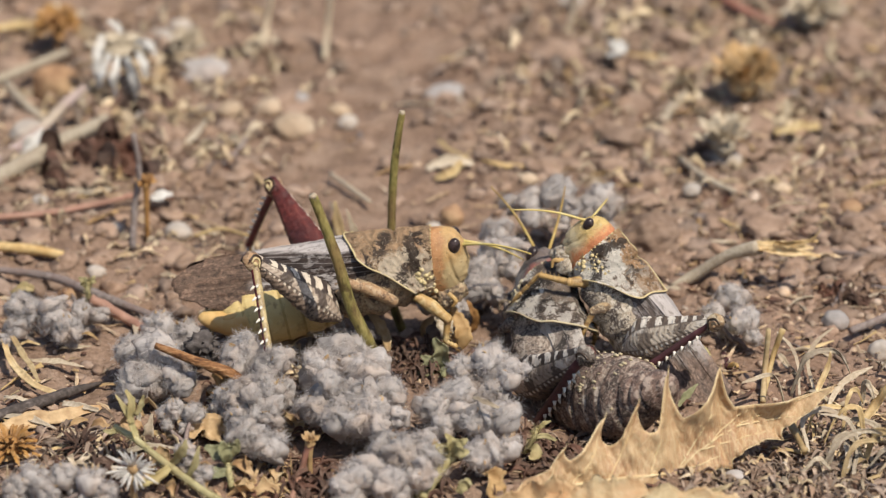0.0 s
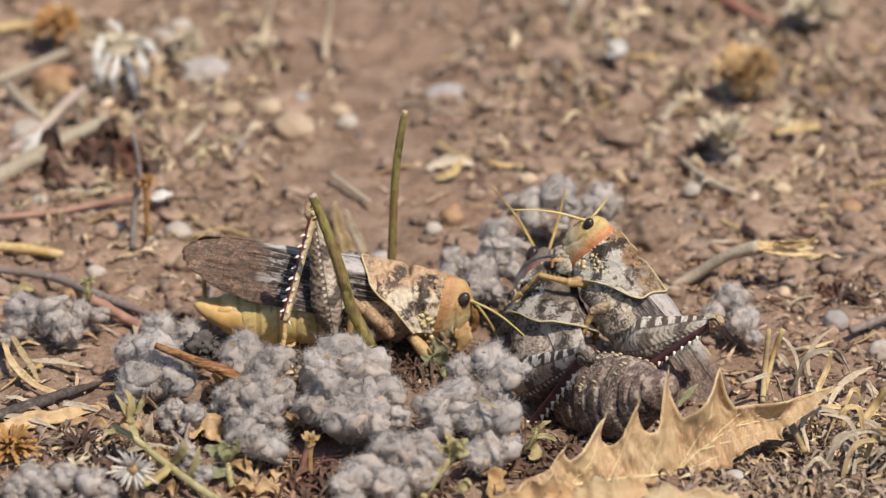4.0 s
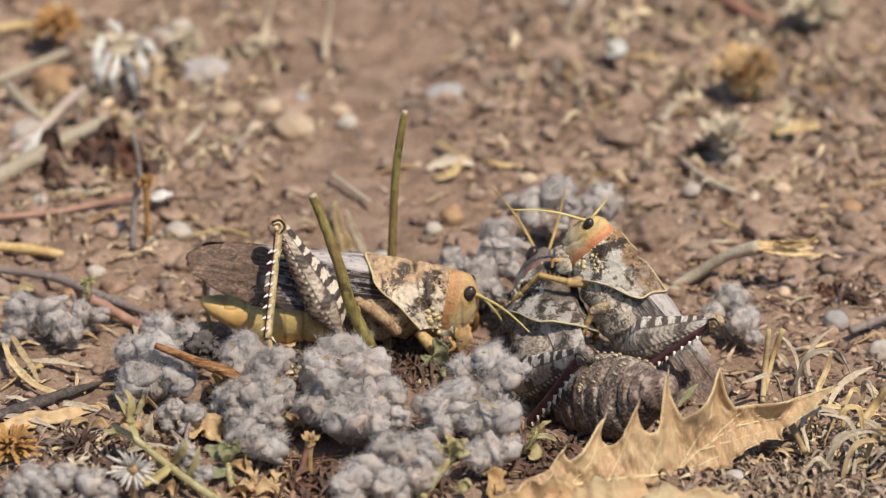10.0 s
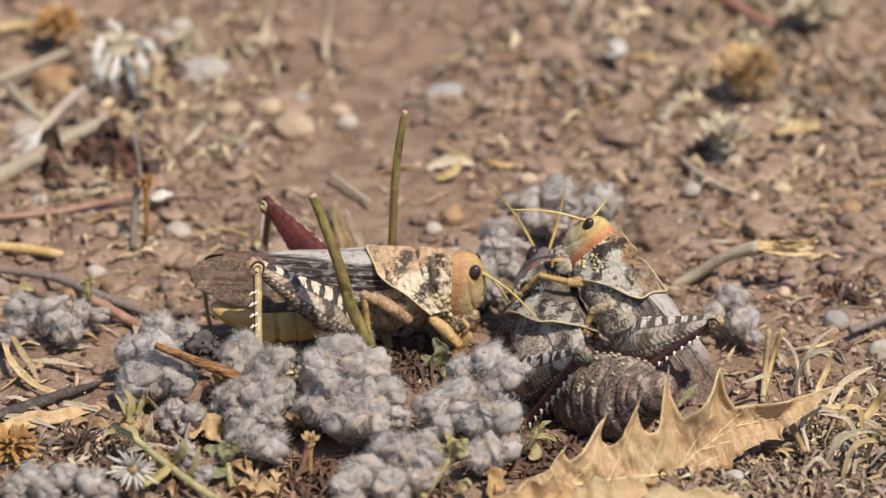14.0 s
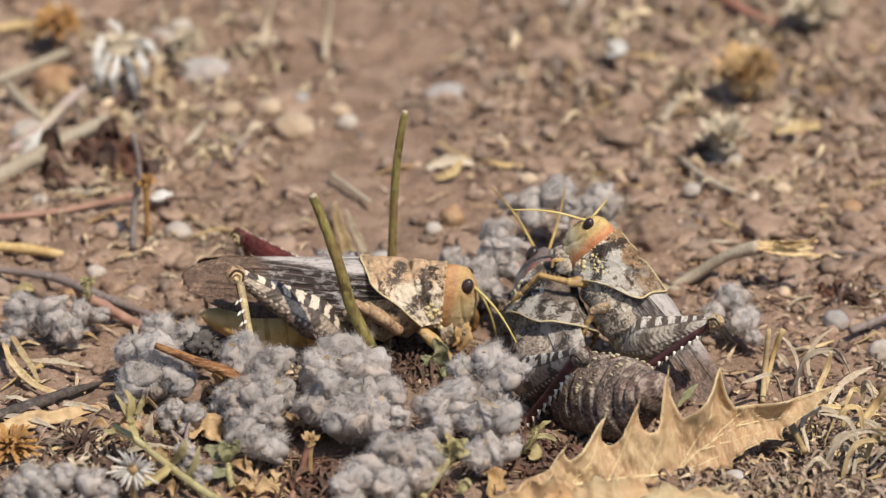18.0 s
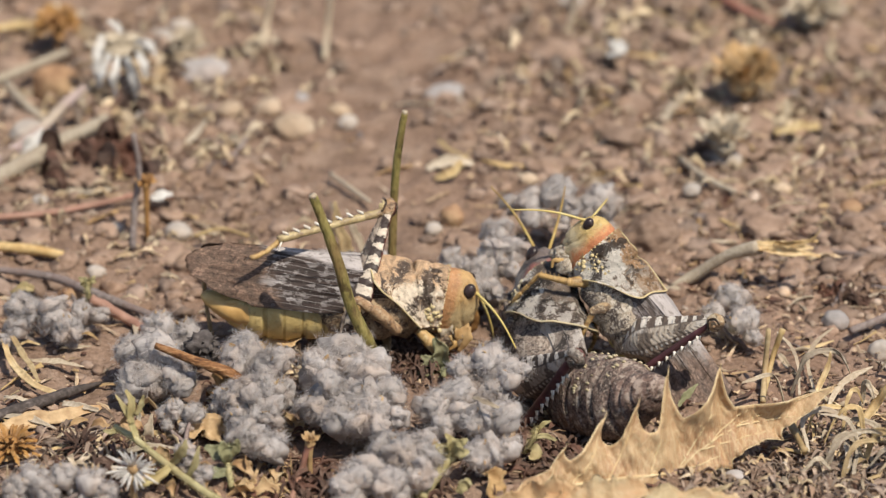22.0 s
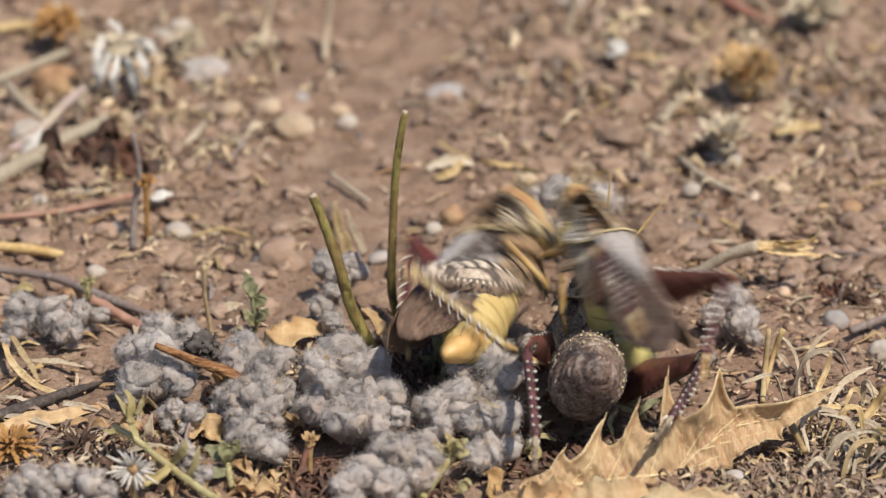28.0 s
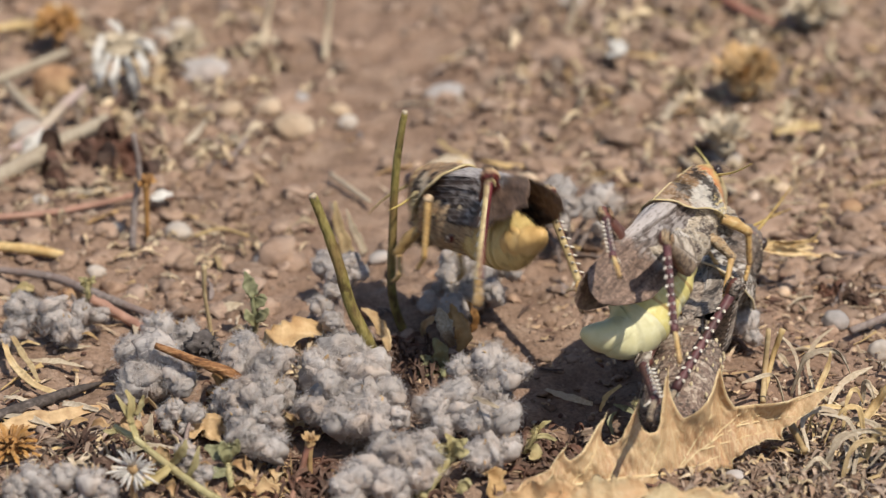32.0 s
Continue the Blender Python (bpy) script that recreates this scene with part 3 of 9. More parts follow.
def head_mat(name, skin, cheek, face, collar=0.30):
    """Skin of the head: a warm collar that fades to the crown's colour, a paler face."""
    m, nt, b = node_mat(name)
    co = object_coord(nt)
    n1, n2, n3 = noise_tex(nt, co, 1100.0, 5.0, 0.7), noise_tex(nt, co, 300.0, 4.0, 0.6, 0.6), noise_tex(nt, co, 2100.0, 3.0)
    x, z = calc(nt, "MULTIPLY", axis(nt, 0), 100.0), calc(nt, "MULTIPLY", axis(nt, 2), 100.0)
    wob = calc(nt, "MULTIPLY", calc(nt, "SUBTRACT", n2.outputs["Fac"], 0.5), 0.35)
    along = calc(nt, "ADD", calc(nt, "ADD", x, calc(nt, "MULTIPLY", z, -0.10)), wob)
    c = ramp(nt, n2.outputs["Fac"], [(0.38, tuple(0.72 * k for k in skin)), (0.50, skin), (0.62, tuple(1.15 * k for k in skin))]).outputs["Color"]
    low = ramp(nt, calc(nt, "ADD", calc(nt, "ADD", z, wob), 0.5), [(0.40, (0.85, 0.85, 0.85)), (0.60, (0, 0, 0))]).outputs["Color"]
    c = mix(nt, low, c, face)
    red = ramp(nt, n1.outputs["Fac"], [(0.38, tuple(0.75 * k for k in cheek)), (0.55, cheek), (0.66, tuple(0.6 * k + 0.4 * q for k, q in zip(cheek, face)))]).outputs["Color"]
    c = mix(nt, ramp(nt, calc(nt, "SUBTRACT", along, 0.9), [(collar, (1, 1, 1)), (collar + 0.10, (0, 0, 0))]).outputs["Color"], c, red)
    c = mix(nt, ramp(nt, n1.outputs["Fac"], [(0.57, (0, 0, 0)), (0.63, (0.6, 0.6, 0.6))]).outputs["Color"], c, tuple(0.45 * k for k in skin))
    c = mix(nt, ramp(nt, n3.outputs["Fac"], [(0.60, (0, 0, 0)), (0.66, (0.5, 0.5, 0.5))]).outputs["Color"], c, face)
    nt.links.new(c, b.inputs["Base Color"])
    b.inputs["Roughness"].default_value = 0.5
    bump(nt, b, n1.outputs["Fac"], 0.8, 0.0004)
    return m


EYE_GLOSS = surface("dark_eye", [(0.4, (0.018, 0.012, 0.012)), (0.6, (0.05, 0.032, 0.03)), (0.8, (0.09, 0.06, 0.055))], 1500, 300, None, 0.32, 0.0, spec=0.35)
SPINE_WHITE = surface("white_spine", [(0.4, (0.60, 0.54, 0.44)), (0.6, (0.72, 0.68, 0.60)), (0.8, (0.78, 0.75, 0.68))], 900, 200, None, 0.4, 0.0)
CLAW = surface("dark_claw", [(0.4, (0.03, 0.02, 0.015)), (0.6, (0.07, 0.045, 0.03)), (0.8, (0.1, 0.07, 0.05))], 900, 200, None, 0.35, 0.0)
RED_INNER = surface("dark_red_leg", [(0.3, (0.055, 0.012, 0.010)), (0.55, (0.12, 0.024, 0.019)), (0.75, (0.20, 0.055, 0.038))], 900, 160, (0.05, 0.014, 0.014), 0.52, 0.9, 0.0005, spec=0.35)
RED_SHIN = surface("red_shin", [(0.3, (0.06, 0.012, 0.015)), (0.55, (0.125, 0.02, 0.024)), (0.75, (0.18, 0.04, 0.04))], 900, 160, (0.06, 0.018, 0.02), 0.5, 0.6, 0.0003, spec=0.35)

OLIVE_SEAM = surface("olive_seam", [(0.3, (0.28, 0.19, 0.07)), (0.55, (0.40, 0.29, 0.11)), (0.75, (0.48, 0.37, 0.16))], 700, 200, None, 0.5, 0.4, 0.0002)

PALETTES = {}
PALETTES["ochre"] = dict(
    wing=wing_mat("grey_wing", (0.40, 0.36, 0.34), (0.024, 0.016, 0.013), (0.115, 0.074, 0.052), 0.41, 0.6, 0.45, 0.62),
    femur=chevron_mat("mottled_femur", (0.42, 0.335, 0.26), (0.21, 0.15, 0.108), (0.05, 0.034, 0.027), (0.60, 0.51, 0.40), 0.62, 0.5),
    shield=shield_mat("brown_shield", (0.40, 0.265, 0.155), (0.05, 0.032, 0.024), (0.68, 0.57, 0.43)),
    thorax=mottled("brown_thorax", (0.30, 0.20, 0.115), (0.06, 0.04, 0.028), (0.46, 0.36, 0.22), 260),
    head=head_mat("ochre_head", (0.43, 0.265, 0.105), (0.46, 0.23, 0.095), (0.50, 0.38, 0.20), 0.36),
    belly=mottled("yellow_belly", (0.54, 0.40, 0.16), (0.26, 0.17, 0.065), (0.58, 0.46, 0.21), 190, 600, 0.45, 0.0003, 0.40, 0.60, 0.45),
    tip=surface("ochre_tip", [(0.3, (0.46, 0.28, 0.10)), (0.55, (0.58, 0.39, 0.16)), (0.75, (0.64, 0.48, 0.24))], 380, 140, (0.52, 0.30, 0.10), 0.42, 0.2, 0.0002),
    leg=mottled("tan_leg", (0.36, 0.22, 0.115), (0.12, 0.068, 0.04), (0.50, 0.37, 0.23), 420, 1100, 0.5, 0.0004, 0.45, 0.55, 0.7),
    fore=mottled("ochre_leg", (0.44, 0.275, 0.10), (0.26, 0.15, 0.06), (0.54, 0.40, 0.19), 330, 900, 0.45, 0.0003, 0.42, 0.56, 0.5),
    shin=mottled("olive_shin", (0.31, 0.23, 0.11), (0.17, 0.105, 0.065), (0.46, 0.36, 0.18), 330, 900, 0.45, 0.0002, 0.44, 0.55, 0.4),
    horn=surface("yellow_antenna", [(0.3, (0.42, 0.31, 0.09)), (0.55, (0.54, 0.43, 0.16)), (0.75, (0.60, 0.51, 0.24))], 420, 120, (0.50, 0.37, 0.10), 0.5, 0.2, 0.0001),
    rim=surface("cream_rim", [(0.3, (0.45, 0.35, 0.17)), (0.55, (0.58, 0.47, 0.26)), (0.75, (0.66, 0.57, 0.36))], 480, 200, None, 0.5, 0.3, 0.0002))
PALETTES["dark"] = dict(
    wing=mottled("dark_grey_wing", (0.23, 0.19, 0.16), (0.045, 0.036, 0.031), (0.46, 0.41, 0.36), 330, 1100, 0.6, 0.0003, 0.45, 0.54, 0.6),
    femur=chevron_mat("dark_femur", (0.39, 0.325, 0.265), (0.15, 0.11, 0.083), (0.045, 0.034, 0.029), (0.56, 0.51, 0.45), 0.40, 0.46),
    shield=shield_mat("dark_shield", (0.21, 0.16, 0.125), (0.045, 0.034, 0.028), (0.78, 0.725, 0.65), 0.7, 0.04),
    thorax=mottled("dark_thorax", (0.22, 0.17, 0.135), (0.045, 0.034, 0.03), (0.42, 0.36, 0.30), 330),
    head=head_mat("dark_head", (0.15, 0.115, 0.095), (0.38, 0.12, 0.09), (0.42, 0.37, 0.33), 0.38),
    belly=mottled("dark_belly", (0.18, 0.118, 0.09), (0.055, 0.037, 0.029), (0.42, 0.34, 0.27), 520, 1600, 0.55, 0.0004, 0.46, 0.57, 0.7),
    tip=mottled("dark_tip", (0.17, 0.105, 0.08), (0.06, 0.04, 0.032), (0.40, 0.31, 0.25), 520, 1500, 0.55, 0.0005, 0.46, 0.55, 0.7),
    leg=mottled("dark_leg", (0.19, 0.15, 0.12), (0.045, 0.035, 0.03), (0.40, 0.35, 0.29), 320),
    fore=mottled("brown_leg", (0.17, 0.12, 0.075), (0.06, 0.042, 0.032), (0.34, 0.27, 0.19), 420),
    shin=surface("dark_shin", [(0.3, (0.045, 0.02, 0.022)), (0.55, (0.10, 0.038, 0.042)), (0.75, (0.17, 0.085, 0.08))], 480, 200, (0.06, 0.035, 0.032), 0.45, 0.3, 0.0002),
    horn=surface("brown_antenna", [(0.3, (0.26, 0.17, 0.05)), (0.55, (0.38, 0.26, 0.08)), (0.75, (0.45, 0.34, 0.13))], 420, 120, (0.20, 0.12, 0.06), 0.5, 0.2, 0.0001),
    rim=surface("pale_rim", [(0.3, (0.38, 0.30, 0.18)), (0.55, (0.50, 0.42, 0.27)), (0.75, (0.60, 0.53, 0.38))], 480, 200, None, 0.5, 0.3, 0.0002))
for _p in PALETTES.values():
    _p["inner"], _p["inner_shin"], _p["seam"] = RED_INNER, RED_SHIN, OLIVE_SEAM
PALETTES["dark"]["inner"], PALETTES["dark"]["inner_shin"] = surface("dark_red_brown_leg", [(0.3, (0.085, 0.032, 0.026)), (0.55, (0.15, 0.056, 0.043)), (0.75, (0.22, 0.10, 0.075))], 620, 120, (0.09, 0.04, 0.03), 0.45, 0.3, 0.0002), PALETTES["dark"]["shin"]
PALETTES["ochre"]["crescent"], PALETTES["dark"]["crescent"] = PALETTES["ochre"]["rim"], PALETTES["dark"]["leg"]
PALETTES["dark"]["seam"] = mottled("pale_seam", (0.24, 0.175, 0.135), (0.06, 0.042, 0.034), (0.46, 0.39, 0.32), 420, 1300)
PALETTES["grey"] = dict(PALETTES["ochre"])
PALETTES["grey"].update(
    inner=PALETTES["dark"]["inner"], inner_shin=PALETTES["dark"]["inner_shin"], crescent=PALETTES["ochre"]["leg"],
    shin=PALETTES["dark"]["shin"], leg=mottled("tan_grey_leg", (0.34, 0.225, 0.115), (0.12, 0.08, 0.05), (0.48, 0.39, 0.26), 330),
    wing=wing_mat("smooth_grey_wing", (0.37, 0.33, 0.31), (0.055, 0.042, 0.036), (0.135, 0.095, 0.074), 0.47, 0.8, 0.37, 0.46),
    femur=chevron_mat("grey_femur", (0.51, 0.435, 0.345), (0.30, 0.228, 0.165), (0.11, 0.08, 0.06), (0.62, 0.56, 0.48), 0.36, 0.56),
    shield=shield_mat("grey_shield", (0.36, 0.22, 0.115), (0.055, 0.04, 0.032), (0.80, 0.745, 0.66), 0.3, 0.07),
    thorax=mottled("grey_thorax", (0.33, 0.27, 0.20), (0.07, 0.05, 0.04), (0.55, 0.49, 0.40), 300),
    head=head_mat("yellow_grey_head", (0.47, 0.33, 0.12), (0.52, 0.19, 0.075), (0.44, 0.37, 0.24), 0.24),
    belly=mottled("pale_yellow_belly", (0.58, 0.51, 0.19), (0.44, 0.35, 0.13), (0.64, 0.62, 0.38), 150, 500, 0.4, 0.0002, 0.38, 0.60, 0.3),
    tip=surface("cream_tip", [(0.3, (0.50, 0.46, 0.25)), (0.55, (0.58, 0.55, 0.34)), (0.75, (0.65, 0.62, 0.44))], 380, 140, (0.60, 0.54, 0.28), 0.4, 0.15, 0.0002))


def abdomen_part(body, pal, s, fat=1.0, warty=False, hooked=False):
    """The hind body in its own space: x to its tip, z to its underside; it can bend at the waist."""
    blunt = 1.7 if fat < 1.1 else 2.6

    def hook(bm):
        """The last third of a mating abdomen curls under through a right angle."""
        start, radius, most = 15.0 * s * MM, 5.5 * s * MM, radians(100)
        for v in bm.verts:
            if v.co.x > start:
                turn = min(most, (v.co.x - start) / radius)
                rest = max(0.0, v.co.x - start - most * radius)
                r = radius - v.co.z
                v.co.x, v.co.z = start + r * math.sin(turn) + rest * math.cos(turn), radius - r * math.cos(turn) + rest * math.sin(turn)

    bm = bmesh.new()
    rings = []
    for i in range(64):
        f = i / 63
        x = -1.5 + 24.5 * f
        seg = (f * 8.5) % 1.0
        r = 4.7 * fat * (1 - 0.06 * f) * (1 - max(0, f - 0.66) ** 2 * 5.6) * ((0.93 if fat < 1.25 else 0.68) + (0.07 if fat < 1.25 else 0.32) * math.sin(min(1, f * 3) * math.pi / 2)) * (0.70 + 0.30 * min(1.0, f * 2.6))
        r *= 1.0 - (0.14 if warty else 0.09) * max(0.0, 1 - seg * 6) + 0.03 * seg
        zc = 0.35 * f - 1.3 * max(0, f - 0.75) * 3
        rings.append((x * s, zc * s, (0.88 if fat > 1 else 0.8) * r * s, 1.05 * r * s, 1.0 * r * s))
    loft(bm, rings, 28)
    for e in bm.verts:
        e.co += Vector((0, e.co.y, e.co.z)).normalized() * 0.00022 * (1.0 if not warty else 0.8) * noise.fractal(e.co * 420, 0.9, 2.0, 3)
    for q in bm.faces:
        seg = ((q.calc_center_median().x / (s * MM) + 1.5) / 24.5 * 8.5) % 1.0
        q.material_index = 1 if seg < 0.16 else 0
        if hooked and q.calc_center_median().x > 15.5 * s * MM:
            q.material_index = 2
    if hooked:
        hook(bm)
    ob = part("abdomen", bm, [pal["belly"], pal["seam"], pal["tip"]], body)
    def ring(f):
        return 1.0 - 0.16 * max(0.0, 1 - abs((f * 4.2) % 1.0 - 0.5) * 5) if warty else 1.0

    bm = bmesh.new()
    loft(bm, [((18.2 + 7.4 * f) * s, (0.2 - 2.1 * f * f) * s, 3.2 * fat * ring(f) * (1 - f ** blunt) ** 0.6 * s + 0.02, 2.6 * fat * ring(f) * (1 - f ** blunt) ** 0.65 * s + 0.02, 2.9 * fat * ring(f) * (1 - f ** (blunt + 0.3)) ** 0.6 * s + 0.02) for f in [k / 36 for k in range(37)]], 26)
    for e in bm.verts:
        e.co += Vector((0, e.co.y, e.co.z)).normalized() * 0.0002 * noise.fractal(e.co * 500, 0.9, 2.0, 3)
    for sy in (-1, 1):
        blob(bm, (20.5 * s, sy * 2.0 * fat * s, -1.6 * s), (1.7 * s, 0.5 * s, 0.75 * s), 2.0, 0.15, 1.2, 2)
    if hooked:
        hook(bm)
    part("abdomen_tip", bm, pal["tip"], ob)
    if warty:
        bm = bmesh.new()
        r = random.Random(5)
        for i in range(7):
            for k in range(24):
                a = r.uniform(-2.4, 2.4)
                f = (i + 0.75) / 8.5 + r.uniform(-0.012, 0.012)
                rr = 4.7 * fat * (1 - max(0, f - 0.66) ** 2 * 5.6) * 0.97 * (0.68 + 0.32 * math.sin(min(1, f * 3) * math.pi / 2))
                q = r.uniform(0.1, 0.26)
                blob(bm, ((-1.5 + 24.5 * f) * s, math.sin(a) * rr * 0.88 * s, -math.cos(a) * rr * s), (2.6 * q * s, q * s, q * s), k, 0.3, 1.5, 1)
        part("tubercle_patch", bm, pal["rim"], ob, "rows of small pale tubercles")
    return ob


def shield_part(body, pal, s, keel):
    """The saddle over the fore body: a crested shell with a pale hind rim."""
    bm = bmesh.new()
    nx, na = 48, 57
    grid, rim, crest_line, front = [], [], [], []
    for i in range(nx):
        f = i / (nx - 1)
        row = []
        for k in range(na):
            a = -1 + 2 * k / (na - 1)
            ang = a * radians(118)
            back_x = -1.0 + 9.4 * abs(a) ** (1.6 if keel else 1.4) - 0.7 * math.sin(math.pi * abs(a)) + (0.75 if keel else 0.5) * math.sin(3 * math.pi * abs(a))
            front_x = 12.0 - 0.6 * abs(a)
            x = back_x + (front_x - back_x) * f
            w = 4.95 - 1.65 * f + 0.25 * math.sin(f * 9) + 0.5 * max(0, 0.12 - f) * 8
            top = 5.1 - 0.35 * f
            sn, cs = math.sin(ang), math.cos(ang)
            y = math.copysign(abs(sn) ** 0.72, sn) * w
            z = abs(cs) ** 0.9 * top if cs > 0 else cs * 6.8
            crest = max(0, 1 - abs(a) * 7) * (0.75 - 0.25 * f + 0.25 * math.sin(f * math.pi))
            crest *= 1 - 0.75 * math.exp(-((f - 0.55) / 0.04) ** 2)
            groove = 0.28 * math.exp(-((f - 0.55) / 0.03) ** 2) + 0.2 * math.exp(-((f - 0.78) / 0.03) ** 2)
            p = Vector((x, y * (1 - 0.06 * groove), z + crest - groove))
            p += Vector((0, p.y, p.z)).normalized() * (0.30 * noise.fractal(p * 1.5, 0.8, 2.1, 5) if abs(a) > 0.08 else 0.1 * noise.noise(p * 2))
            row.append(bm.verts.new(p * s * MM))
            if i == 0:
                rim.append(p * s)
            if i == nx - 1:
                front.append(p * s)
            if k == na // 2:
                crest_line.append(p * s)
        grid.append(row)
    for i in range(nx - 1):
        for k in range(na - 1):
            bm.faces.new((grid[i][k], grid[i + 1][k], grid[i + 1][k + 1], grid[i][k + 1]))
    bmesh.ops.solidify(bm, geom=bm.faces[:], thickness=0.22 * MM)
    bmesh.ops.recalc_face_normals(bm, faces=bm.faces[:])
    ob = part("pronotum", bm, pal["shield"], body)
    bm = bmesh.new()
    tube(bm, rim[::4], [0.12 * s, 0.15 * s, 0.17 * s, 0.15 * s, 0.12 * s], 6, 3, lumps=0.45)
    part("rim", bm, pal["rim"], ob, "thin cream hind rim")
    if keel:
        bm = bmesh.new()
        tube(bm, [p + Vector((0, 0, 0.03 * s)) for p in crest_line[::3]], [0.14 * s, 0.10 * s, 0.08 * s, 0.10 * s, 0.08 * s], 6, 2, lumps=0.3)
        part("keel", bm, pal["rim"], ob, "thin pale keel along the crest")
    bm = bmesh.new()
    for k, p in enumerate(front):
        if k % 2 == 0:
            blob(bm, p + Vector((-0.1 * s, 0, 0)), [rng.uniform(0.13, 0.21) * s] * 3, k, 0.2, 1.5, 1)
    part("bead_row", bm, pal["rim"], ob, "row of cream beads along the neck")
    bm = bmesh.new()
    for k in range(110):
        x, side = 9.4 + rng.triangular(-2.6, 2.2, 0.6), rng.choice((-1, 1))
        z = rng.triangular(-4.6, 1.4, -1.2)
        y = side * (4.95 - 1.65 * (x + 1) / 13) * math.sqrt(max(0.05, 1 - (z / 6.8) ** 2)) ** 0.72
        blob(bm, (x * s, (y + 0.22 * side) * s, z * s), [rng.choice((0.12, 0.15, 0.19, 0.25, 0.42)) * s] * 3, k, 0.3, 1.5, 1)
    part("granular_patch", bm, pal["rim"], ob, "small pale granules")


def head_part(body, pal, s, slim=1.0):
    bm = bmesh.new()
    rings = []
    for i in range(44):
        f = i / 43
        x = 10.4 + 6.3 * f
        k = math.sqrt(max(0.0, 1 - (max(0, f - 0.25) / 0.75) ** 2.6))
        rings.append((x * s, (-0.1 + 0.4 * f) * s, max(0.05, 3.25 * k) * s, max(0.05, 4.9 * k) * s, max(0.05, 6.1 * (k ** 0.75)) * s))
    loft(bm, rings, 56)
    for v in bm.verts:
        p = v.co / (s * MM)
        ridge = 0.25 * math.exp(-((abs(p.y) - 0.9) / 0.35) ** 2) * (1 if p.x > 14.3 and p.z > -3 else 0)
        groove = 0.28 * math.exp(-((p.x - 13.9 + 0.18 * (p.z - 1)) / 0.22) ** 2) * (1 if p.z < 0.8 and abs(p.y) > 1.2 else 0)
        groove += 0.22 * math.exp(-((p.z + 3.4) / 0.25) ** 2) * (1 if p.x > 13 else 0)
        v.co += Vector((1, 0, 0)) * ridge * s * MM - Vector((0, p.y, 0)).normalized() * groove * s * MM + v.co.normalized() * 0.00028 * noise.fractal(v.co * 620, 0.8, 2.1, 4)
    if slim < 1:
        for v in bm.verts:
            v.co.y *= slim
            v.co.z = (v.co.z - s * MM) * (0.5 + 0.5 * slim) + s * MM
    head = part("head", bm, pal["head"], body)
    for sy in (-1, 1):
        bm = bmesh.new()
        blob(bm, ((14.9 + 3 * (1 - slim)) * s, sy * (2.28 - 2.6 * (1 - slim)) * s, (2.5 - 2 * (1 - slim)) * s), (0.98 * (slim + 0.02) * s, 0.78 * s, 1.30 * (slim + 0.02) * s), 1.0, 0.0, 1, 3, turn=Matrix.Rotation(radians(18), 3, "Y"))
        part("eye", bm, EYE_GLOSS, head, "glossy dark compound eye")
        bm = bmesh.new()
        tube(bm, [(13.0 * s, sy * 2.0 * s, -5.2 * s), (14.0 * s, sy * 2.4 * s, -6.4 * s), (13.2 * s, sy * 2.5 * s, -7.4 * s)], [0.42 * s, 0.38 * s, 0.2 * s], 7, 4)
        part("palp", bm, pal["fore"], head)
    for c, r, q in (((14.0, 0, -5.4), (1.9, 2.3, 1.7), 3), ((12.4, 1.5, -5.8), (1.4, 1.2, 1.5), 5), ((12.4, -1.6, -6.2), (1.4, 1.2, 1.6), 8), ((11.2, 0, -6.0), (1.5, 1.8, 1.2), 9)):
        bm = bmesh.new()
        blob(bm, [k * s for k in c], [k * s for k in r], q, 0.45, 1.8, 3)
        part("mouthpart", bm, pal["thorax"], head)
    horns = {}
    for side, sy in (("R", -1), ("L", 1)):
        bm = bmesh.new()
        loft(bm, [(x * s, 0.7 * math.sin(x * 0.24) * s, r * s, r * s, r * s) for x, r in [(k * 13.0 / 42, (0.34 if k < 3 else 0.24 - 0.13 * k / 42) * (1.12 if k % 2 else 0.94)) for k in range(43)]], 7)
        ob = part("antenna", bm, pal["horn"], body)
        horns[side] = ob
    return horns


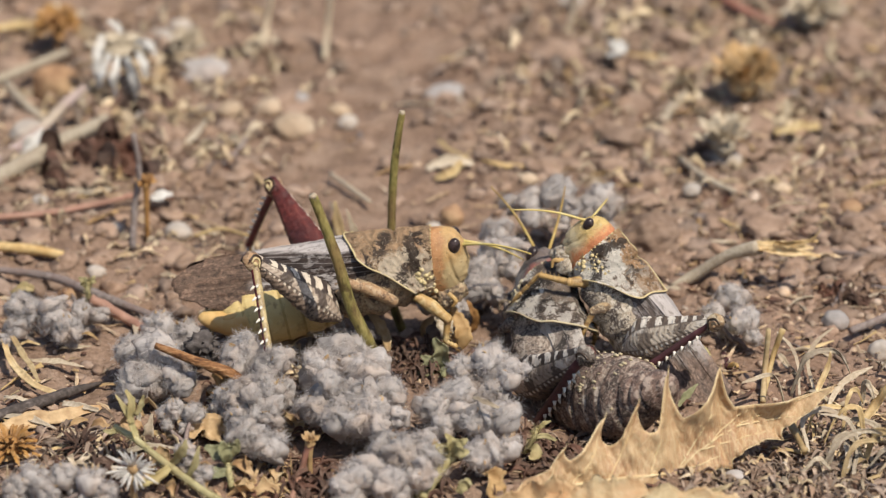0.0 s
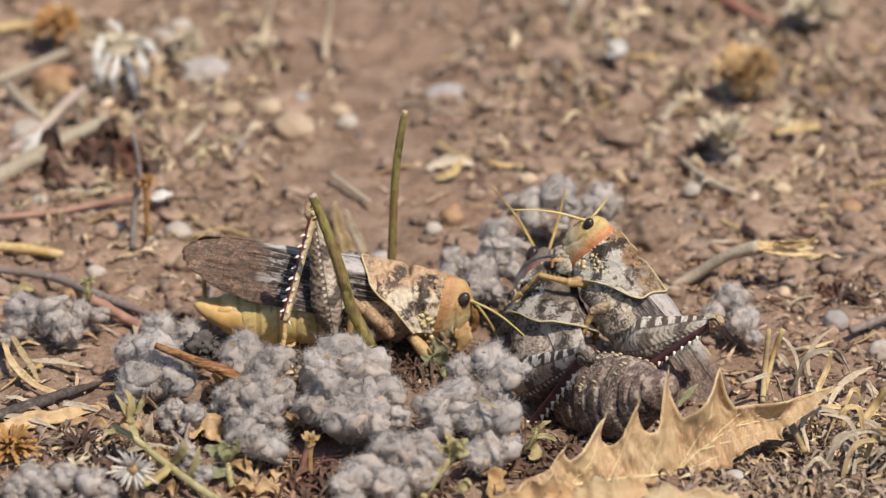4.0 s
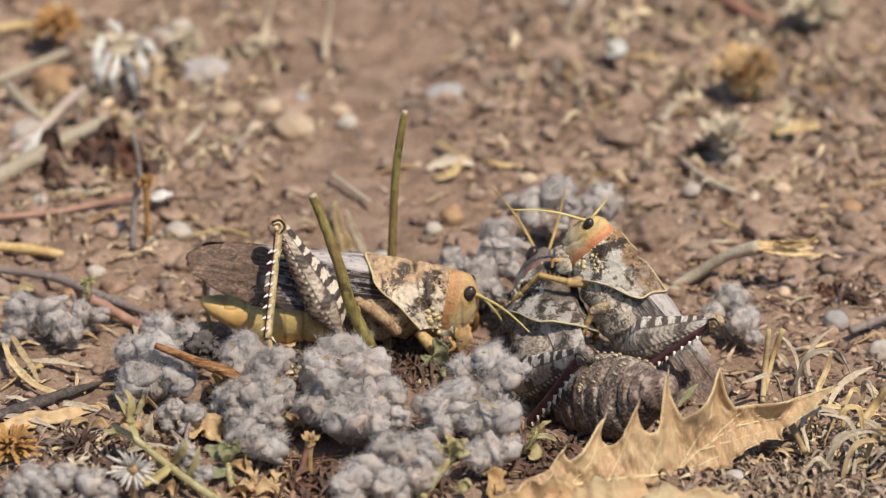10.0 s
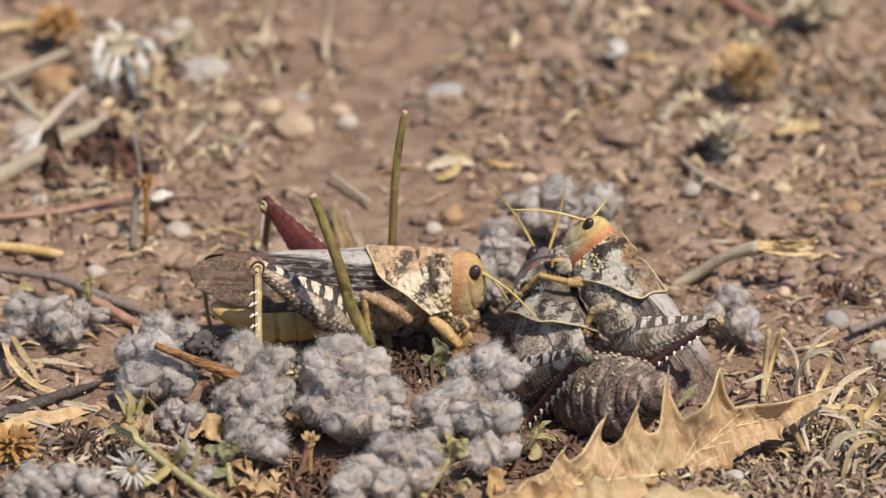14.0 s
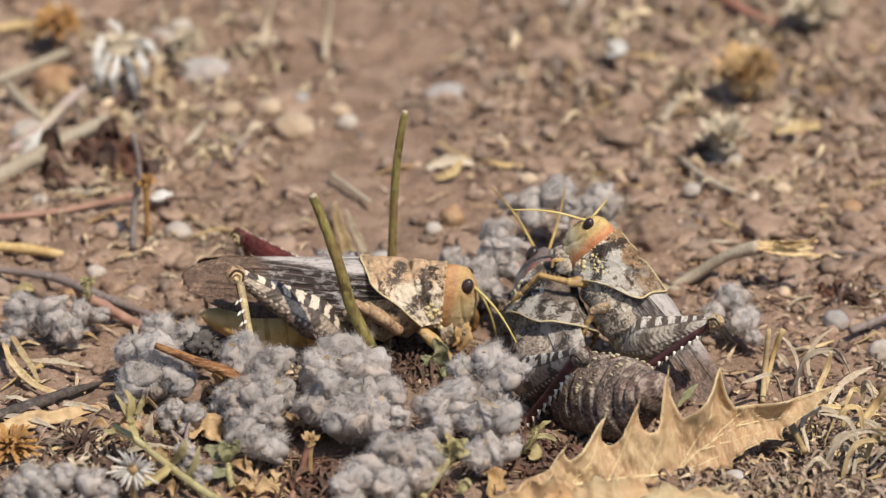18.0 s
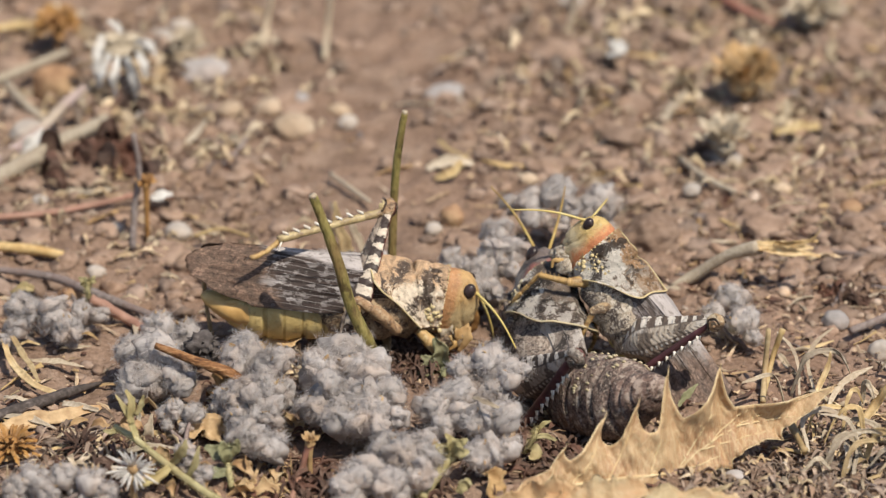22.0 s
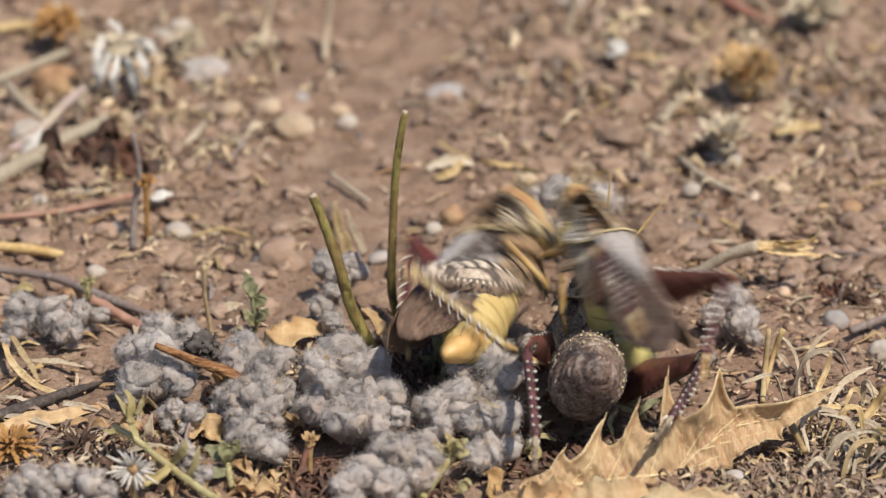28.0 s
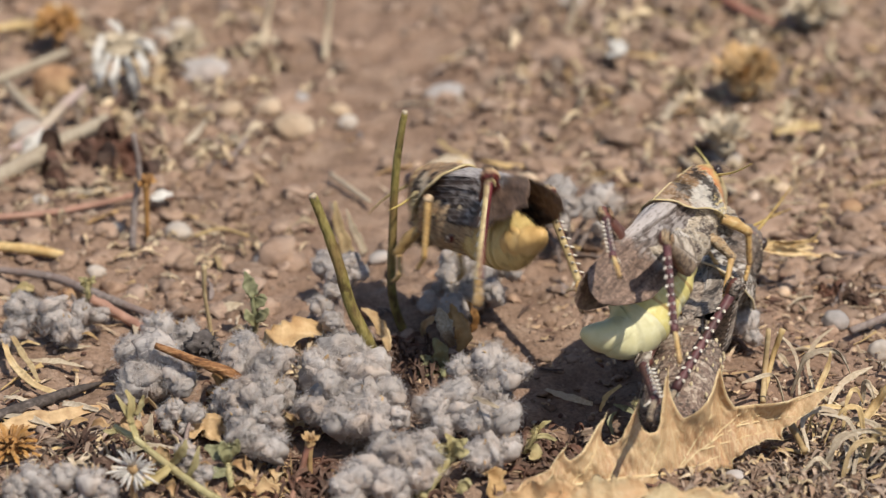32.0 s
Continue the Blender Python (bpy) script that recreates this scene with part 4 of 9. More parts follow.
def wing_part(body, pal, s, side, ragged, reach_=1.0):
    bm = bmesh.new()
    nx, na = 60, 19
    grid, pts = [], []
    for i in range(nx):
        f = i / (nx - 1)
        row, prow = [], []
        for k in range(na):
            a = k / (na - 1)
            length = 28.8 * reach_ * (1 - 0.36 * (max(0, a - 0.42) / 0.58) ** 2.0 - (0.20 if ragged else 0.13) * (max(0, 0.42 - a) / 0.42) ** 2.2)
            if ragged:
                length += 1.1 * noise.fractal(Vector((a * 9, side, 2.0)), 0.6, 2.2, 5) * f ** 4
            x = 6.5 - (length + 5.0) * f
            fall = min(1.0, f / 0.6)
            fall = fall * fall * (3 - 2 * fall)
            low = -0.6 - 1.9 * fall if ragged else -1.6 - 2.7 * fall
            top = 3.5 + 2.0 * min(1.0, f / 0.30) ** 0.7 - 0.3 * f
            sh = min(1.0, a / 0.26)
            wide = 0.62 + 0.38 * min(1.0, f / 0.30)
            front_y = 3.9 * wide * math.sin(sh * math.pi / 2) + 0.3 * math.sin(math.pi * a)
            rear_y = (4.9 if ragged else 4.1) * a ** 0.85 - (0.35 if side > 0 else 0.0) * (1 - a)
            front_z = top - 0.8 * (1 - math.cos(sh * math.pi / 2)) - (top - 0.8 - low) * max(0.0, (a - 0.14) / 0.86) ** 1.12
            rear_z = top - (top - low) * a ** 1.15 + (0.12 if side > 0 else 0.0)
            y = 0.15 + front_y + (rear_y - front_y) * fall
            z = front_z + (rear_z - front_z) * fall
            wr = 0.13 * math.sin(a * 30 + 2 * f) * (1 - 0.4 * f) + 0.2 * noise.fractal(Vector((x * 0.22, a * 7, side)), 0.9, 2.0, 3)
            y += wr * (0.3 + 0.7 * sh)
            z += 0.4 * wr
            p = Vector((x * s, side * y * s, z * s))
            prow.append(p)
            row.append(bm.verts.new(p * MM))
        grid.append(row)
        pts.append(prow)
    for i in range(nx - 1):
        for k in range(na - 1):
            bm.faces.new((grid[i][k], grid[i + 1][k], grid[i + 1][k + 1], grid[i][k + 1]))
    bmesh.ops.recalc_face_normals(bm, faces=bm.faces[:])
    bmesh.ops.solidify(bm, geom=bm.faces[:], thickness=0.14 * MM)
    ob = part("wing_cover", bm, pal["wing"], body)
    for k, stop in ((4, 50), (8, 44), (10, 55), (14, 48)):
        vein = bmesh.new()
        tube(vein, [pts[i][k] + Vector((0, side * 0.05, 0.02)) for i in range(4, stop, 6)], [0.10 * s, 0.09 * s, 0.03 * s], 5, 3)
        part("vein", vein, pal["wing"], ob)
    return ob


def hind_leg(body, pal, s, side, stout=1.0):
    """Thigh, knee and shin in the thigh's own space: x to the knee, z to the side where the shin folds."""
    bm = bmesh.new()
    rings = []
    for i in range(96):
        f = i / 95
        h = 0.5 + 0.4 * min(1, f * 8) + 2.05 * stout * math.sin(min(1, f * 2.8) * math.pi / 2) ** 1.4 * max(0.0, 1 - 0.95 * max(0, f - 0.24) / 0.72) ** 1.05 if f < 0.96 else 0.85
        rings.append((20.0 * f * s, -0.12 * h * s, (0.56 * h + 0.12) * s, 1.05 * h * s, 1.1 * h * s))
    loft(bm, rings, 30, power=0.85)
    for v in bm.verts:
        p = v.co / (s * MM)
        h = max(0.5, abs(p.z))
        flat_side = max(0.0, 1 - (abs(p.z) / 2.1) ** 4)
        ridge = math.sin((p.x - 0.8 * abs(p.z)) * 2 * math.pi / 1.3)
        if abs(p.y) > 0.35 and 2.0 < p.x < 16.5:
            v.co.y += math.copysign(0.07 * ridge * flat_side * s * MM, p.y)
        if abs(p.y) < 0.35:
            v.co.z *= 1.09 + 0.03 * math.sin(p.x * 6.0)
        v.co += Vector((0, p.y, p.z)).normalized() * 0.00010 * noise.noise(v.co * 900)
    for f in bm.faces:
        f.material_index = 1 if f.calc_center_median().y * side < -0.0001 * s else 0
    across, reach = bm.verts.layers.float.new("across"), bm.verts.layers.float.new("reach")
    for v in bm.verts:
        p = v.co / (s * MM)
        f = min(1.0, max(0.0, p.x / 20.0))
        h = 0.9 + 2.05 * stout * math.sin(min(1, f * 2.8) * math.pi / 2) ** 1.4 * max(0.0, 1 - 0.95 * max(0, f - 0.24) / 0.72) ** 1.05
        v[across], v[reach] = max(-1.0, min(1.0, (p.z + 0.12 * h) / (1.1 * h))), p.x
    femur = part("hind_femur", bm, [pal["femur"], pal["inner"]], body, "swollen hind thigh with herringbone ridges")
    bm = bmesh.new()
    blob(bm, (20.0 * s, 0, 0.1 * s), (1.75 * s, 1.05 * s, 1.5 * s), 4, 0.12, 1.2, 3)
    for sy in (-1, 1):
        tube(bm, [(18.9 * s, sy * 0.95 * s, 0.9 * s), (19.6 * s, sy * 1.1 * s, -0.6 * s), (20.9 * s, sy * 1.05 * s, -0.5 * s), (21.3 * s, sy * 0.9 * s, 0.7 * s)], [0.15 * s] * 4, 6, 4, mat=2)
    for sy in (-1, 1):
        tube(bm, [(19.3 * s, sy * 1.12 * s, 0.75 * s), (19.8 * s, sy * 1.2 * s, -0.15 * s), (20.7 * s, sy * 1.15 * s, -0.1 * s), (20.9 * s, sy * 1.05 * s, 0.7 * s)], [0.12 * s, 0.16 * s, 0.16 * s, 0.1 * s], 6, 4, mat=3)
        blob(bm, (20.1 * s, sy * 1.0 * s, 0.6 * s), (0.45 * s, 0.22 * s, 0.32 * s), 7, 0.2, 1.2, 2, mat=3)
    for f in bm.faces:
        if f.material_index < 2:
            f.material_index = 1 if f.calc_center_median().y * side < -0.0003 * s else 0
    part("knee", bm, [pal["leg"], pal["inner"], CLAW, pal["crescent"]], femur)
    bm = bmesh.new()
    tube(bm, [(0, 0, 0), (1.5 * s, 0, 0.25 * s), (9 * s, 0, 0.1 * s), (17.5 * s, 0, 0)], [0.78 * s, 0.66 * s, 0.6 * s, 0.64 * s], 12, 8, lumps=0.1)
    for f in bm.faces:
        f.material_index = 1 if f.calc_center_median().y * side < -0.00005 * s else 0
    for row in (-1, 1):
        for k in range(8):
            x = (4.0 + 1.7 * k) * s
            base = Vector((x, row * 0.34 * s, -0.36 * s))
            tip_ = Vector((x + 0.55 * s, row * 0.6 * s, -1.0 * s))
            tube(bm, [base, base.lerp(tip_, 0.6), tip_], [0.27 * s, 0.19 * s, 0.04 * s], 5, 1, mat=2)
    for row in (-1, 1):
        tube(bm, [(17.2 * s, row * 0.4 * s, 0.4 * s), (18.0 * s, row * 0.7 * s, 1.4 * s)], [0.2 * s, 0.03 * s], 5, 1, mat=2)
    # foot: three pads and two claws
    for k, (x0, x1, z0, z1) in enumerate(((17.3, 19.0, 0.1, 0.9), (18.9, 20.0, 0.8, 1.3), (19.9, 22.3, 1.2, 1.5))):
        tube(bm, [(x0 * s, 0, z0 * s), ((x0 + x1) / 2 * s, 0, ((z0 + z1) / 2 + 0.12) * s), (x1 * s, 0, z1 * s)], [0.36 * s, 0.45 * s, 0.34 * s], 7, 3, mat=3)
    for row in (-1, 1):
        tube(bm, [(22.1 * s, row * 0.15 * s, 1.5 * s), (22.9 * s, row * 0.5 * s, 1.4 * s), (23.2 * s, row * 0.6 * s, 1.9 * s)], [0.17 * s, 0.12 * s, 0.02 * s], 5, 2, mat=4)
    tibia = part("hind_tibia", bm, [pal["shin"], pal["inner_shin"], SPINE_WHITE, pal["fore"], CLAW], femur, "spined hind shin with its foot")
    return femur, tibia


def small_leg(body, s, name, points, mats, label=""):
    """A fore or middle leg: hip, knee, ankle, foot."""
    hip, knee, ankle, toe = [Vector(p) * s for p in points]
    bm = bmesh.new()
    tube(bm, [hip, hip.lerp(knee, 0.5) + Vector((0, 0, 0.3)) * s, knee], [0.8 * s, 1.02 * s, 0.72 * s], 12, 8, lumps=0.2)
    blob(bm, knee, [0.74 * s] * 3, 2, 0.2, 1, 2)
    leg = part(name, bm, mats[0], body, label)
    bm = bmesh.new()
    tube(bm, [knee, knee.lerp(ankle, 0.5), ankle], [0.58 * s, 0.48 * s, 0.44 * s], 9, 6, lumps=0.12)
    d = (ankle - knee).normalized()
    side = d.cross(Vector((0.2, 1, 0.1))).normalized()
    for k in range(5):
        b0 = knee.lerp(ankle, 0.35 + 0.14 * k)
        tube(bm, [b0 + side * 0.3 * s, b0 + side * 0.9 * s + d * 0.3 * s], [0.14 * s, 0.02 * s], 5, 1)
    part("shin", bm, mats[1], leg)
    bm = bmesh.new()
    for a, b in ((0.0, 0.4), (0.38, 0.66), (0.64, 1.0)):
        p, q = ankle.lerp(toe, a), ankle.lerp(toe, b)
        tube(bm, [p, p.lerp(q, 0.5) + Vector((0, 0, 0.12)) * s, q], [0.34 * s, 0.42 * s, 0.28 * s], 8, 3)
    e = (toe - ankle).normalized()
    for row in (-1, 1):
        tube(bm, [toe, toe + e * 0.6 * s + Vector((0, row * 0.35, 0)) * s, toe + e * 0.8 * s + Vector((0, row * 0.45, -0.5)) * s], [0.16 * s, 0.11 * s, 0.02 * s], 5, 2, mat=1)
    part("foot", bm, [mats[1], CLAW], leg)
    return leg


def grasshopper(label, pal_name, s, legs, ragged, fat=1.0, wings=1.0, warty=False):
    pal = PALETTES[pal_name]
    body = new("grasshopper")
    body.empty_display_size = 0.004
    tagged(body, label, "grasshopper", "grasshoppers on the soil")
    made = {"body": body, "abdomen": abdomen_part(body, pal, s, fat, warty, pal_name == "grey")}
    bm = bmesh.new()
    loft(bm, [((-10.0 + 21.5 * f) * s, (-1.8 - 0.9 * math.sin(f * math.pi)) * s, (4.4 - 1.1 * f + 1.3 * math.sin(f * math.pi) ** 1.5) * s * (0.86 + 0.14 * math.sin(f * math.pi)), 4.4 * s, (4.9 - 0.8 * f) * s * (0.88 + 0.12 * math.sin(f * math.pi))) for f in [k / 28 for k in range(29)]], 34)
    for v in bm.verts:
        p = v.co / (s * MM)
        v.co += v.co.normalized() * (0.0005 * noise.fractal(v.co * 480, 0.9, 2.0, 4) + 0.0003 * math.sin(p.x * 1.7 + 0.5 * p.z))
    part("thorax", bm, pal["thorax"], body)
    shield_part(body, pal, s, pal_name == "grey")
    horns = head_part(body, pal, s, 0.84 if pal_name == "grey" else 0.94)
    made["antenna_L"], made["antenna_R"] = horns["L"], horns["R"]
    for side in (-1, 1):
        wing_part(body, pal, s, side, ragged, wings * (0.95 if ragged and side > 0 else 1.0))
        key = "L" if side > 0 else "R"
        made["femur_" + key], made["tibia_" + key] = hind_leg(body, pal, s, side, 1.0 if warty or ragged else 1.25)
    for name, points, kind in legs:
        small_leg(body, s, name, points, (pal[kind], pal["fore"]))
    return made


def both_sides(name, points, kind):
    return [(name, points, kind), (name, [(p[0], -p[1], p[2]) for p in points], kind)]


visitor = grasshopper("brown and grey grasshopper with ochre head and yellow belly", "ochre", 1.0,
                      both_sides("middle_leg", ((5.3, -4.4, -4.3), (-1.4, -6.6, 1.0), (-0.6, -6.8, -8.0), (1.2, -7.0, -9.6)), "leg")
                      + both_sides("fore_leg", ((8.2, -3.4, -4.2), (12.5, -5.0, -8.0), (11.6, -5.2, -11.6), (13.2, -5.4, -12.6)), "fore"), True)
rider = grasshopper("grey grasshopper with orange-red cheeks clinging onto another", "grey", 0.9,
                    [("fore_leg", ((7.7, 3.2, -3.6), (9.3, 5.0, -5.2), (13.4, 5.0, -9.0), (12.7, 3.0, -16.5)), "fore"),
                     ("fore_leg", ((9.5, -3.0, -3.6), (12.5, -5.0, -8.0), (12.0, -3.0, -13.5), (10.0, -2.4, -15.5)), "fore"),
                     ("middle_leg", ((2.2, 4.2, -2.4), (3.0, 6.5, -4.2), (0.0, 6.5, -11.0), (0.3, 5.0, -15.2)), "leg"),
                     ("middle_leg", ((4.0, -3.6, -4.0), (4.4, -6.0, -8.5), (0.0, -5.6, -12.0), (-1.0, -5.0, -14.0)), "leg")], False, 1.22)
carrier = grasshopper("dark mottled grasshopper with red cheeks beneath a rider", "dark", 1.1,
                      both_sides("middle_leg", ((0.0, -3.4, -3.2), (3.5, -5.2, -6.6), (-0.5, -5.4, -10.6), (1.6, -5.6, -12.4)), "leg")
                      + both_sides("fore_leg", ((8.0, -2.6, -4.2), (8.8, -3.2, -6.6), (6.6, -3.0, -8.8), (7.4, -2.8, -10.6)), "leg"), False, 1.2, 0.34, True)


# ---- woolly flower heads ----
def woolly_mesh(seed):
    """A felted flower head about 5 mm across: soft woolly tufts round a beige heart, wrapped in tangled fibres."""
    r = random.Random(seed)
    bm = bmesh.new()
    lumps = []
    count = 6
    for k in range(count):
        z = 1 - 1.4 * (k + 0.3) / count
        a = k * 2.39996 + r.uniform(-0.7, 0.7)
        q = math.sqrt(max(0, 1 - z * z))
        out = Vector((q * math.cos(a), q * math.sin(a), z))
        c = out * r.uniform(0.7, 1.6)
        big = r.choice((0.6, 0.85, 1.05, 1.3))
        rad = (big * r.uniform(0.8, 1.6), big * r.uniform(0.65, 1.1), big * r.uniform(0.8, 1.3))
        turn = out.to_track_quat("Z", "Y").to_matrix() @ Matrix.Rotation(r.uniform(-0.9, 0.9), 3, "X") @ Matrix.Rotation(r.uniform(0, 6.3), 3, "Z")
        start = len(bm.verts)
        blob(bm, c, rad, seed * 9.1 + k, 0.75, 1.0, 3, turn=turn, octaves=3)
        bm.verts.ensure_lookup_table()
        lumps.append(([v.co.copy() / MM for v in bm.verts[start:]], 470 if big > 0.8 else 300))
    # a few curled shreds of felt that fold over the tufts
    for k in range(2):
        d = Vector((r.gauss(0, 0.8), r.gauss(0, 0.8), r.uniform(-0.2, 1))).normalized()
        t = d.cross(Vector((r.gauss(0, 1), r.gauss(0, 1), r.gauss(0, 1)))).normalized()
        p = d * r.uniform(1.4, 2.0)
        ln = r.uniform(0.9, 1.6)
        start = len(bm.verts)
        blade(bm, [p - t * ln * 0.6 - d * 0.5, p + d * r.uniform(0.1, 0.5), p + t * ln * 0.6 + d * r.uniform(-0.5, 0.3), p + t * ln * 1.0 - d * r.uniform(0.4, 0.9)], [0.5, r.uniform(0.6, 1.0), r.uniform(0.5, 0.9), 0.2], d, 0.3, -r.uniform(0.3, 0.8), 5, fray=1.5)
        bm.verts.ensure_lookup_table()
        lumps.append(([v.co.copy() / MM for v in bm.verts[start:]], 150))
    blob(bm, (0, 0, -0.4), (1.6, 1.6, 1.5), seed, 0.5, 1.2, 2, octaves=2)
    for pts, many in lumps:
        c = sum(pts, Vector()) / len(pts)
        # fibres comb round the tuft in a few swirls, some lift off as fluff
        swirls = [Vector((r.gauss(0, 1), r.gauss(0, 1), r.gauss(0, 1))).normalized() for _k in range(3)]
        for j in range(many):
            p = r.choice(pts)
            d = (p - c).normalized()
            t = d.cross(r.choice(swirls) + Vector((r.gauss(0, 0.4), r.gauss(0, 0.4), r.gauss(0, 0.4))))
            t = t.normalized() if t.length > 0.05 else d.cross(Vector((0.3, 0.5, 0.8))).normalized()
            b = t.cross(d)
            loose = r.random()
            ln = r.uniform(0.5, 1.4) if loose < 0.75 else r.uniform(1.0, 2.2)
            w = b * r.uniform(0.010, 0.03)
            lift = r.uniform(0.0, 0.25) if loose < 0.5 else r.uniform(0.15, 0.6)
            curl = r.uniform(-0.9, 0.9)
            p = p + d * r.uniform(0.0, 0.2)
            vs = []
            for u in (0.0, 0.5, 1.0):
                q = p + (t * math.sin(1.7 * u) / 1.6 + d * (lift * u * (1.4 - 0.6 * u) - 0.16 * u * u) + b * curl * u * u * 0.6) * ln
                vs += [bm.verts.new((q + sgn * w * (1 - 0.5 * u)) * MM) for sgn in (-1, 1)]
            for i in (0, 2):
                f = bm.faces.new((vs[i], vs[i + 1], vs[i + 3], vs[i + 2]))
                f.material_index = 1
    for k in range(5):
        d = Vector((r.gauss(0, 0.5), r.gauss(0, 0.5), 1)).normalized()
        q = d * 1.7 + Vector((r.uniform(-.4, .4), r.uniform(-.4, .4), 0))
        tube(bm, [q * 0.7, q, q + d * 0.35 + Vector((r.uniform(-.3, .3), r.uniform(-.3, .3), 0))], [0.16, 0.13, 0.03], 5, 2, mat=2)
    return mesh_of(bm, "woolly_head", [WOOL, FIBRE, HUSK])


WOOLLY = [woolly_mesh(k + 1) for k in range(8)]


def woolly_cluster(label, heads):
    """heads: (x, y, z, radius) in millimetres; each sits on a stem that rises from one root."""
    cx = sum(h[0][0] for h in heads) / len(heads)
    cy = sum(h[0][1] for h in heads) / len(heads)
    base = on_soil(cx, cy)
    ob = stand("woolly_plant", base, label, "plant", "woolly plants on the soil")
    for k, (p, radius) in enumerate(heads):
        h = new("woolly_head", WOOLLY[rng.randrange(8)])
        h.parent = ob
        h.location = vec(Vector(p) - Vector(base))
        h.rotation_euler = (rng.uniform(-0.3, 0.9), rng.uniform(-0.6, 0.6), rng.uniform(0, 6.28))
        q = radius / 2.65 * rng.uniform(0.8, 1.12)
        h.scale = (q * rng.uniform(0.92, 1.12), q * rng.uniform(0.92, 1.12), q)
        if k % 2 == 0:
            bm = bmesh.new()
            s = Vector(base) + Vector((rng.uniform(-2, 2), rng.uniform(-2, 2), -0.6))
            e = Vector(p) - Vector((0, 0, radius * 0.4))
            tube(bm, [s, s.lerp(e, 0.5) + Vector((rng.uniform(-1, 1), rng.uniform(-1, 1), 0.4)), e], [0.42, 0.38, 0.3], 6, 4, origin=base)
            part("stem", bm, TWIG, ob)
    return ob


PX = 0.0841


def tuft(text, *heads):
    """A tuft of woolly heads, with smaller ragged ones pressed in between and below the large."""
    more = []
    for (x, y, z), r in heads[:5]:
        a = rng.uniform(0, 6.28)
        more.append(((x + 0.05 * r * math.cos(a), y + 0.05 * r * math.sin(a) - 1.0, max(1.6, z - rng.uniform(1.2, 3.2))), r * rng.uniform(0.5, 0.8)))
    woolly_cluster(text, [(p, r * PX) for p, r in [*heads, *more]])


tuft("grey woolly flower heads in a dense tuft on dry soil",
     ((-41.9, -5.2, 7.0), 40), ((-38.1, -6.1, 6.0), 36), ((-46.0, -12.4, 6.0), 44), ((-40.8, -18.0, 7.0), 48), ((-43.6, -19.9, 5.0), 40), ((-38.2, -21.8, 5.0), 34), ((-39.5, -28.7, 4.0), 28), ((-35.8, -28.4, 4.0), 24), ((-36.5, -6.7, 4.0), 26))
tuft("grey woolly flower heads beside a feeding grasshopper",
     ((-28.9, -20.0, 9.4), 40), ((-24.7, -23.6, 9.2), 40), ((-30.1, -18.2, 6.0), 34), ((-30.3, -27.6, 6.0), 42), ((-26.2, -28.8, 7.0), 44), ((-23.1, -25.4, 6.0), 36), ((-32.6, -27.3, 4.0), 24), ((-27.5, -38.5, 5.0), 48), ((-24.2, -40.1, 4.0), 36), ((-29.2, -31.0, 4.0), 34))
tuft("thick tuft of grey woolly heads with loose fibres",
     ((-18.4, -21.8, 7.0), 44), ((-15.0, -18.3, 7.0), 48), ((-10.9, -20.3, 7.0), 40), ((-16.2, -29.9, 8.0), 48), ((-11.7, -31.8, 8.0), 44), ((-7.7, -27.8, 7.0), 40), ((-10.0, -35.0, 6.0), 44), ((-14.7, -35.0, 6.0), 42), ((-6.6, -35.0, 6.0), 30), ((-18.2, -31.4, 6.0), 36))
tuft("low grey woolly heads near a dry spiny leaf",
     ((-11.4, -50.9, 5.0), 48), ((-6.7, -43.9, 5.0), 48), ((-2.7, -43.9, 5.0), 44), ((-7.4, -52.7, 5.0), 44), ((-13.6, -52.5, 4.0), 30), ((-3.3, -49.0, 4.0), 34))
tuft("grey woolly heads below two mating grasshoppers",
     ((6.8, -25.3, 10.2), 46), ((9.6, -28.2, 9.6), 42), ((3.1, -25.0, 9.0), 40), ((7.2, -27.8, 7.0), 44), ((2.3, -29.7, 7.0), 44), ((-1.0, -31.4, 6.0), 40), ((4.7, -35.0, 6.0), 44), ((8.6, -35.0, 6.0), 44), ((9.5, -40.1, 4.0), 40), ((5.4, -41.9, 4.0), 40), ((-0.2, -34.8, 5.0), 34))
tuft("grey woolly heads pressed between larger heads",
     ((-13.0, -15.0, 8.0), 33), ((-12.4, -20.6, 7.0), 35), ((-13.0, -26.0, 6.0), 33), ((-14.0, -31.0, 5.0), 30))
tuft("small grey woolly heads half hidden by dry leaves",
     ((-35.5, -44.0, 4.0), 22), ((-33.5, -46.0, 3.0), 20), ((-36.6, -42.0, 4.6), 18), ((-38.5, -29.0, 5.0), 25), ((-36.3, -30.2, 4.4), 21))
tuft("small tuft of grey woolly heads on bare soil",
     ((-57.4, -49.0, 4.0), 36), ((-53.2, -49.5, 4.0), 38), ((-49.4, -50.7, 4.0), 35), ((-59.7, -50.5, 3.0), 30), ((-46.7, -52.2, 3.0), 26), ((-55.4, -52.2, 3.0), 30))
tuft("shaded tuft of grey woolly heads behind fallen stems",
     ((-63.4, 4.1, 5.0), 38), ((-58.8, 2.1, 5.0), 35), ((-56.1, -0.2, 4.0), 30), ((-64.1, 2.0, 3.0), 30), ((-54.8, 5.1, 4.0), 25), ((-51.9, 4.3, 4.0), 22))
tuft("tall grey woolly heads behind the mating pair",
     ((13.8, 35.6, 9.0), 40), ((17.8, 36.6, 10.0), 38), ((20.0, 33.4, 9.0), 30), ((25.0, 39.0, 9.0), 38), ((25.9, 38.0, 7.0), 28), ((10.7, 37.5, 8.0), 24), ((14.7, 34.6, 7.0), 26))
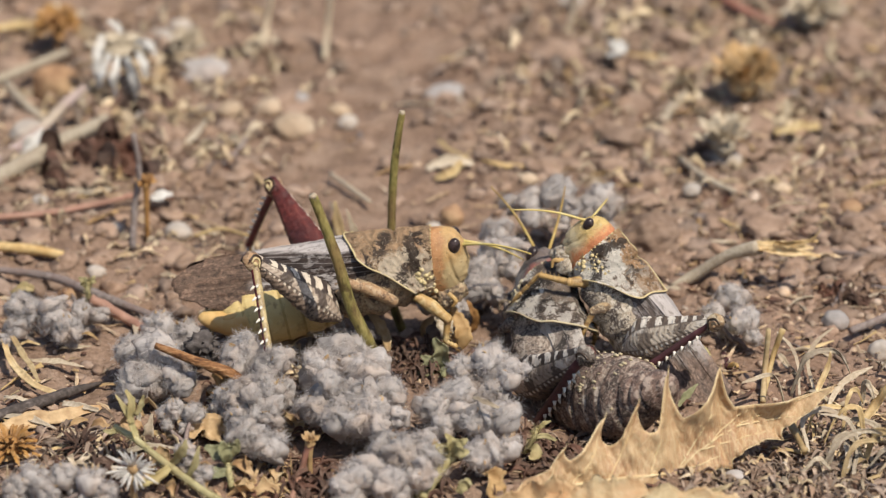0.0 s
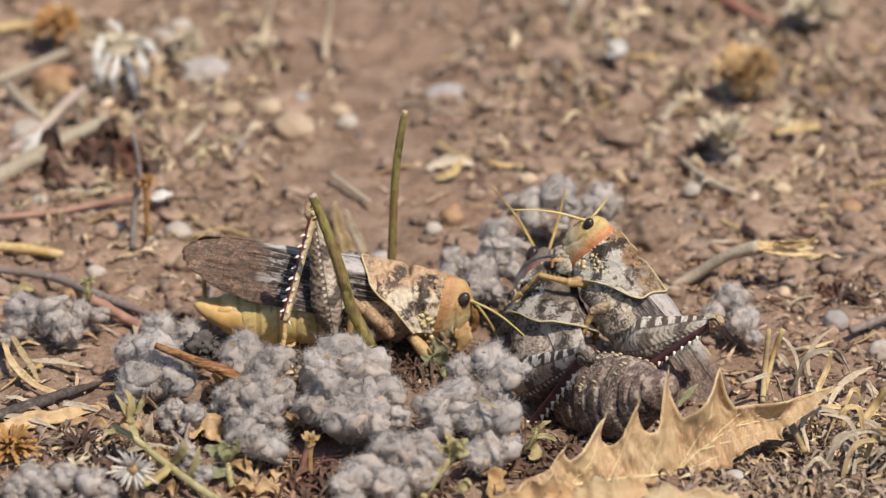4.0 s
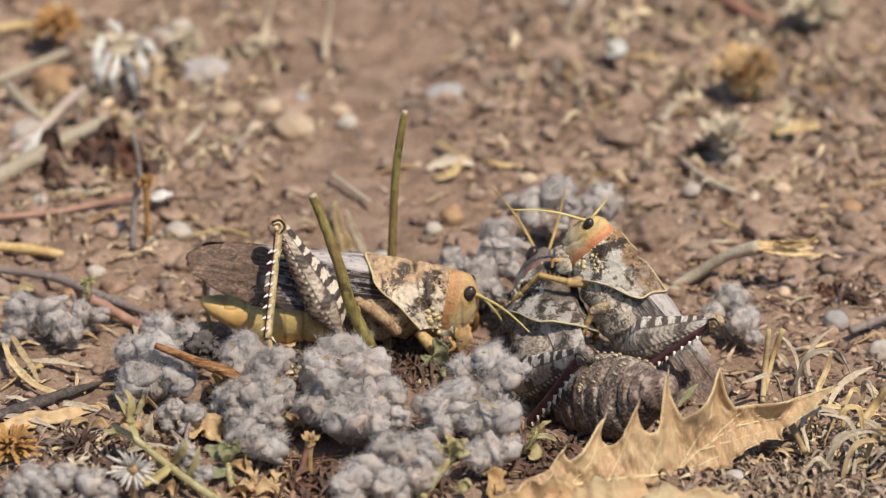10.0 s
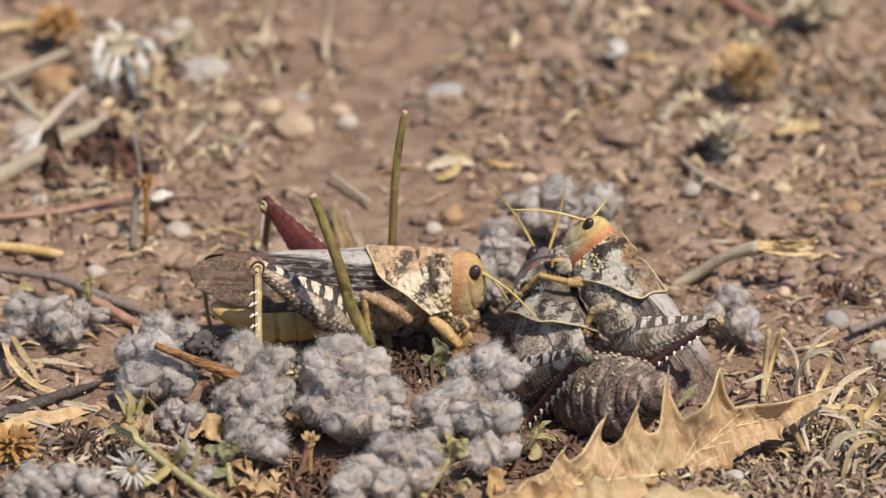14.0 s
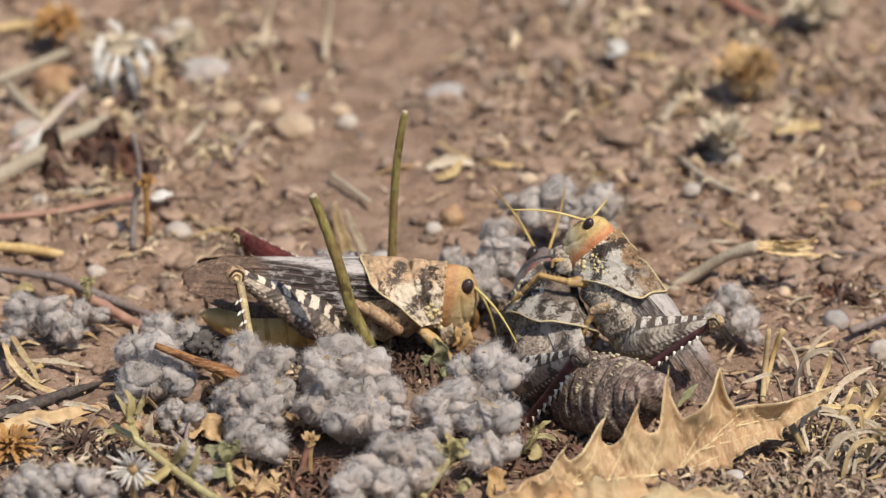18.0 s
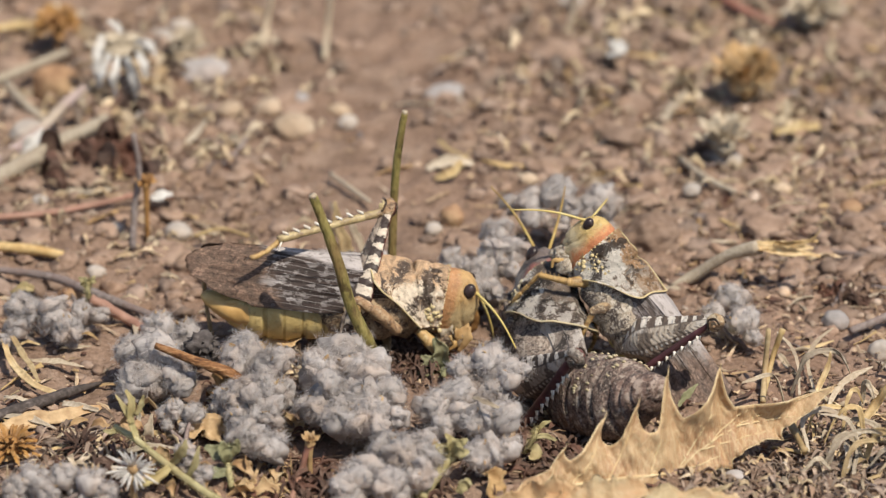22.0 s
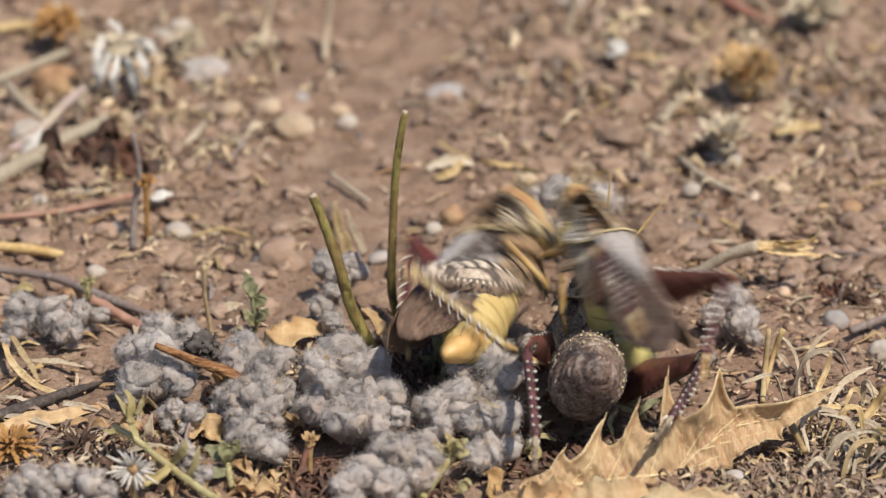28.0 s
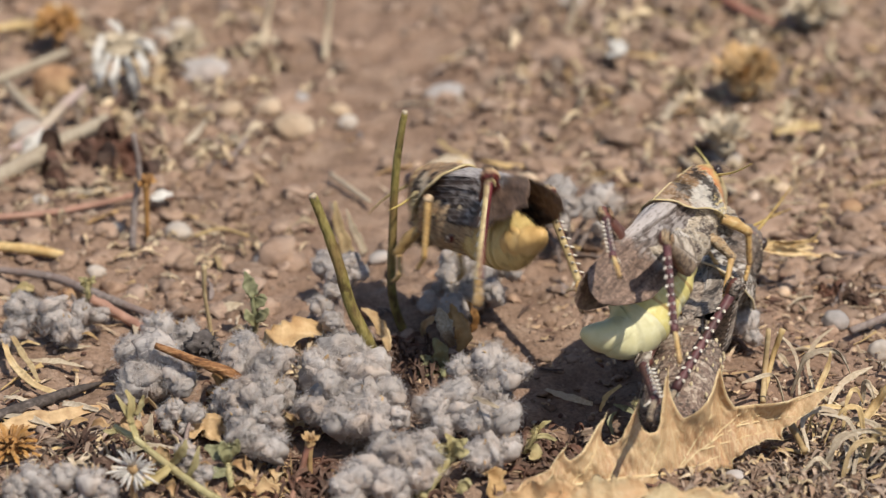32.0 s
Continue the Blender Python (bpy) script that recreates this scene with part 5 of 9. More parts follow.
tuft("grey woolly heads between three grasshoppers",
     ((8.4, 26.9, 8.0), 34), ((7.3, 18.3, 8.0), 38), ((10.5, 20.4, 8.0), 30), ((5.7, 13.8, 7.0), 34), ((1.4, 18.9, 6.0), 34), ((4.8, 9.7, 6.0), 34), ((1.5, 5.8, 5.0), 36), ((7.6, 9.9, 5.0), 30), ((0.7, 14.0, 5.0), 28), ((10.5, 16.0, 6.0), 24), ((-2.1, 8.3, 4.0), 24))
tuft("sparse grey woolly heads beside a green stalk",
     ((-18.1, 16.3, 7.0), 32), ((-14.0, 17.4, 7.0), 28), ((-15.7, 13.9, 6.0), 28), ((-18.7, 5.8, 5.0), 30), ((-16.8, 2.2, 4.0), 28), ((-12.5, 16.0, 6.0), 22))
tuft("faded grey woolly heads beside dry grass",
     ((43.2, 6.0, 6.0), 34), ((44.7, 0.1, 5.0), 32), ((41.0, 3.7, 5.0), 27), ((46.3, -0.0, 3.0), 22))


# ---- stalks and stems ----
def stalk(name, label, points, radii, mat, category="stem", group="", lumps=0.12, tip=None, sides=9):
    base = points[0]
    bm = bmesh.new()
    tube(bm, points, radii, sides, 6, lumps=lumps, origin=base)
    mats = [mat]
    if tip:
        mats.append(tip)
        d = (Vector(points[-1]) - Vector(points[-2])).normalized()
        tube(bm, [Vector(points[-1]) - d * 0.1, Vector(points[-1]) + d * 0.35], [radii[-1] * 1.02, radii[-1] * 0.8], sides, 1, mat=1, origin=base)
    ob = solo(name, bm, mats, label, category, group)
    ob.location = vec(base)
    return ob


stalk("cut_stalk", "olive green cut stalk with a dry brown end", [(-9.6, -15.0, 5.6), (-10.9, -15.0, 8.6), (-13.5, -15.0, 14.7), (-15.4, -15.0, 22.0), (-17.4, -15.0, 28.1), (-18.8, -15.0, 32.0)], [1.05, 0.98, 0.9, 0.84, 0.74, 0.68], GREEN_STALK, group="cut stalks", tip=PALE_STRAW)
far_stalk = stalk("cut_stalk", "tall thin olive stalk curving from a purple foot", [(-3.3, 9.0, -6.6), (-5.9, 9.0, -1.0), (-7.7, 9.0, 5.6), (-7.6, 9.0, 15.0), (-7.1, 9.0, 25.1), (-6.3, 9.0, 31.6), (-5.7, 9.0, 35.2)], [0.8, 0.72, 0.7, 0.66, 0.62, 0.58, 0.5], GREEN_STALK, group="cut stalks", tip=PALE_STRAW)
stalk("dry_stalk", "bent grey-brown dry stalk with a split husk end", [(35.6, 23.7, 0.0), (39.1, 24.0, 1.9), (44.1, 22.0, 6.2), (48.7, 20.0, 8.4)], [0.75, 0.95, 0.9, 1.25], PALE_STRAW, group="dry stalks")
hk = stand("split_husk", (48.7, 20.0, 8.2), "split straw-coloured husk on the end of a stalk", "husk")
for pts, w in (([(48.3, 20.0, 8.2), (53.0, 20.0, 8.8), (57.5, 19.0, 9.8)], 1.8), ([(48.2, 19.5, 8.2), (53.0, 19.0, 8.1), (57.9, 18.0, 7.6)], 1.9), ([(48.8, 21.0, 7.9), (53.6, 22.0, 7.5), (57.2, 23.0, 6.9)], 1.7), ([(53.4, 19.0, 8.6), (56.5, 19.0, 10.1), (57.8, 19.0, 11.7)], 0.6)):
    bm = bmesh.new()
    blade(bm, pts, [0.7 * w, 0.75 * w, 0.2 * w], (0, -0.8, 0.6), 0.2, 0.8, origin=(48.7, 20.0, 8.2))
    part("bract", bm, STRAW, hk)

def lying_stem(name, label, mat, radii, pts):
    stalk(name, label, pts, radii, mat, group="stems and twigs lying about", lumps=0.25, sides=8)


lying_stem("fallen_twig", "ochre brown broken stem leaning on woolly heads", OCHRE_STEM, [0.95, 0.9, 0.75, 0.5], [(-29.7, -19.0, 2.0), (-30.2, -24.0, 7.5), (-35.6, -23.0, 9.4), (-41.8, -21.0, 11.0)])
lying_stem("fallen_twig", "reddish stem with a yellow joint", RED_STEM, [0.75, 0.75, 0.8, 0.9], [(-45.8, 7.7, 0.5), (-48.1, 10.0, 0.9), (-51.1, 10.0, 2.8), (-53.6, 10.0, 4.2)])
lying_stem("twig", "long dark grey twig lying on the soil", TWIG, [0.5, 0.7, 0.75, 0.5], [(-70.8, 27.9, 1.2), (-60.8, 24.0, 1.6), (-52.4, 16.7, 1.6), (-43.4, 9.9, 1.2)])
lying_stem("twig", "dark flat twig pressed on dry soil", DARK_TWIG, [0.9, 1.0, 0.8, 0.3], [(-66.1, -24.4, 0.8), (-60.6, -21.1, 1.2), (-55.1, -16.8, 1.4), (-50.5, -13.6, 1.4)])
lying_stem("fallen_twig", "thick beige dry stem lying across stones", PALE_STRAW, [1.5, 1.5, 1.3, 1.1], [(-74.7, 60.7, 1.5), (-67.9, 68.0, 2.5), (-62.8, 74.0, 3.5), (-55.6, 79.7, 5.0)])
lying_stem("fallen_twig", "thin purple-grey stem over pale stones", MAUVE_STEM, [1.0, 1.0, 0.95, 0.8], [(-75.1, 65.7, 2.0), (-67.5, 75.3, 4.0), (-63.3, 82.7, 6.0), (-59.8, 86.5, 8.0)])
lying_stem("twig", "pale grey dry twig among the stones", PALE_STRAW, [0.8, 0.8, 0.7], [(-74.4, 102.7, 2.0), (-70.5, 93.7, 2.0), (-65.8, 85.7, 1.5)])
lying_stem("twig", "pale grey dry twig on rough soil", PALE_STRAW, [0.8, 0.85, 0.8], [(-77.6, 103.2, 2.0), (-71.3, 109.2, 2.5), (-65.3, 117.9, 2.0)])
lying_stem("fallen_twig", "long thin red-brown stem on the soil", RED_STEM, [0.5, 0.55, 0.5, 0.4], [(-72.6, 48.2, 1.0), (-63.7, 49.5, 1.2), (-55.8, 52.7, 1.4), (-49.2, 56.1, 1.8)])
lying_stem("twig", "thin grey upright twig with a brown calyx", TWIG, [0.55, 0.5, 0.5, 0.4], [(-49.0, 38.4, 0.0), (-48.8, 42.0, 5.3), (-47.9, 42.0, 12.1), (-48.7, 42.0, 18.2)])
lying_stem("fallen_twig", "red-brown thin stem in the wool", RED_STEM, [0.5, 0.45, 0.5, 0.7], [(-21.6, -50.4, 0.0), (-20.6, -42.0, -0.2), (-19.6, -41.0, 2.8), (-18.7, -41.0, 5.1)])
lying_stem("dry_sprig", "thin dry brown sprig standing in soil", STRAW, [0.35, 0.32, 0.3, 0.45], [(-34.6, 2.3, 0.0), (-35.2, 3.0, 3.6), (-35.8, 3.0, 8.3), (-35.8, 3.0, 13.0)])
lying_stem("dry_grass", "bleached dry grass stem standing upright", STRAW, [0.45, 0.45, 0.4], [(47.0, -17.2, 0.0), (47.6, -12.0, 3.2), (47.9, -12.0, 9.5)])
lying_stem("dry_grass", "bleached dry grass stem standing upright", STRAW, [0.35, 0.4, 0.5], [(47.3, -14.9, 0.0), (48.8, -11.0, 4.6), (50.1, -11.0, 8.9)])
lying_stem("twig", "straight grey twig lying on soil", TWIG, [0.6, 0.6], [(61.7, 5.4, 1.0), (70.4, 12.1, 1.5)])
lying_stem("fallen_twig", "straw stem under a spiny dry leaf", STRAW, [0.6, 0.6, 0.55], [(49.2, -20.7, 1.0), (50.7, -29.2, 1.5), (51.9, -35.5, 1.0)])
lying_stem("twig", "thin grey twig across bare soil", TWIG, [0.35, 0.35, 0.3], [(-36.1, 70.9, 0.8), (-33.6, 77.1, 1.0), (-32.3, 85.4, 1.0)])
lying_stem("straw", "pale straw lying on reddish soil", PALE_STRAW, [0.5, 0.6, 0.4], [(39.2, 72.3, 1.0), (42.9, 63.3, 1.4), (47.4, 58.7, 1.0)])
lying_stem("straw", "tan straw on the soil by the stalks", PALE_STRAW, [0.4, 0.45, 0.3], [(-18.4, 66.6, 0.8), (-14.8, 59.8, 1.0), (-11.7, 55.0, 0.8)])
lying_stem("straw", "tan straw on the soil by the stalks", PALE_STRAW, [0.25, 0.36, 0.22], [(-18.1, 54.5, 0.8), (-16.4, 44.6, 1.2), (-14.8, 36.2, 1.0)])
lying_stem("straw", "yellow straw piece on soil", STRAW, [0.8, 0.9, 0.7], [(-71.6, 37.3, 0.9), (-65.3, 35.7, 1.1), (-59.6, 33.8, 0.9)])
lying_stem("straw", "thin straw across the soil", STRAW, [0.3, 0.3, 0.3], [(-39.3, 41.5, 0.8), (-35.4, 43.9, 1.0), (-30.8, 41.5, 0.8)])
lying_stem("twig", "dark thin twig over soil cracks", DARK_TWIG, [0.5, 0.5, 0.4], [(24.4, 77.6, 0.8), (28.8, 81.3, 1.0), (34.6, 85.9, 0.8)])
lying_stem("straw", "pale straw standing upright on far soil", PALE_STRAW, [0.6, 0.6, 0.5], [(-20.6, 119.5, 0.0), (-20.2, 125.0, 3.6), (-19.3, 125.0, 12.1)])
lying_stem("straw", "pale straw standing upright on far soil", PALE_STRAW, [0.6, 0.6, 0.5], [(-31.9, 125.6, 0.0), (-31.0, 130.0, 2.8), (-29.7, 130.0, 10.2)])
lying_stem("straw", "greyish straw standing upright on far soil", PALE_STRAW, [0.6, 0.6, 0.5], [(21.4, 125.6, 0.0), (22.5, 130.0, 2.8), (23.4, 130.0, 10.2)])
lying_stem("twig", "red-brown twig on far soil", RED_STEM, [0.8, 0.8, 0.7], [(48.3, 147.4, 2.0), (52.8, 138.9, 2.0), (58.5, 133.0, 1.4)])
lying_stem("straw", "broad bleached straw on far soil", PALE_STRAW, [0.9, 1.0, 0.8], [(36.1, 86.9, 1.0), (38.7, 93.7, 1.5), (41.5, 101.3, 1.0)])
lying_stem("twig", "thin twig behind the pair", TWIG, [0.35, 0.35, 0.3], [(58.4, 36.2, 1.0), (63.6, 34.4, 1.0), (72.4, 33.5, 1.0)])
lying_stem("straw", "short straw bit beside the stalk", STRAW, [0.7, 0.8, 0.6], [(-79.0, 130.0, 1.5), (-75.2, 131.6, 1.5), (-72.2, 132.2, 1.5)])

def dry_blade(name, label, mat, widths, pts):
    bm = bmesh.new()
    blade(bm, pts, widths, (rng.uniform(-0.3, 0.3), -0.7, 0.7), 0.16, 0.35, origin=pts[0])
    ob = solo(name, bm, mat, label, "straw" if "straw" in name else "dry leaf", "dry bits on the soil")
    ob.location = vec(pts[0])


dry_blade("dry_leaf_strip", "broad tan leaf strip lying on soil", HUSK, [1.0, 2.4, 2.2, 0.8], [(-65.3, -28.9, 0.8), (-61.0, -26.4, 1.2), (-55.4, -24.0, 1.2), (-49.9, -20.7, 0.8)])
dry_blade("forked_straw", "yellow forked straw loop on soil", STRAW, [0.8, 1.0, 1.0, 0.5], [(-66.6, 2.5, 2.0), (-64.4, -5.7, 1.2), (-60.4, -13.5, 1.2), (-55.0, -16.9, 0.8)])
dry_blade("forked_straw", "yellow forked straw loop on soil", STRAW, [0.6, 0.9, 0.9, 0.4], [(-65.7, 2.4, 2.5), (-63.2, -3.9, 2.2), (-60.8, -9.9, 1.8), (-59.7, -13.1, 1.2)])
dry_blade("straw_chip", "bleached straw chip among litter", PALE_STRAW, [0.9, 1.0, 0.6], [(-55.6, -21.0, 1.5), (-53.1, -21.6, 1.6), (-50.2, -22.3, 1.2)])
dry_blade("straw_chip", "pale dry bract standing in wool", PALE_STRAW, [0.6, 2.2, 1.6, 0.3], [(-42.3, -35.7, 0.0), (-42.5, -32.0, 0.2), (-42.2, -32.0, 2.7), (-41.8, -31.0, 4.9)])
dry_blade("curled_leaf", "small curled brown leaf between woolly heads", HUSK, [1.0, 3.6, 4.0, 1.5], [(-36.4, -33.0, 2.0), (-35.4, -30.0, 2.1), (-32.9, -30.0, 1.9), (-31.2, -29.0, -0.9)])
dry_blade("curled_leaf", "brown curled leaf under woolly heads", BROWN_HUSK, [1.2, 3.0, 2.4, 0.8], [(-34.2, -16.9, 1.0), (-32.8, -22.0, 5.3), (-31.2, -21.0, 5.9), (-29.8, -20.0, 6.0)])
dry_blade("dry_bract", "tan papery bract beneath the grasshopper", HUSK, [1.0, 4.5, 4.6, 1.6], [(-29.0, -5.3, 1.0), (-24.8, -3.0, 2.5), (-21.5, -0.1, 3.2), (-18.1, 4.1, 2.0)])
dry_blade("dry_bract", "pale papery bract beneath the grasshopper", PALE_STRAW, [0.6, 1.8, 0.9], [(-35.8, 13.2, 1.0), (-32.7, 13.0, 1.4), (-30.5, 14.4, 1.0)])
dry_blade("dry_bract", "brown pointed bract at the stalk foot", HUSK, [0.6, 1.9, 1.6, 0.3], [(-8.0, -1.8, 1.0), (-8.8, 2.0, 2.2), (-10.4, 3.0, 4.4), (-12.3, 4.0, 5.5)])
dry_blade("dry_bract", "papery torn bract behind woolly heads", PALE_STRAW, [0.8, 2.4, 2.0, 0.5], [(1.4, 0.2, 1.0), (0.7, -2.0, 4.3), (-0.2, -1.0, 6.2), (-0.7, 0.0, 7.4)])
dry_blade("dry_bract", "papery torn bract behind woolly heads", HUSK, [0.8, 2.6, 2.2, 0.7], [(2.4, -1.8, 1.0), (2.9, -2.0, 3.5), (2.4, -1.0, 5.5), (1.4, 0.0, 6.7)])
dry_blade("dry_bract", "curled tan bract standing behind woolly heads", HUSK, [0.8, 2.2, 1.8, 0.4], [(0.6, 3.0, 1.0), (1.0, 2.0, 3.6), (1.6, 1.0, 5.8), (1.2, 1.0, 7.6)])
dry_blade("dry_bract", "curled brown bract standing behind woolly heads", BROWN_HUSK, [0.8, 1.8, 1.4, 0.3], [(4.2, 5.0, 1.0), (4.6, 4.0, 3.6), (4.2, 3.0, 5.6), (3.6, 3.0, 7.2)])
dry_blade("dry_bract", "curled tan bract standing behind woolly heads", HUSK, [0.6, 1.6, 1.2, 0.2], [(-3.0, 4.0, 0.8), (-2.6, 3.0, 3.0), (-1.6, 2.0, 4.4), (-0.6, 2.0, 5.0)])
dry_blade("dry_grass_blade", "curled bleached grass blade", PALE_STRAW, [0.56, 0.84, 0.84, 0.42], [(52.3, -35.5, 1.0), (51.8, -30.0, 3.3), (54.8, -28.0, 4.1), (59.5, -26.0, 1.3)])
dry_blade("dry_grass_blade", "curled bleached grass blade", PALE_STRAW, [0.56, 0.77, 0.70, 0.21], [(58.3, -42.7, 1.0), (59.7, -32.0, 0.2), (58.3, -30.0, 3.3), (54.2, -30.0, 4.4)])
dry_blade("dry_grass_blade", "curled bleached grass blade", PALE_STRAW, [0.49, 1.05, 0.91, 0.28], [(56.2, -21.1, 1.0), (57.7, -18.0, 2.4), (60.3, -16.0, 3.8), (63.2, -15.0, 4.7)])
dry_blade("dry_grass_blade", "broad straw-coloured grass blade", STRAW, [0.84, 1.68, 1.54, 0.56], [(60.2, -28.2, 1.0), (62.5, -24.0, 2.1), (64.5, -24.0, 5.3), (66.7, -24.0, 9.9)])
dry_blade("dry_grass_blade", "bleached blade arching out of the litter", PALE_STRAW, [0.42, 0.63, 0.63, 0.21], [(54.7, -14.0, 0.5), (54.2, -8.0, 2.3), (55.6, -6.0, 4.6), (58.1, -5.0, 6.4)])
dry_blade("dry_grass_blade", "thin bleached blade arching over", PALE_STRAW, [0.35, 0.49, 0.49, 0.21], [(52.5, -15.9, 0.5), (52.6, -10.0, 2.3), (51.6, -9.0, 5.1), (49.5, -8.0, 7.1)])
dry_blade("dry_grass_blade", "straw blade beside the spiny leaf", STRAW, [0.49, 0.91, 0.77, 0.28], [(54.4, -18.2, 0.5), (55.5, -16.0, 2.4), (56.6, -15.0, 4.7), (56.9, -15.0, 7.2)])
dry_blade("dry_grass_blade", "short curled grass blade on litter", PALE_STRAW, [0.42, 0.70, 0.35], [(51.0, -41.9, 0.8), (53.1, -41.7, 3.0), (55.1, -40.9, 1.0)])
dry_blade("straw_chip", "pale straw chips below the pair", PALE_STRAW, [0.5, 1.3, 0.7], [(15.1, -15.0, 1.0), (18.2, -22.0, 3.0), (21.8, -22.0, 2.0)])
dry_blade("straw_chip", "pale straw chips below the pair", STRAW, [0.4, 0.8, 0.4], [(22.9, -22.2, 1.0), (23.7, -22.0, 3.0), (26.0, -21.0, 4.6)])
dry_blade("straw_chip", "straw sliver lying in the wool", PALE_STRAW, [0.4, 0.8, 0.4], [(4.3, -35.2, 9.5), (6.1, -37.3, 9.8), (8.0, -38.3, 9.4)])
dry_blade("seed_husk", "upright pale husk on far litter", HUSK, [1.4, 2.8, 2.2, 0.4], [(39.1, 31.9, 0.0), (39.6, 46.0, -4.4), (40.4, 46.0, -1.4), (40.9, 46.0, 2.0)])
dry_blade("straw_chip", "yellow straw chip on far litter", STRAW, [1.2, 2.2, 1.0], [(55.2, 82.5, 1.5), (59.4, 83.0, 2.0), (63.0, 85.7, 1.5)])
dry_blade("straw_chip", "bleached chip on far litter", PALE_STRAW, [1.2, 2.2, 1.0], [(45.3, 74.0, 1.0), (47.3, 77.7, 3.0), (49.6, 83.8, 2.0)])
dry_blade("straw_chip", "white straw fragment near pebbles", PALE_STRAW, [0.8, 1.4, 0.7], [(-42.6, 78.8, 1.0), (-40.9, 82.3, 1.6), (-39.7, 88.9, 1.2)])
dry_blade("dry_leaf_strip", "broad tan grass blade standing behind a stalk", STRAW, [2.2, 2.0, 1.5, 0.5], [(-15.0, 35.0, 0.2), (-15.6, 35.0, 3.2), (-16.4, 35.0, 6.4), (-17.0, 35.0, 9.6)])
dry_blade("dry_leaf_strip", "narrow pale grass blade standing behind a stalk", PALE_STRAW, [1.3, 1.2, 0.9, 0.3], [(-12.4, 36.0, 0.2), (-13.4, 36.0, 2.8), (-14.4, 36.0, 5.4), (-15.2, 36.0, 7.8)])
dry_blade("straw_chip", "pale twisted bits behind the stalk", PALE_STRAW, [1.0, 2.0, 0.8], [(-2.7, 68.0, 1.0), (0.6, 68.8, 2.2), (5.0, 69.5, 1.4)])
dry_blade("straw_chip", "pale twisted bits behind the stalk", STRAW, [0.8, 1.6, 0.8], [(-1.3, 63.8, 1.0), (1.5, 64.0, 2.2), (3.9, 73.0, 1.4)])


# ---- the large dry spiny leaf ----
def spiny_leaf():
    """A stiff sheet that faces the light: teeth and lobes along the upper edge, a long pointed end, a folded foot."""
    base = (7.6, -48.3, 1.0)
    ob = stand("spiny_leaf", base, "large dry tan thistle leaf with spiny lobes", "leaf")
    o = Vector(base)
    root, end = Vector((8.0, -52.0, 1.6)), Vector((56.4, -30.5, 9.2))
    along = end - root
    length = along.length
    along.normalize()
    rise = Vector((0.10, 0.42, 0.90))
    rise = (rise - along * rise.dot(along)).normalized()
    out = along.cross(rise)
    # teeth: place of the tip, its height, reach to the root's side, reach to the far side, lean of the tip
    upper = ((0.205, 4.3, 0.045, 0.035, 0.018), (0.345, 6.4, 0.120, 0.032, 0.036), (0.430, 7.2, 0.060, 0.050, 0.026),
             (0.540, 10.0, 0.056, 0.046, 0.022), (0.680, 8.2, 0.150, 0.040, 0.012))
    lower = ((0.655, 6.8, 0.05, 0.012, 0.01), (0.825, 5.4, 0.05, 0.02, 0.02), (0.575, 6.6, 0.05, 0.03, 0.0))

    def top_line(u):
        return lerp_list([0.1, 1.4, 2.0, 2.1, 2.1, 2.1, 2.3, 1.7, 0.6, -0.1, 0.0], u)

    def low_line(u):
        return lerp_list([-0.1, -0.8, -1.8, -3.0, -4.9, -6.6, -5.8, -4.6, -3.9, -2.4, 0.0], u)

    def reach(u, lobes):
        best, lean = 0.0, 0.0
        for c, top, left, right, push in lobes:
            d = (c - push - u) / left if u < c - push else (u - c + push) / right
            if d < 1 and (1 - d) ** 2.1 > best:
                best, lean = (1 - d) ** 2.1, push
                tall = top
        return (best, tall, lean) if best else (0.0, 0.0, 0.0)

    def place(u, v):
        """u along the leaf, v from the lower edge (0) to the upper (1)."""
        hi, lo = top_line(u), low_line(u)
        fu, tu, lu = reach(u, upper)
        fl, tl, ll = reach(u, lower)
        h1 = hi + (tu - hi) * fu if fu else hi
        h0 = lo - max(0.0, tl + lo) * fl if fl else lo
        h = h0 + (h1 - h0) * v
        over = max(0.0, (h - hi) / (tu - hi)) if fu else 0.0
        under = max(0.0, (lo - h) / max(0.1, tl + lo)) if fl and tl + lo > 0.1 else 0.0
        uu = u + lu * over * over + ll * under * under
        curl = 1.7 * over * over - 1.2 * under * under
        fold = 1.5 * math.sin(u * 31 + 1.0) * max(0.0, v - 0.3) + 0.6 * math.sin(u * 55) * v * v + 0.5 * math.sin(u * 22) * (1 - v)
        wob = 0.7 * noise.noise(Vector((u * 30, h * 0.35, 1.0))) + 0.34 * noise.noise(Vector((u * 90, h * 0.9, 4.0)))
        trough = -1.6 * math.sin(math.pi * min(1.0, max(0.0, (u - 0.42) / 0.58))) * math.sin(math.pi * v)
        back = 2.6 * math.exp(-((u - 0.59) / 0.085) ** 2) * max(0.0, v - 0.2) ** 1.5
        return root + along * length * uu + rise * h - out * (curl * 0.8 + fold + wob + trough + back) * -1.0

    bm = bmesh.new()
    nu, nv = 300, 16
    grown = bm.verts.layers.float_vector.new("grown")
    rows = [[bm.verts.new((place(i / nu, k / nv) - o) * MM) for k in range(nv + 1)] for i in range(nu + 1)]
    for i, row in enumerate(rows):
        for k, v in enumerate(row):
            v[grown] = Vector((i / nu * length / 0.6 - 5.0 * k / nv, 3.4 * k / nv, 0.0))
    for a, b in zip(rows, rows[1:]):
        for k in range(nv):
            bm.faces.new((a[k], b[k], b[k + 1], a[k + 1]))
    bmesh.ops.recalc_face_normals(bm, faces=bm.faces[:])
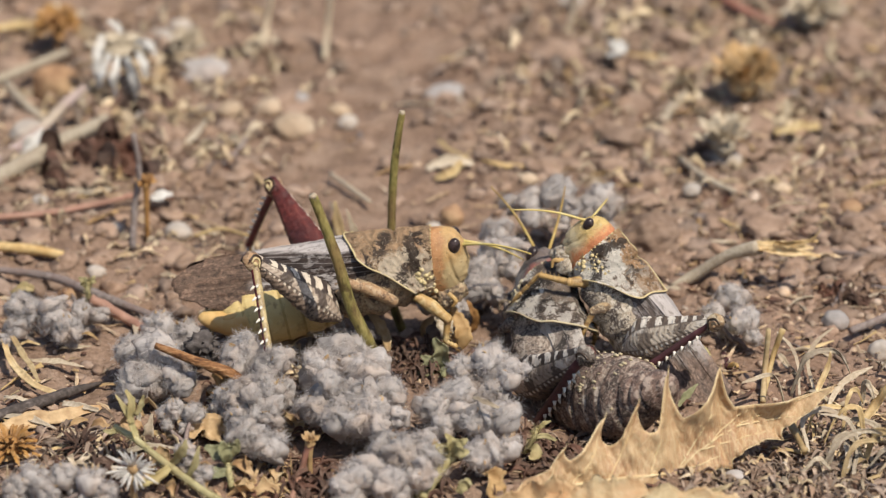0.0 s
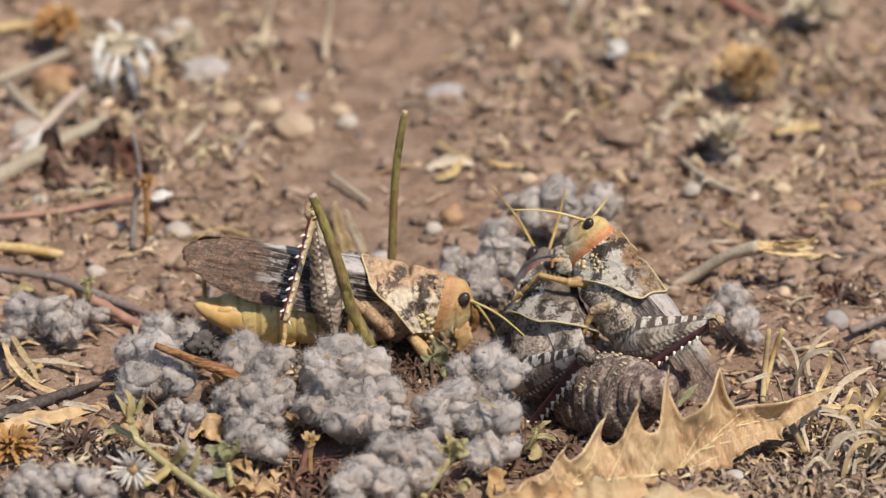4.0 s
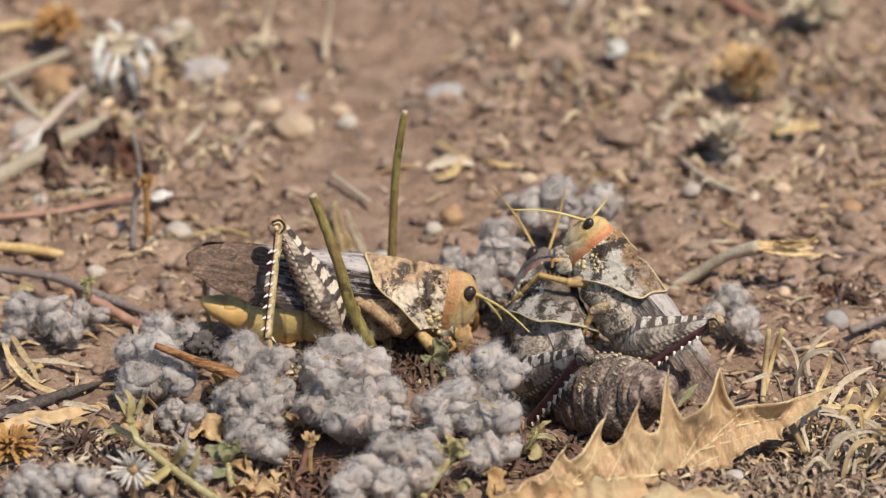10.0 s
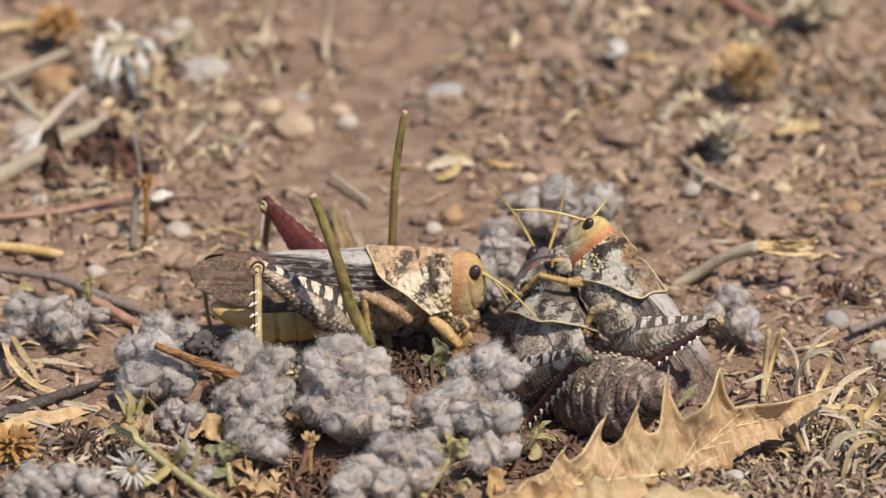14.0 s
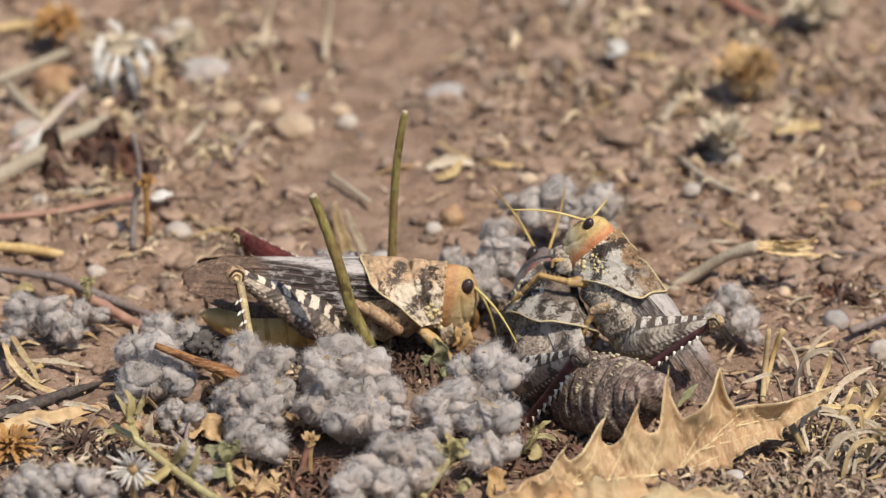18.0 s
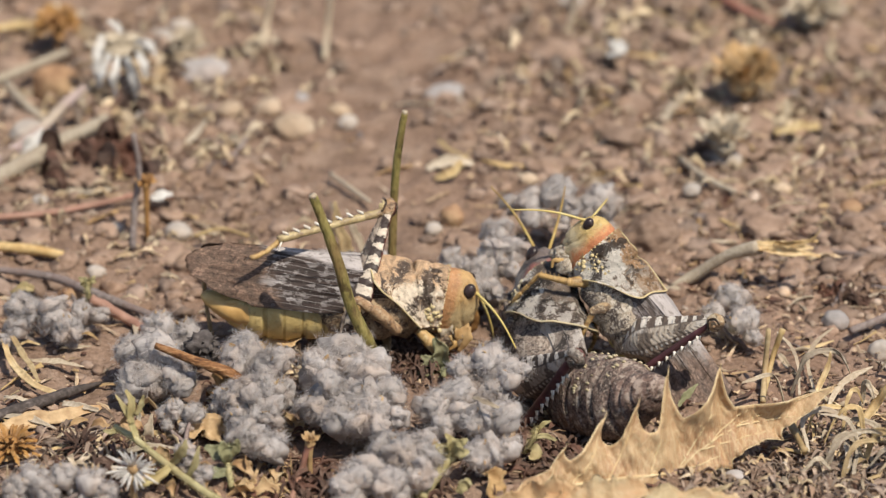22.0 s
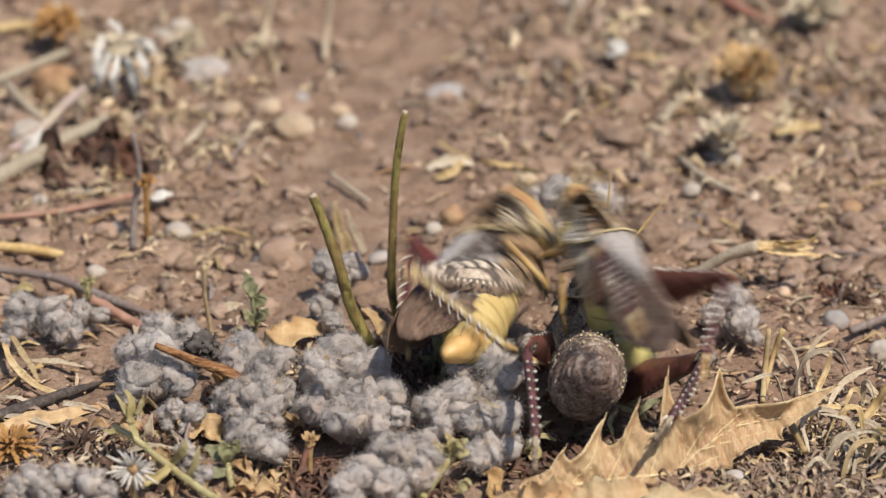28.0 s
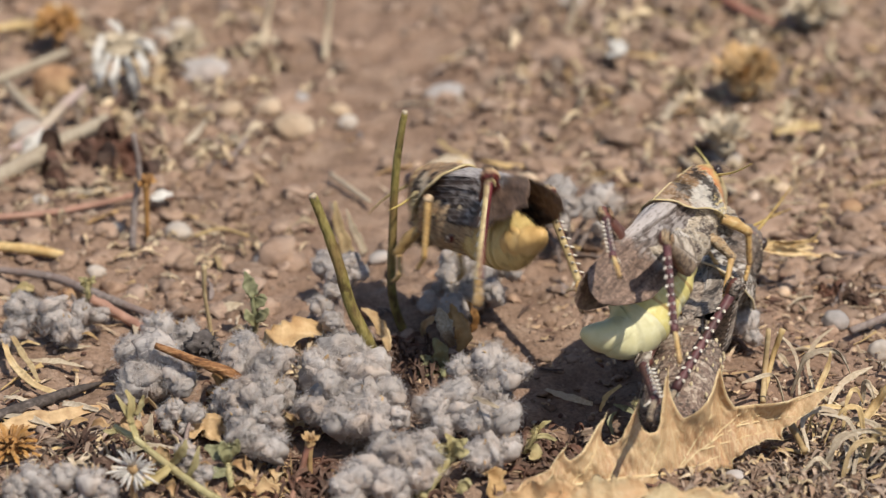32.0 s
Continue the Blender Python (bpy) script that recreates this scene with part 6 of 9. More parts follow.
    bmesh.ops.solidify(bm, geom=bm.faces[:], thickness=0.16 * MM)
    part("leaf_blade", bm, DRY_LEAF, ob)

    def on_blade(u, h):
        """A spot of the blade u along it and h millimetres over its axis, just proud of its skin."""
        hi, lo = top_line(u), low_line(u)
        fu, tu, lu = reach(u, upper)
        fl, tl, ll = reach(u, lower)
        h1 = hi + (tu - hi) * fu if fu else hi
        h0 = lo - max(0.0, tl + lo) * fl if fl else lo
        return place(u, min(0.98, max(0.02, (h - h0) / max(0.2, h1 - h0)))) + out * 0.15

    def rib(name, line, radii, text=""):
        bm = bmesh.new()
        fine = smooth_line([Vector((u * length, h, 0)) for u, h in line], 7)
        tube(bm, [on_blade(p.x / length, p.y) for p in fine], radii, 6, 1, origin=base)
        part(name, bm, LEAF_RIB, ob, text)
        return fine

    grown_ribs = [rib("midrib", [(0.02, 0.0), (0.15, -0.9), (0.30, -2.2), (0.42, -3.6), (0.50, -4.7)], [0.36, 0.32, 0.28, 0.24, 0.18], "pale raised midrib")]
    for line in ([(0.50, -4.7), (0.58, -2.6), (0.70, -1.2), (0.85, -0.6), (0.985, 0.0)], [(0.42, -3.6), (0.47, 0.5), (0.505, 5.0), (0.515, 9.0)],
                 [(0.50, -4.7), (0.575, -1.0), (0.635, 3.0), (0.663, 7.0)], [(0.30, -2.2), (0.36, 0.8), (0.395, 4.0), (0.402, 7.6)], [(0.20, -1.3), (0.26, 0.8), (0.30, 3.0), (0.308, 6.0)],
                 [(0.10, -0.6), (0.15, 0.8), (0.183, 3.3)], [(0.50, -4.7), (0.60, -4.4), (0.68, -4.0)], [(0.58, -2.6), (0.72, -3.0), (0.80, -3.4)], [(0.70, -1.2), (0.82, -2.0), (0.88, -2.6)],
                 [(0.61, -2.1), (0.70, 0.0), (0.78, 0.8)]):
        grown_ribs.append(rib("side_rib", line, [0.15, 0.12, 0.09, 0.05]))
    r = random.Random(21)
    for fine in grown_ribs:
        for k in range(3, len(fine) - 2, 3):
            d = (fine[k + 1] - fine[k - 1]).normalized()
            turn = radians(r.uniform(38, 62)) * (1 if k % 2 else -1)
            go = Vector((d.x * math.cos(turn) - d.y * math.sin(turn), d.x * math.sin(turn) + d.y * math.cos(turn), 0))
            p, ln = fine[k], r.uniform(1.4, 2.8)
            q = p + go * ln
            if 0.04 < q.x / length < 0.97 and low_line(q.x / length) + 0.2 < q.y < top_line(q.x / length) + 1.5:
                rib("vein", [(p.x / length, p.y), ((p.x + go.x * ln * 0.5) / length, p.y + go.y * ln * 0.5 + r.uniform(-0.15, 0.15)), (q.x / length, q.y)], [0.075, 0.06, 0.03])
    for c, top, left, right, push in upper:
        tip_, low_ = place(c - push, 1.0), place(c - push, 0.75)
        bm = bmesh.new()
        tube(bm, [low_.lerp(tip_, 0.75), tip_, tip_ + (tip_ - low_).normalized() * 0.9], [0.13, 0.11, 0.015], 6, 3, origin=base)
        part("spine", bm, LEAF_RIB, ob)
    for v, name in ((1.0, "upper"), (0.0, "lower")):
        bm = bmesh.new()
        tube(bm, [place(i / 200, v) for i in range(3, 198)], [0.08, 0.12, 0.12, 0.12, 0.06], 6, 1, origin=base)
        part("margin", bm, LEAF_RIB, ob, "thickened pale margin")
    # crumpled lower lobes, each a folded sheet of its own
    for pts, wd, face in (
            ([(7.0, -52.9, 1.4), (11.5, -53.6, 2.2), (16.0, -54.2, 2.9), (21.5, -54.4, 3.6)], [1.5, 4.6, 5.4, 1.6], (0.1, -0.75, 0.65)),
            ([(16.4, -54.4, 2.0), (20.7, -55.4, 3.4), (24.6, -55.9, 4.3), (28.3, -54.6, 4.8)], [3, 5.4, 5.0, 1.8], (0.2, -0.6, 0.8)),
            ([(15.2, -54.8, 2.8), (15.8, -54.0, 4.2), (16.4, -53.7, 5.2), (16.8, -53.6, 6.2)], [2.6, 2.2, 1.2, 0.1], (-0.3, -0.9, 0.3)),
            ([(26.0, -54.8, 2.4), (31.9, -55.2, 2.8), (37.5, -54.6, 2.4), (45.3, -55.0, 1.4)], [2.4, 4.6, 3.8, 0.6], (0.0, -0.6, 0.8)),
            ([(31.6, -54.2, 2.4), (35.2, -52.8, 2.6), (38.0, -51.8, 3.0), (40.6, -50.8, 3.8)], [2.4, 2.2, 1.3, 0.1], (0.1, -0.9, 0.4))):
        bm = bmesh.new()
        blade(bm, pts, wd, face, 0.16, 0.4, 14, origin=base, fray=1.2)
        part("lower_lobe", bm, LEAF_PALE, ob)


spiny_leaf()
bm = bmesh.new()
blade(bm, [(6.7, -50.1, 1.0), (7.0, -46.0, 1.2), (8.0, -45.0, 3.2)], [1.8, 3.6, 2.0], (0.2, -0.9, 0.3), 0.16, 0.4, origin=(6.7, -50.1, 1.0))
ob = solo("dry_bract", bm, HUSK, "small torn tan bract beside the leaf", "dry leaf", "dry bits on the soil")
ob.location = vec((6.7, -50.1, 1.0))


# ---- small living and dead plants ----
def leafy_sprig(label, stem, radii, leaves, mat_stem, mat_leaf, category="plant"):
    base = stem[0]
    ob = stand("sprig", base, label, category, "small weeds")
    bm = bmesh.new()
    tube(bm, stem, radii, 8, 6, lumps=0.2, origin=base)
    r = random.Random(len(leaves))
    line = smooth_line(stem, 12)
    for q in line[2:-1]:
        for k in range(9):
            d = Vector((r.gauss(0, 1), r.gauss(0, 1), r.gauss(0, 1))).normalized()
            tube(bm, [q + d * radii[0] * 0.8, q + d * (radii[0] + r.uniform(0.3, 0.8))], [0.035, 0.012], 3, 1, origin=base)
    part("stem", bm, mat_stem, ob)
    for pts, widths in leaves:
        bm = bmesh.new()
        blade(bm, pts, widths, (r.uniform(-0.5, 0.5), -0.8, 0.5), 0.12, 0.4, origin=base)
        part("leaf", bm, mat_leaf, ob)
    return ob


leafy_sprig("pale hairy yellow-green sprig lying in front of woolly heads", [(-30.4, -52.3, 1.0), (-34.4, -50.0, 2.7), (-39.5, -44.0, 3.6), (-43.6, -40.0, 5.2), (-46.8, -38.0, 6.3)], [0.62, 0.6, 0.55, 0.5, 0.42],
            [([(-43.6, -40.0, 5.2), (-44.5, -40.0, 8.2), (-44.1, -40.0, 11.1), (-44.9, -40.0, 13.0)], [0.9, 1.3, 1.1, 0.4]), ([(-44.2, -40.0, 7.7), (-45.0, -40.0, 9.9), (-46.3, -40.0, 12.2)], [0.7, 0.9, 0.2]),
             ([(-43.5, -40.0, 9.1), (-42.7, -40.0, 10.8), (-42.3, -40.0, 12.2)], [0.7, 0.9, 0.2]), ([(-38.7, -44.0, 3.0), (-36.7, -46.0, 6.2), (-36.1, -46.0, 8.2)], [0.7, 1.6, 0.3]),
             ([(-38.5, -46.0, 3.7), (-40.8, -48.0, 3.2), (-42.7, -50.0, 2.7)], [0.9, 1.8, 0.5]), ([(-46.2, -38.0, 5.8), (-47.3, -39.0, 5.9), (-48.3, -39.0, 6.1)], [0.6, 0.8, 0.2]),
             ([(-36.1, -47.0, 2.3), (-34.8, -48.0, 5.5), (-34.2, -48.0, 8.1)], [0.6, 1.1, 0.3])], YELLOW_GREEN, YELLOW_GREEN)
leafy_sprig("small green leaves among woolly heads", [(-29.8, -46.6, 1.0), (-30.4, -43.0, 2.1), (-31.0, -41.0, 3.7)], [0.5, 0.45, 0.4],
            [([(-30.8, -42.0, 3.2), (-32.3, -43.0, 4.7), (-33.7, -43.0, 5.6)], [0.8, 2.4, 0.6]), ([(-30.8, -42.0, 3.5), (-29.5, -42.0, 5.0), (-28.9, -42.0, 6.2)], [0.8, 2.2, 0.5]),
             ([(-30.6, -43.0, 3.1), (-31.0, -44.0, 5.4), (-31.2, -44.0, 7.0)], [1.0, 2.4, 0.6]), ([(-30.3, -43.0, 1.6), (-32.2, -45.0, 2.2), (-34.3, -45.0, 1.7)], [0.8, 2.0, 0.6])], YELLOW_GREEN, GREEN_LEAF)
leafy_sprig("green bud on a thick stem beside woolly heads", [(-3.1, -49.7, 1.0), (-1.5, -46.0, 1.8), (0.5, -44.0, 3.9), (1.3, -43.0, 5.2)], [0.9, 0.9, 0.85, 1.3],
            [([(1.1, -44.0, 5.2), (2.2, -45.0, 7.1), (3.5, -45.0, 7.7)], [1.2, 1.8, 0.3]), ([(1.1, -44.0, 5.2), (0.9, -45.0, 7.3), (0.3, -45.0, 8.6)], [1.2, 1.6, 0.3]),
             ([(1.3, -44.0, 5.2), (2.5, -46.0, 6.2), (3.7, -46.0, 6.2)], [1.2, 1.8, 0.4]), ([(1.0, -44.0, 4.8), (-0.3, -45.0, 6.2), (-1.1, -45.0, 7.1)], [1.0, 1.5, 0.3]),
             ([(2.1, -48.0, 0.8), (3.0, -48.0, 2.1), (3.8, -48.0, 2.8)], [0.8, 2.0, 1.2])], YELLOW_GREEN, YELLOW_GREEN)
leafy_sprig("little grey-green seedling leaf at the stalk foot", [(0.1, -10.2, 1.0), (0.1, -6.0, 0.2), (0.3, -6.0, 1.3)], [0.4, 0.4, 0.4],
            [([(0.3, -6.0, -0.5), (0.1, -6.0, 2.4), (-1.3, -6.0, 5.2)], [1.2, 3.4, 0.8]), ([(-0.8, -6.0, -0.5), (-2.4, -7.0, 0.4), (-3.9, -8.0, 0.2)], [0.8, 2.4, 0.6]),
             ([(-0.8, -6.0, -0.7), (-2.0, -6.0, 1.3), (-3.3, -6.0, 2.3)], [0.8, 1.8, 0.4])], GREEN_LEAF, GREEN_LEAF)
leafy_sprig("small upright green sprig on bare soil", [(-28.5, 6.4, 0.0), (-28.4, 3.0, 4.6), (-28.7, 3.0, 8.3)], [0.45, 0.42, 0.35],
            [([(-28.5, 3.0, 7.9), (-29.2, 3.0, 9.7), (-29.8, 3.0, 12.0)], [1.2, 2.4, 0.3]), ([(-28.4, 3.0, 6.0), (-27.4, 3.0, 7.4), (-27.1, 3.0, 8.3)], [0.8, 2.2, 0.8]),
             ([(-28.4, 3.0, 3.6), (-27.0, 2.0, 5.4), (-26.3, 2.0, 6.4)], [0.8, 1.8, 0.5]), ([(-28.4, 3.0, 3.2), (-29.4, 2.0, 5.0), (-29.7, 2.0, 6.2)], [0.8, 1.6, 0.5])], GREEN_LEAF, GREEN_LEAF)
leafy_sprig("small green leaves beside the spiny leaf", [(29.4, -22.4, 0.0), (28.4, -24.0, 2.4), (28.0, -24.0, 3.3)], [0.4, 0.4, 0.4],
            [([(28.4, -25.0, 1.7), (30.1, -24.0, 3.1), (32.6, -23.0, 3.8)], [0.4, 1.1, 0.2]), ([(28.4, -25.0, 1.7), (26.3, -25.0, 2.9), (24.7, -25.0, 3.4)], [0.4, 0.9, 0.2]),
             ([(34.2, -24.0, 2.6), (35.4, -23.0, 3.9), (37.1, -22.0, 5.3)], [0.4, 1.2, 0.2]), ([(24.6, -28.0, -0.0), (24.1, -27.0, 1.8), (25.1, -26.0, 2.8)], [0.4, 0.9, 0.2])], YELLOW_GREEN, GREEN_LEAF)
leafy_sprig("sparse greenish shoots below the pair", [(11.9, -33.5, 0.0), (13.0, -34.0, 2.5), (13.5, -33.0, 3.4)], [0.4, 0.35, 0.3],
            [([(13.0, -34.0, 2.5), (14.7, -34.0, 2.8), (16.3, -34.0, 2.1)], [0.5, 0.9, 0.3]), ([(12.6, -35.0, 1.2), (13.0, -36.0, 1.2), (12.6, -37.0, 0.4)], [0.8, 2.4, 0.8]),
             ([(13.5, -33.0, 2.9), (14.3, -33.0, 4.1), (15.5, -33.0, 4.7)], [0.5, 0.8, 0.2])], YELLOW_GREEN, YELLOW_GREEN)
leafy_sprig("yellow-green shoot tip on fallen stems", [(-54.2, 14.5, 0.0), (-54.1, 12.0, 3.7), (-54.2, 12.0, 6.3)], [0.5, 0.45, 0.35],
            [([(-54.1, 12.0, 5.2), (-54.7, 12.0, 6.3), (-55.4, 12.0, 7.0)], [0.6, 1.4, 0.3]), ([(-54.1, 12.0, 5.3), (-53.5, 12.0, 6.5), (-53.0, 12.0, 7.2)], [0.6, 1.3, 0.3]),
             ([(-63.1, 20.0, 1.3), (-64.4, 20.0, 1.7), (-66.6, 20.0, 0.6)], [0.8, 1.6, 0.5])], YELLOW_GREEN, YELLOW_GREEN)


def starry_seedhead():
    c = Vector((-43.3, -51.0, 6.1))
    base = on_soil(c.x, c.y)
    ob = stand("starry_seedhead", base, "star of white bristles on a spent flower head", "seed head")
    bm = bmesh.new()
    tube(bm, [base, c], [0.5, 0.6], 7, 3, origin=base)
    blob(bm, c, (1.0, 0.8, 0.9), 3, 0.3, 1.5, 2, origin=base)
    part("core", bm, HUSK, ob)
    r = random.Random(4)
    for k in range(24):
        a = 2 * math.pi * k / 24 + r.uniform(-0.08, 0.08)
        lean = r.uniform(0.1, 0.75)
        d = Vector((math.cos(a), -lean, math.sin(a) * 0.95 + 0.1)).normalized()
        n = r.uniform(2.6, 4.6)
        bm = bmesh.new()
        tube(bm, [c + d * 0.5, c + d * n * 0.6, c + d * n], [0.14, 0.25, 0.08], 5, 2, flat=0.6, origin=base)
        part("bristle", bm, PALE_PETAL, ob)


starry_seedhead()


def dry_flower(label, place, size, mat, count, open_, droop, seed, width=0.5, name="dry_flower"):
    """A dried flower head: a cup of pointed bracts round a dark heart."""
    c = Vector(place)
    base = on_soil(c.x, c.y)
    ob = stand(name, base, label, "flower", "dried flowers")
    r = random.Random(seed)
    bm = bmesh.new()
    tube(bm, [base, Vector(base).lerp(c, 0.6), c], [0.4, 0.4, 0.6], 7, 3, origin=base)
    blob(bm, c, (size * 0.42, size * 0.42, size * 0.36), seed, 0.4, 2.0, 3, origin=base)
    part("heart", bm, mat, ob)
    for k in range(count):
        a = k * 2.39996 + r.uniform(-0.2, 0.2)
        t = open_ * (0.35 + 0.65 * k / count)
        d = Vector((math.cos(a) * math.sin(t), math.sin(a) * math.sin(t), math.cos(t)))
        p1 = c + d * size * 0.35
        p2 = c + d * size * r.uniform(0.65, 0.8) + Vector((0, 0, -droop * size * 0.15))
        p3 = c + d * size * r.uniform(0.95, 1.15) + Vector((0, 0, -droop * size * 0.45))
        bm = bmesh.new()
        blade(bm, [p1, p2, p3], [size * width * 0.6, size * width, size * 0.06], tuple(Vector((0, -0.5, 1)) + d), 0.12, 0.4, 4, origin=base)
        part("bract", bm, mat, ob)
    return ob


dry_flower("brown dried flower disc with short bracts", (-61.9, -36.1, 2.0), 4.2, BROWN_HUSK, 70, 1.7, 0.35, 1, 0.15)
dry_flower("tan papery dried flower on far litter", (51.1, 97.7, 4.0), 6.4, HUSK, 30, 1.3, -0.3, 2, 0.42)
dry_flower("pale papery dried flower on the litter", (46.3, 75.2, 2.5), 5.2, PALE_STRAW, 18, 1.3, -0.1, 3, 0.36)
dry_flower("brown dried flower ball on far soil", (-67.7, 126.3, 4.0), 4.4, BROWN_HUSK, 26, 2.0, 0.2, 4, 0.5)
dry_flower("rust coloured calyx on a thin twig", (-46.9, 42.0, 9.6), 2.0, BROWN_HUSK, 10, 1.6, 0.3, 5, 0.6)
dry_flower("tan dried flower by bleached straw", (65.4, 132.1, 3.0), 6.0, PALE_STRAW, 18, 1.5, 0.0, 6, 0.42)
dry_flower("dark spiky dried head among litter", (-52.1, -35.7, 2.0), 3.2, DARK_HUSK_AND_SHADE, 30, 1.7, 0.0, 8, 0.14)
dry_flower("small straw-coloured dried flower on a red stem", (-18.9, -41.0, 5.1), 1.7, HUSK, 9, 1.1, -0.2, 9, 0.5)
dry_flower("pale woolly dried head on far soil", (-44.6, 118.5, 3.0), 3.6, PALE_STRAW, 22, 1.7, 0.1, 10, 0.4)


def drooping_flower():
    """The faded flower with white hanging bracts at the edge of the stony patch."""
    top = Vector((-54.5, 100.0, 8.7))
    base = on_soil(top.x, top.y)
    ob = stand("drooping_flower", base, "faded flower with hanging white bracts and brown crown", "flower", "dried flowers")
    bm = bmesh.new()
    tube(bm, [base, Vector(base).lerp(top, 0.5) + Vector((1.5, 0, 0)), top], [0.8, 0.75, 0.8], 8, 5, origin=base)
    part("stem", bm, TWIG, ob)
    bm = bmesh.new()
    for k, (dx, dz, q) in enumerate(((-4, 2.0, 1.1), (-1.5, 2.6, 1.3), (1.5, 2.2, 1.2), (3.6, 1.2, 1.0), (0, 0.6, 1.6), (2.6, -0.5, 1.0))):
        blob(bm, top + Vector((dx, k % 3 - 1, dz)), (1.7 * q, q, q * 0.8), k, 0.8, 1.8, 3, origin=base)
    part("crown", bm, PALE_STRAW, ob, "faded withered crown")
    for pts, w in (([(-57.5, 99.0, 12.5), (-58.6, 97.0, 9.4), (-58.4, 97.0, 3.7)], 2.2), ([(-56.2, 98.0, 9.5), (-57.4, 96.0, 6.9), (-57.7, 96.0, 4.5)], 1.9), ([(-55.0, 98.0, 9.0), (-55.3, 95.0, 6.6), (-55.3, 95.0, 2.8)], 1.8),
                   ([(-53.3, 98.0, 9.0), (-52.0, 95.0, 6.6), (-51.6, 95.0, 2.5)], 2.6), ([(-51.6, 98.0, 9.8), (-50.5, 96.0, 8.3), (-50.2, 96.0, 5.7)], 1.7),
                   ([(-52.0, 99.0, 11.5), (-49.8, 98.0, 11.3), (-48.5, 98.0, 9.2)], 1.6), ([(-54.5, 102.0, 11.6), (-55.5, 103.0, 12.7), (-56.9, 103.0, 13.6)], 1.5)):
        bm = bmesh.new()
        blade(bm, pts, [0.5 * w, 0.85 * w, 0.3 * w], (0.4 * math.sin(9 * w), -1, 0.25), 0.14, 0.4, origin=base)
        part("bract", bm, PALE_PETAL, ob)
    # dark crumpled leaves added to stand for the shadow below the flower
    r = random.Random(61)
    for k in range(26):
        x, y = r.gauss(base[0] + 0.5, 4.2), r.gauss(68, 3.5)
        p = Vector((x, y, relief(x, y) + 0.4))
        a = r.uniform(0, 6.28)
        d, w = Vector((math.cos(a), math.sin(a), 0)), r.uniform(1.2, 3.2)
        bm = bmesh.new()
        blade(bm, [p - d * r.uniform(1, 3), p + Vector((0, 0, r.uniform(1.0, 4.0))), p + d * r.uniform(1, 3) + Vector((0, 0, r.uniform(0, 2.5)))], [0.5 * w, 1.2 * w, 0.4 * w], (r.gauss(0, 0.5), -0.7, 0.5), 0.2, 0.6, 5, origin=base)
        part("withered_leaf", bm, DARK_HUSK_AND_SHADE, ob, "dark crumpled leaf standing in for shade under the flower")


drooping_flower()
for pts, w in (([(-69.6, 71.6, 2.0), (-67.4, 71.6, 4.0), (-65.7, 74.8, 5.0)], 3.0), ([(-47.0, 54.7, 1.5), (-45.4, 55.0, 2.0), (-43.7, 56.1, 1.6)], 1.8), ([(29.0, 115.7, 2.0), (29.8, 113.3, 4.0), (31.5, 119.1, 3.0)], 3.4)):
    bm = bmesh.new()
    blade(bm, pts, [0.5 * w, w, 0.4 * w], (0, -0.7, 0.7), 0.14, 0.4, origin=pts[0])
    ob = solo("white_bract", bm, PALE_PETAL, "single fallen white bract on stony soil", "flower part", "dry bits on the soil")
    ob.location = vec(pts[0])


# ---- stones ----
def stone(label, place, rx, rz, mat, seed, rough=0.18):
    bm = bmesh.new()
    blob(bm, (0, 0, 0), (rx, rx * 0.85, rz), seed, rough, 0.9, 4, flatten=0.75)
    ob = solo("pebble", bm, mat, label, "stone", "pebbles on the soil")
    x, y = place[0], place[1]
    ob.location = vec((x, y, relief(x, y) + rz * 0.55))
    ob.rotation_euler = (rng.uniform(-0.15, 0.15), rng.uniform(-0.15, 0.15), rng.uniform(-0.6, 0.6))


def dark_seed_head():
    """A dark withered seed ball wedged between woolly heads."""
    c = (-35.4, -12.0, 6.6)
    bm = bmesh.new()
    blob(bm, (0, 0, 0), (2.5, 2.2, 2.0), 3.3, 0.5, 1.4, 4, octaves=4)
    for k in range(26):
        d = Vector((math.cos(k * 2.4), math.sin(k * 2.4), 1 - 1.6 * k / 26)).normalized()
        tube(bm, [d * 1.9, d * 2.4, d * 2.9 + Vector((0, 0, -0.2))], [0.22, 0.16, 0.03], 5, 2)
    ob = solo("withered_flower", bm, GREY_BROWN, "dark grey withered flower ball among woolly heads", "flower", "dried flowers")
    ob.location = vec(c)


GREY_BROWN = surface("grey_brown_seed", [(0.3, (0.035, 0.03, 0.028)), (0.55, (0.085, 0.072, 0.067)), (0.75, (0.17, 0.15, 0.14))], 900, 200, (0.11, 0.095, 0.088), 0.9, 0.7, 0.0004)
dark_seed_head()
stone("smooth tan pebble on bare soil", (-24.9, 84.4, 0.0), 3.6, 2.5, TAN_STONE, 0.0)
stone("smaller tan pebble beside a larger one", (-29.4, 94.3, 0.0), 2.5, 1.7, TAN_STONE, 3.7)
stone("pale chalky pebble on soil", (-42.3, 46.8, 0.0), 2.3, 1.5, WHITE_STONE, 7.4)
stone("grey-white pebble on bare soil", (-16.0, 87.8, 0.0), 1.8, 1.5, WHITE_STONE, 11.1)
stone("flat pinkish grey pebble", (-41.3, 110.7, 0.0), 4.2, 2.3, GREY_STONE, 14.8)
stone("ochre stone beside a dry stem", (-66.3, 104.5, 0.0), 4.2, 3.4, RUST_STONE, 18.5)
stone("white pebble on far soil", (30.4, 121.3, 0.0), 1.9, 1.6, WHITE_STONE, 22.2)
